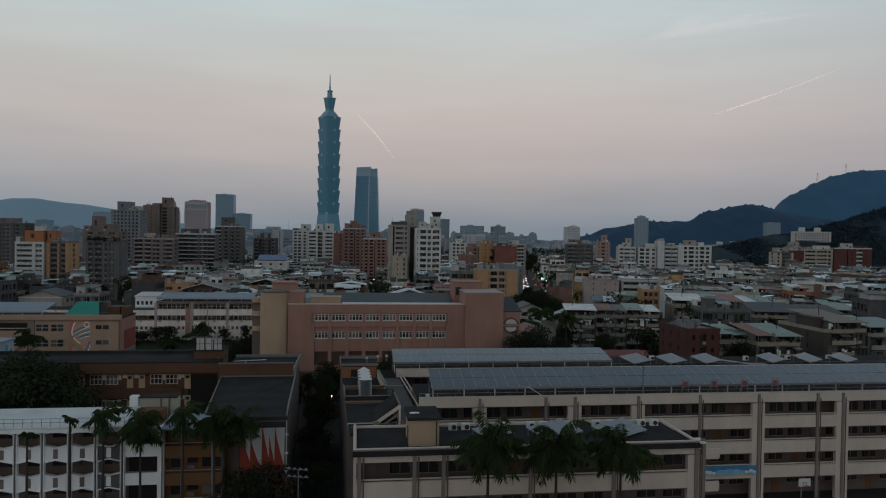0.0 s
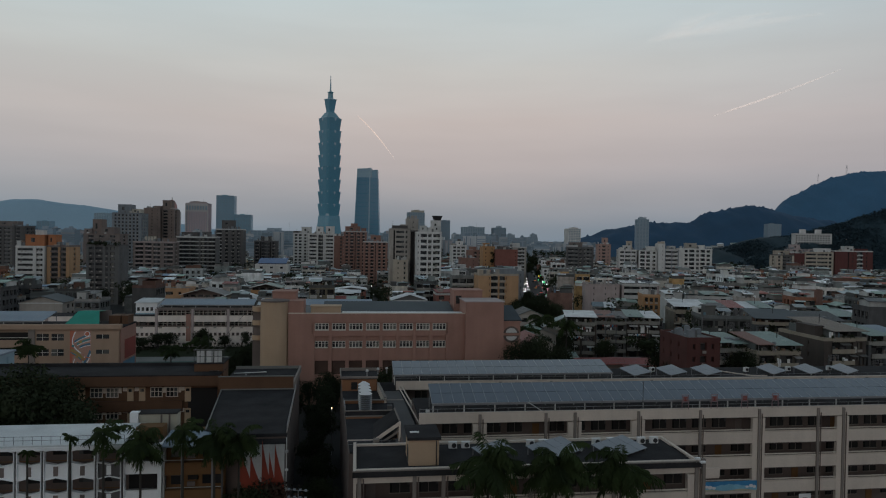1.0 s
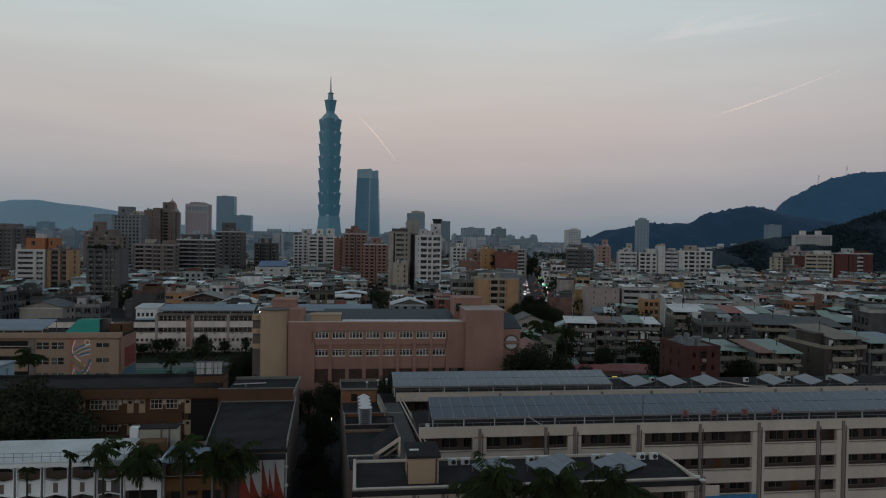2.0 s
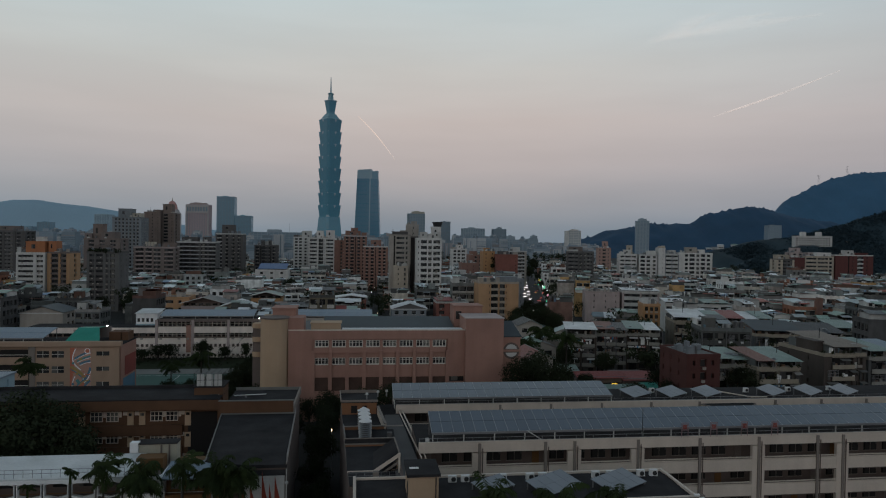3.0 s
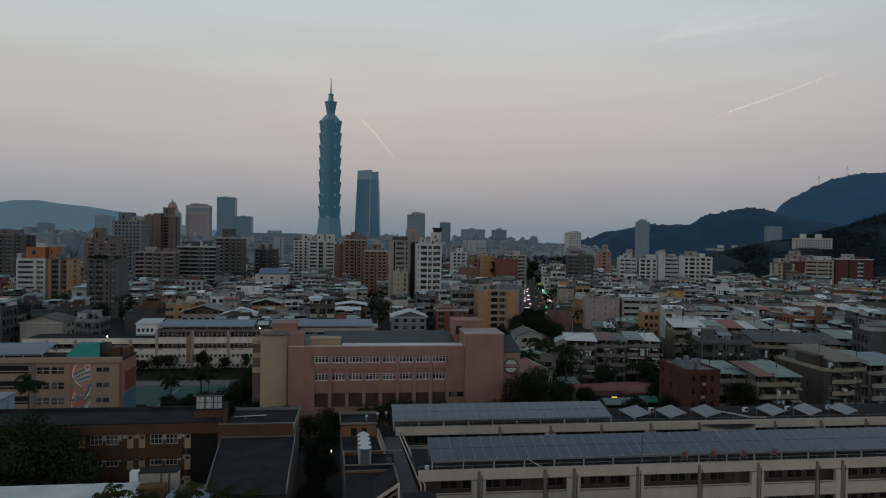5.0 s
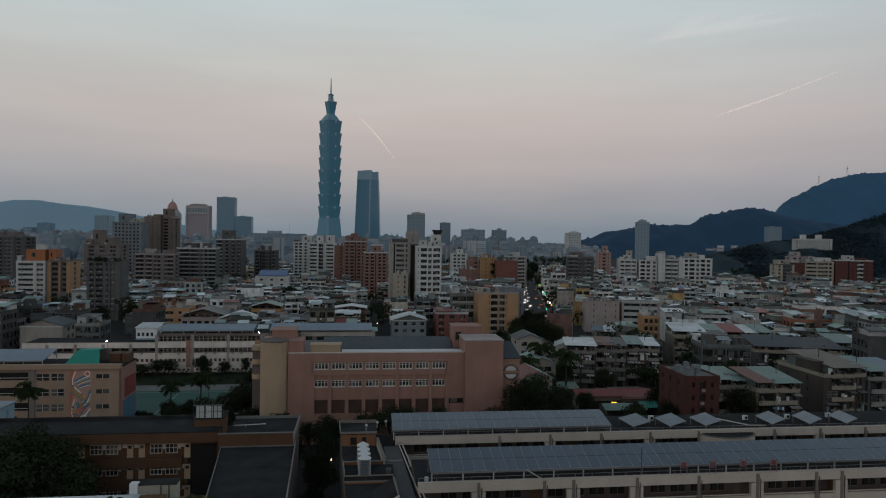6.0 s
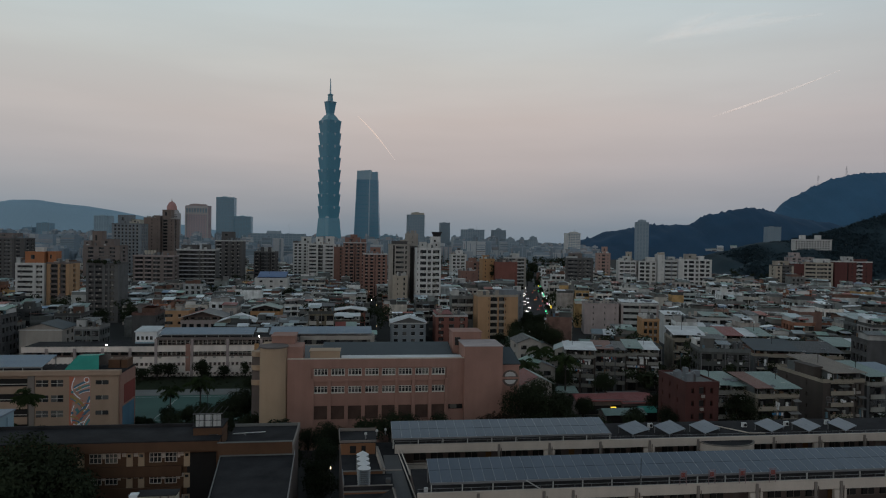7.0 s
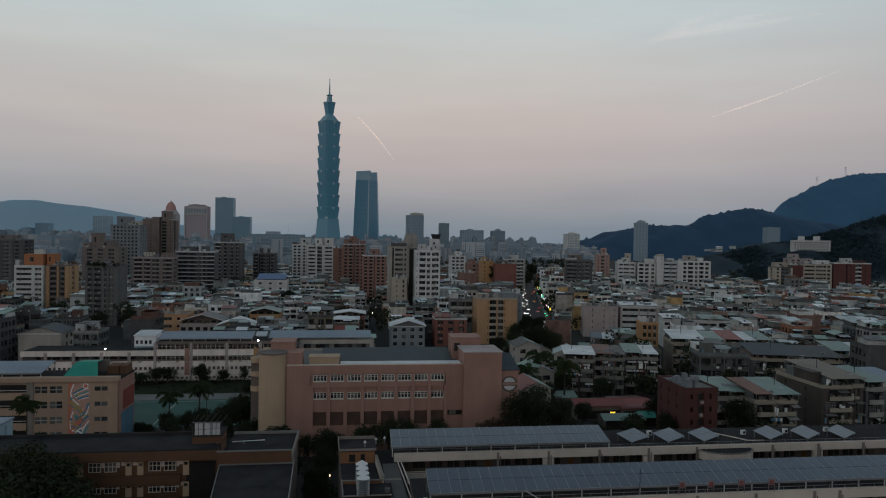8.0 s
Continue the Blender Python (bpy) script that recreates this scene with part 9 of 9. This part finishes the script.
block("low ochre building with a flat roof", -127.0, 300.0, 21.0, 12.0, 14.6, 7.5, "ochre", 4, [(7, "P"), (5, "R"), (1, "P"), (3, "w"), (2, "P")], [(2, "P"), (1.4, "w"), (3, "P")], (), trim="ochre", tanks=1, name="apartment_house")
block("white walled market hall with a blue sheet roof", -123.0, 470.0, 23.0, 14.0, 19.4, 7.5, "white", 5, [(1, "P"), (3, "w"), (1, "P"), (3, "w"), (1, "P"), (3, "w"), (1, "P")], [(2, "P"), (1.4, "w"), (3, "P")], (), trim="white", tanks=0, name="apartment_house", sheets=((0.1, 0.95, 0.6, 4.0, "sheet_azure"),))
def gable_house(x, y, w, d, h, turn, blank=False):
    """A plastered house whose gable looks to the street."""
    FOOT.append((x, y + d / 2, max(w, d) / 2))
    t = thing("apartment_house", "grey plastered house with a gabled front and pale eaves", "apartment house", spot(x, y, 0, turn), "low apartment houses")
    cols = [(-w / 2 + w * (i + 0.3) / 4, -w / 2 + w * (i + 0.75) / 4) for i in range(4)]
    rows = [(h - 3.2 * s - 2.6, h - 3.2 * s - 1.0) for s in (3, 2, 1, 0)]
    part("wall", Geo().shell(w, d, h, [] if blank else cols, rows, [(d * 0.3, d * 0.45), (d * 0.6, d * 0.75)], 0.3), "beige_grey" if blank else "grey_cool", t)
    for c0, c1 in cols:
        for z0, z1 in () if blank else rows:
            wn_ = part("window", Geo().box(c0, c1, 0.2, 0.26, z0, z1), "window_glass", t)
            part("sill", Geo().box(c0 - 0.15, c1 + 0.15, -0.12, 0.2, z0 - 0.12, z0), "white_grey", wn_)
    part("side_glazing", Geo().box(-w / 2 + 0.25, w / 2 - 0.25, d * 0.25, d * 0.8, 1, h - 0.5), "window_glass", t)
    tri = lambda y_: [(-w / 2, y_, h), (w / 2, y_, h), (0, y_, h + 2.2)]
    part("gable", Geo().loft([tri(0.02), tri(0.3)]), "beige_grey" if blank else "stone_dark", t)
    for s in (-1, 1):
        part("roof_slope", Geo().slab((s * (w / 2 + 0.6), -0.6, h - 0.1), (0, -0.6, h + 2.4), (0, d, h + 2.4), (s * (w / 2 + 0.6), d, h - 0.1), 0.14), "roof_slate" if blank else "sheet_pale", t)
    part("eave_band", Geo().box(-w / 2 - 0.3, w / 2 + 0.3, -0.3, 0.0, h - 0.5, h - 0.1), "white_grey", t)
    return t


gable_house(-154.3, 252, 15.4, 14, 12.2, 7.5, True)
gable_house(-15.1, 297, 15.5, 13, 11.2, 7.5)
house("cream house under a wide pale roof", -43, 283, 15, 12, 4, 7.5, "house_beige", "sheet_pale", 0)


def wide_gable(label, x, y, w, d, eave, rise, turn, wall, face_mat, roof, open_loft=True):
    """A walk-up house under one broad, shallow gable, its loft open or boarded to the front."""
    FOOT.append((x, y + d / 2, max(w, d) / 2))
    t = thing("apartment_house", label, "apartment house", spot(x, y, 0, turn), "low apartment houses")
    rnd = random.Random(int(abs(x) + y))
    h = eave - 2.2
    n = max(3, round(w / 3.2))
    cols = [(-w / 2 + w * (i + 0.18) / n, -w / 2 + w * (i + 0.82) / n) for i in range(n)]
    rows = [(h - 3.1 * q - 2.4, h - 3.1 * q - 0.8) for q in (2, 1, 0)]
    part("wall", Geo().shell(w, d, h, cols, rows, [(d * 0.2, d * 0.4), (d * 0.6, d * 0.8)], 0.35), wall, t)
    for c0, c1 in cols:
        for z0, z1 in rows:
            part("window", Geo().box(c0, c1, 0.22, 0.28, z0, z1), "window_glass", t)
    part("side_glazing", Geo().box(-w / 2 + 0.3, w / 2 - 0.3, d * 0.15, d * 0.85, 1, h - 0.5), "window_glass", t)
    part("parapet", Geo().kerb(w + 0.2, d + 0.2, h - 0.1, h + 0.95, 0.2, -0.1), wall, t)
    part("roof_deck", Geo().box(-w / 2 + 0.15, w / 2 - 0.15, 0.15, d - 0.1, h + 0.004, h + 0.06), "roof_grey", t)
    back = 2.6 if open_loft else 0.35
    tri = lambda q: [(-w / 2 + 0.3, q, h + 0.07), (w / 2 - 0.3, q, h + 0.07), (w / 2 - 0.3, q, eave - 0.15), (0, q, eave + rise - 0.2), (-w / 2 + 0.3, q, eave - 0.15)]
    loft = part("loft_front", Geo().loft([tri(back), tri(back + 0.2)]), face_mat, t)
    for i in range(n):
        c = -w / 2 + w * (i + 0.5) / n
        if open_loft:
            part("post", Geo().box(c - w / n / 2 + 0.2, c - w / n / 2 + 0.34, 0.3, 0.44, h + 0.06, eave - 0.1), "rail_metal", t)
        part("window", Geo().box(c - w / n * 0.3, c + w / n * 0.3, back - 0.06, back, h + 1.0, h + 1.9), "window_glass", loft)
    for q in (-1, 1):
        part("roof_slope", Geo().slab((q * (w / 2 + 0.7), -0.8, eave - 0.15), (0, -0.8, eave + rise), (0, d + 0.4, eave + rise), (q * (w / 2 + 0.7), d + 0.4, eave - 0.15), 0.14), roof, t)
        part("verge_board", Geo().slab((q * (w / 2 + 0.75), -0.86, eave - 0.3), (q * (w / 2 + 0.75), -0.86, eave + 0.02), (0, -0.86, eave + rise + 0.17), (0, -0.86, eave + rise - 0.15), 0.06), "white_grey", t)
    tx = rnd.uniform(-0.3, 0.3) * w
    part("water_tank", Geo().cyl(tx, d + 1.2, h, eave + rise + 0.6, 0.8, n=10), "steel", t, "round steel water tank")
    pots = [(rnd.uniform(-w / 2, w / 2), 0.2, h + 1.0, rnd.uniform(0.3, 0.6)) for _ in range(9)]
    tagged(part("pot_plants", leaf_clump(rnd, pots, 24, 0.25), "leaves", t), kind="stuff")
    return t


wide_gable("pinkish house with an open loft under a broad grey gable", -108.2, 296, 19.0, 14, 12.3, 2.7, 7.5, "pink_grey", "brown_tile", "sheet_metal")
wide_gable("cream house with a broad plastered gable", -89.4, 284, 15.5, 13, 11.9, 2.7, 7.5, "house_beige", "balcony_cream", "sheet_pale", False)
wide_gable("brown house with a shallow green-grey gable", -85.8, 318, 14.0, 12, 14.2, 1.8, 7.5, "tan", "house_brown", "sheet_green")
wide_gable("grey house under a tall green sheet gable", -59.8, 300, 15.5, 15, 11.3, 3.4, -14, "house_grey", "grey_cool", "sheet_green", False)
wide_gable("reddish house with a pale flat-pitched roof", -44.6, 318, 14.5, 12, 14.0, 1.0, 7.5, "red_blank", "brown_tile", "sheet_pale")

# washing hung out on the balconies
rnd = random.Random(31)
for x, y, z, n in ((52, 212.6, 11.2, 8), (63.5, 215.6, 8.0, 6), (52.5, 212.5, 4.9, 5), (42.0, 207.4, 8.0, 5), (43, 207.5, 11.0, 4), (80, 157.8, 8.0, 5), (72.5, 161.2, 8.0, 4), (90, 238.0, 8.0, 5)):
    t = thing("laundry_line", "row of pale washing hung on a balcony line", "laundry", spot(x, y, z, -6.3 if y > 200 else 7.5), "laundry lines")
    part("pole", Geo().rod((-0.3, 0, 0.75), (n * 0.62, 0, 0.75), 0.025, 5), "rail_metal", t)
    for i in range(n):
        hh, ww = rnd.uniform(0.45, 0.85), rnd.uniform(0.3, 0.5)
        part("cloth", Geo().box(i * 0.6, i * 0.6 + ww, -0.02, 0.02, 0.75 - hh, 0.77), rnd.choice(("white_metal", "white_metal", "white_grey", "mural_red", "banner_blue")), t)

# low market sheds below the apartment houses
for x, y, w, d, h, mt, lb_ in ((46, 186, 15, 9, 4.6, "sheet_red", "low market shed with a faded red sheet roof"), (57, 186, 11, 14, 4.2, "sheet_red", "narrow red-roofed market shed"),
                               (50, 176, 12, 6, 3.4, "sheet_green", "low shed with a green sheet awning"), (58, 179, 6, 5, 3.4, "sheet_teal", "low stall with a teal awning"), (37, 196, 9, 8, 4.5, "sheet_metal", "small market stall with tin roof")):
    FOOT.append((x, y + d / 2, max(w, d) / 2))
    t = thing("market_shed", lb_, "shed", spot(x, y, 0, 7.5), "market sheds")
    part("wall", Geo().box(-w / 2 + 0.4, w / 2 - 0.4, 0.8, d - 0.3, 0, h - 0.3), "brown_grey", t)
    ym = d / 2
    part("roof", Geo().slab((-w / 2, 0, h - 0.6), (w / 2, 0, h - 0.6), (w / 2, ym, h + 0.6), (-w / 2, ym, h + 0.6), 0.1).slab((-w / 2, ym, h + 0.6), (w / 2, ym, h + 0.6), (w / 2, d, h - 0.6), (-w / 2, d, h - 0.6), 0.1), mt, t)
    part("shop_front", Geo().box(-w / 2 + 0.8, w / 2 - 0.8, 0.7, 0.8, 0.2, 2.6), "void_dark", t)
ys = thing("shop_sign", "small glowing yellow shop sign", "sign", spot(48.5, 183.5, 2.6, 7.5))
part("panel", Geo().box(-0.75, 0.75, -0.08, 0.08, 0, 0.5), "sign_glow", ys)
part("bracket", Geo().box(-0.05, 0.05, 0.08, 2.4, 0.2, 0.3), "rail_metal", ys)
vs = thing("shop_sign", "tall vertical yellow shop sign on a house corner", "sign", spot(98.5, 232.5, 3.2, -6.3))
part("panel", Geo().box(-0.6, 0.6, -0.15, 0.15, 0, 4.4), "sign_yellow", vs)
for k in range(4):
    part("character_bar", Geo().box(-0.42, 0.42, -0.19, -0.15, 0.3 + 1.0 * k, 1.0 + 1.0 * k), "red_dark", vs)
part("bracket", Geo().box(-0.05, 0.05, 0.15, 6.5, 2.4, 2.5), "rail_metal", vs)
gsn = thing("shop_sign", "small glowing green shop sign", "sign", spot(84.9, 205.0, 8.0, 7.5))
part("panel", Geo().box(-0.2, 0.2, -0.1, 0.1, 0.45, 0.85), "sign_green", gsn)
part("post", Geo().box(-0.05, 0.05, 0.1, 0.2, -8.0, 1.0), "rail_metal", gsn)


# pale gabled houses beside the hall
for x, y, w, d, h, tn in ((25.0, 170, 8, 11, 12.2, 12), (31.5, 208, 10, 12, 9.0, 12), (46, 240, 9, 11, 9.5, -10), (33, 246, 9, 12, 11, 7.5), (36, 226, 8, 10, 8.0, 7.5), (41, 264, 8, 10, 6.5, -6), (30, 276, 8, 9, 5.5, 7.5)):
    FOOT.append((x, y + d / 2, max(w, d) / 2))
    t = thing("small_house", "pale low house with a light gabled roof", "house", spot(x, y, 0, tn), "gabled houses")
    part("wall", Geo().shell(w, d, h, [(-w * 0.36, -w * 0.12), (w * 0.12, w * 0.36)], [(h - 2.6, h - 1.1), (h - 5.8, h - 4.3)], [(d * 0.3, d * 0.5)], 0.25), "beige_grey", t)
    part("glazing", Geo().box(-w / 2 + 0.2, w / 2 - 0.2, 0.2, d - 0.3, 0.5, h - 0.4), "window_glass", t)
    part("gable", Geo().loft([[(-w / 2, q, h), (w / 2, q, h), (0, q, h + 1.8)] for q in (0.0, 0.3)]), "beige_grey", t)
    for s in (-1, 1):
        part("roof_slope", Geo().slab((s * (w / 2 + 0.5), -0.5, h - 0.1), (0, -0.5, h + 2.0), (0, d, h + 2.0), (s * (w / 2 + 0.5), d, h - 0.1), 0.12), "sheet_metal", t)


def fill(turn, side, b0, b1, seed, reach):
    """Rows of houses along the lanes of one quarter of the town."""
    rnd = random.Random(seed)
    c, s = math.cos(radians(turn)), math.sin(radians(turn))
    b, row = b0, 0
    while b < b1:
        a = -0.75 * b - 30 + rnd.uniform(0, 8)
        while a < 0.8 * b + 40:
            k = rnd.randrange(12)
            w = WIDTHS[k]
            a += w / 2
            jit = rnd.uniform(-2.5, 2.5)
            x, y = a * c - (b + jit) * s, a * s + (b + jit) * c
            line = ROAD0 + ROADK * y
            gap = 11 if y > 332 else 0
            ok = (x < line - gap - w / 2 and x > -0.70 * y - 8) if side < 0 else (x > line + gap + w / 2 and x < 0.70 * y + 8)
            if side > 0 and (y > 640 and x > 0.36 * y or y > 900):
                ok = False
            if side < 0 and abs(a - 12) < 3.2 + w / 2:
                ok = False
            if side > 0 and y < 205 and x < 118:
                ok = False
            if ok and not any(abs(x - fx) < fr + w * 0.5 + 0.5 and abs(y + 6 - fy) < fr + 6.5 for fx, fy, fr in FOOT):
                flip = rnd.random() < 0.3
                tn = turn + rnd.uniform(-3, 3)
                near = y < reach
                if flip:
                    x, y = x - 12 * math.sin(radians(tn)), y + 12 * math.cos(radians(tn))
                elif not near and abs(w - DEPTHS[k]) < 2.1 and rnd.random() < 0.5:
                    h2, tn = DEPTHS[k] / 2, tn + 90 * rnd.choice((-1, 1))
                    x, y = x - h2 * math.sin(radians(turn)) + h2 * math.sin(radians(tn)), y + h2 * math.cos(radians(turn)) - h2 * math.cos(radians(tn))
                place(k, near, x, y, tn + (180 if flip else 0), rnd)
            a += w / 2 + (rnd.uniform(3, 8) if rnd.random() < 0.2 else rnd.uniform(0.1, 0.6))
        row += 1
        b += (15 if row % 2 else 18) * (1.0 if b < 480 else 1.3 if b < 650 else 1.8)


FOOT += [(80, 326, 13), (98, 324, 11), (84, 306, 9), (4, 296, 10), (4, 279, 10), (-14, 284, 9), (-14, 268, 9), (4, 264, 9), (-128, 288, 15), (-112, 272, 10), (-134, 270, 10), (-166, 320, 9), (-156, 300, 8), (-226, 356, 9), (-214, 338, 8), (72, 293, 12), (30, 302, 10), (30, 286, 7), (29, 271, 5), (-190, 345, 12), (-182, 330, 9)]
fill(7.5, -1, 262, 880, 3, 288)
fill(-6.3, 1, 182, 860, 4, 265)
for k, (t, used) in enumerate(NEAR):
    if not used:
        t.matrix_basis = spot(-150 - 25 * k, 700, 0, TURN)
for (name, mt, hue), geo in FARKIND.items():
    solid(name, geo, mt, "low apartment houses crowding the far streets", "houses", kind="stuff")

# dark trees crowding the yards and lanes between the houses
rnd = random.Random(21)
blobs = []
for k in range(430):
    y = 172 + 660 * (k / 430) ** 1.35 + rnd.uniform(0, 14)
    x = rnd.uniform(-0.66, 0.66) * y
    if y < 262 and x < 66 or abs(x + 11) < 13 and y < 300 or abs(x - ROAD0 - ROADK * y) < 7 or any(abs(x - fx) < fr + 2 and abs(y - fy) < fr + 2 for fx, fy, fr in FOOT):
        continue
    hh, n = rnd.uniform(9, 18), rnd.randint(1, 4)
    for q in range(n * 5):
        blobs.append((x + rnd.uniform(-2.2, 2.2) * n, y + rnd.uniform(-2.2, 2.2), hh * rnd.uniform(0.45, 0.95), rnd.uniform(1.1, 2.0)))
solid("yard_trees", leaf_clump(rnd, blobs, 30, 0.62), "leaves", "dark tree crowns between the crowded houses", "trees", kind="stuff")

rnd = random.Random(23)
blobs = [(rnd.uniform(-10, 200), rnd.uniform(860, 900), rnd.uniform(4, 25), rnd.uniform(2.5, 4.5)) for _ in range(330)]
solid("park_trees", leaf_clump(rnd, blobs, 40, 1.1), "leaves", "dark trees of a park beyond the houses", "trees", kind="stuff")

# ================= the avenue: trees, lights, cars =================
def road_x(y, off):
    return ROAD0 + ROADK * y + off


for y, off, k, s in ((336, -6, 3, 1.0), (332, 1, 3, 0.95), (340, 6, 3, 0.9), (328, 8, 1, 1.05), (345, -9, 1, 1.0), (318, -13, 1, 1.0), (330, -8, 1, 1.05), (342, -2, 3, 0.8), (325, -3, 0, 1.0), (352, 10, 1, 0.8), (300, -14, 0, 1.0), (285, -12, 2, 1.1), (262, -12, 3, 1.0), (266, -19, 3, 0.9), (268, 2, 3, 1.0), (240, 6, 0, 0.9), (225, -6, 1, 0.8), (270, 4, 2, 1.0), (400, 10, 2, 0.9), (440, 10, 2, 0.9), (520, -10, 2, 0.9), (480, 9, 0, 0.9), (560, 9, 1, 0.9), (600, -9, 0, 1.0), (640, 8, 1, 1.0), (660, -8, 3, 0.9), (760, 5, 3, 1.0), (700, 0, 3, 1.2), (900, -20, 3, 1.4), (905, 10, 3, 1.4), (910, 40, 3, 1.3)):
    o = copy_thing(TREES[k], spot(road_x(y, off), y, 0, y * 7 % 360))
    o.scale = (s, s, s)


# trees before the near houses
for x, y, k, s in ((-128, 438, 3, 1.1), (-119, 432, 3, 1.2), (-110, 440, 3, 1.15), (-101, 434, 3, 1.2), (-92, 440, 3, 1.1), (-136, 444, 3, 1.0), (-84, 430, 1, 1.3), (-72, 436, 3, 1.0), (-150, 330, 3, 0.9), (-141, 322, 1, 1.1), (-160, 336, 3, 1.0), (-172, 330, 1, 1.1), (36, 268, 3, 1.15), (42, 272, 3, 1.2), (46, 266, 3, 1.05), (38, 214, 0, 0.9), (33, 197, 1, 0.8), (28.5, 193, 3, 0.85), (38, 203, 1, 0.95), (52, 206, 0, 0.9), (66, 209, 2, 1.1), (77, 152, 0, 1.05), (90, 153, 1, 0.8), (97, 157, 0, 0.95), (110, 159, 1, 0.85), (122, 162, 0, 0.9)):
    o = copy_thing(TREES[k], spot(x, y, 0, x * 31 % 360))
    o.scale = (s, s, s)


def car_proto():
    t = thing("car", "parked car with lit lamps on the avenue", "car", spot(0, 0), "cars on the avenue")
    sec = lambda y, w, z0, z1: [(-w, y, z0), (w, y, z0), (w, y, z1), (-w, y, z1)]
    part("body", Geo().loft([sec(-2.2, 0.78, 0.35, 0.75), sec(-2.0, 0.86, 0.25, 0.85), sec(1.9, 0.86, 0.25, 0.95), sec(2.2, 0.8, 0.4, 0.85)]), "car_paint", t)
    part("cabin", Geo().loft([sec(-1.2, 0.78, 0.9, 0.92), sec(-0.5, 0.68, 0.9, 1.42), sec(1.0, 0.68, 0.9, 1.42), sec(1.8, 0.78, 0.9, 0.95)]), "window_glass", t)
    wheel = Geo().loft([[(-0.09, 0.31 * math.cos(i * 0.6283), 0.31 * math.sin(i * 0.6283)) for i in range(10)], [(0.09, 0.31 * math.cos(i * 0.6283), 0.31 * math.sin(i * 0.6283)) for i in range(10)]]).mesh("wheel", "dark_metal")
    for sx in (-0.8, 0.8):
        for sy in (-1.35, 1.35):
            part("wheel", wheel, "", t).location = (sx, sy, 0.31)
    hl = Geo().box(-0.2, 0.2, -0.06, 0.02, -0.13, 0.13).mesh("headlight", "lamp_car")
    tl = Geo().box(-0.15, 0.15, -0.02, 0.06, -0.08, 0.08).mesh("tail_light", "lamp_red")
    for sx in (-0.58, 0.58):
        part("headlight", hl, "", t).location = (sx, -2.2, 0.66)
        part("tail_light", tl, "", t).location = (sx, 2.2, 0.75)
    return t


car = car_proto()
ang = -math.degrees(math.atan(ROADK))
car.matrix_basis = spot(road_x(452, -4.0), 452, 0.03, ang)
rnd = random.Random(8)
for k in range(26):
    y = 352 + k * 12.5 + rnd.uniform(-2, 2)
    lane = (-6.0, -3.0, -5.6, 3.6, -2.6, 6.0)[k % 6]
    copy_thing(car, spot(road_x(y, lane), y, 0.03, ang + (0 if lane < 0 else 180)))
for k in range(22):
    y, side = 356 + 15 * k + rnd.uniform(-4, 4), (-1, 1, 1)[k % 3]
    sg = thing("shop_sign", "lit upright shop sign over the avenue pavement", "sign", spot(road_x(y, side * 9.6), y, rnd.uniform(3.4, 7.0), ang), "avenue shop signs")
    hh = rnd.uniform(0.8, 2.2)
    part("panel", Geo().box(-0.35, 0.35, -0.1, 0.1, 0, hh), ("sign_white", "sign_green", "sign_rose", "sign_white", "sign_glow")[k % 5], sg)
    part("bracket", Geo().box(0.35 if side > 0 else -1.6, 1.6 if side > 0 else -0.35, -0.04, 0.04, hh * 0.5, hh * 0.5 + 0.08), "rail_metal", sg)


def signal(x, y, z, mats, label):
    t = thing("traffic_light", label, "traffic light", spot(x, y, 0, ang), "traffic lights")
    part("pole", Geo().cyl(0, 0, 0, z, 0.1, 0.08, 8).rod((0, 0, z), (-2.6, 0, z + 0.2), 0.06), "rail_metal", t)
    part("housing", Geo().box(-3.2, -1.8, -0.1, 0.25, z - 0.1, z + 0.5), "dark_metal", t)
    part("lamp", Geo().cyl(-2.5, -0.2, z, z + 0.42, 0.24, n=10), mats, t, "glowing signal lamp")
    return t


for y, off, z, mt in ((347, 9, 5.6, "lamp_green"), (352, 8.5, 4.6, "lamp_green"), (396, 9, 5.0, "lamp_green"), (404, 8.5, 5.6, "lamp_green"), (440, -8.5, 5.0, "lamp_green"), (470, 9, 5.6, "lamp_red"), (520, -8.5, 5.6, "lamp_green"), (560, 9, 5.6, "lamp_green")):
    signal(road_x(y, off), y, z, mt, "traffic light with a lit signal on a pole")
# pole lamps added in place of the car lights in the lane
for k in range(7):
    y = 330 + 34 * k
    xx, yy = plan(12 + (1.5 if k % 2 else -1.5), y)
    lp = thing("street_lamp", "pole lamp standing for car lights in a narrow lane", "street lamp", spot(xx, yy, 0), "lane lamps")
    part("pole", Geo().cyl(0, 0, 0, 5.2, 0.08, 0.06, 6), "rail_metal", lp)
    part("lamp_head", Geo().box(-0.16, 0.16, -0.12, 0.12, 5.2, 5.36), "lamp_white" if k % 3 else "lamp_warm", lp)
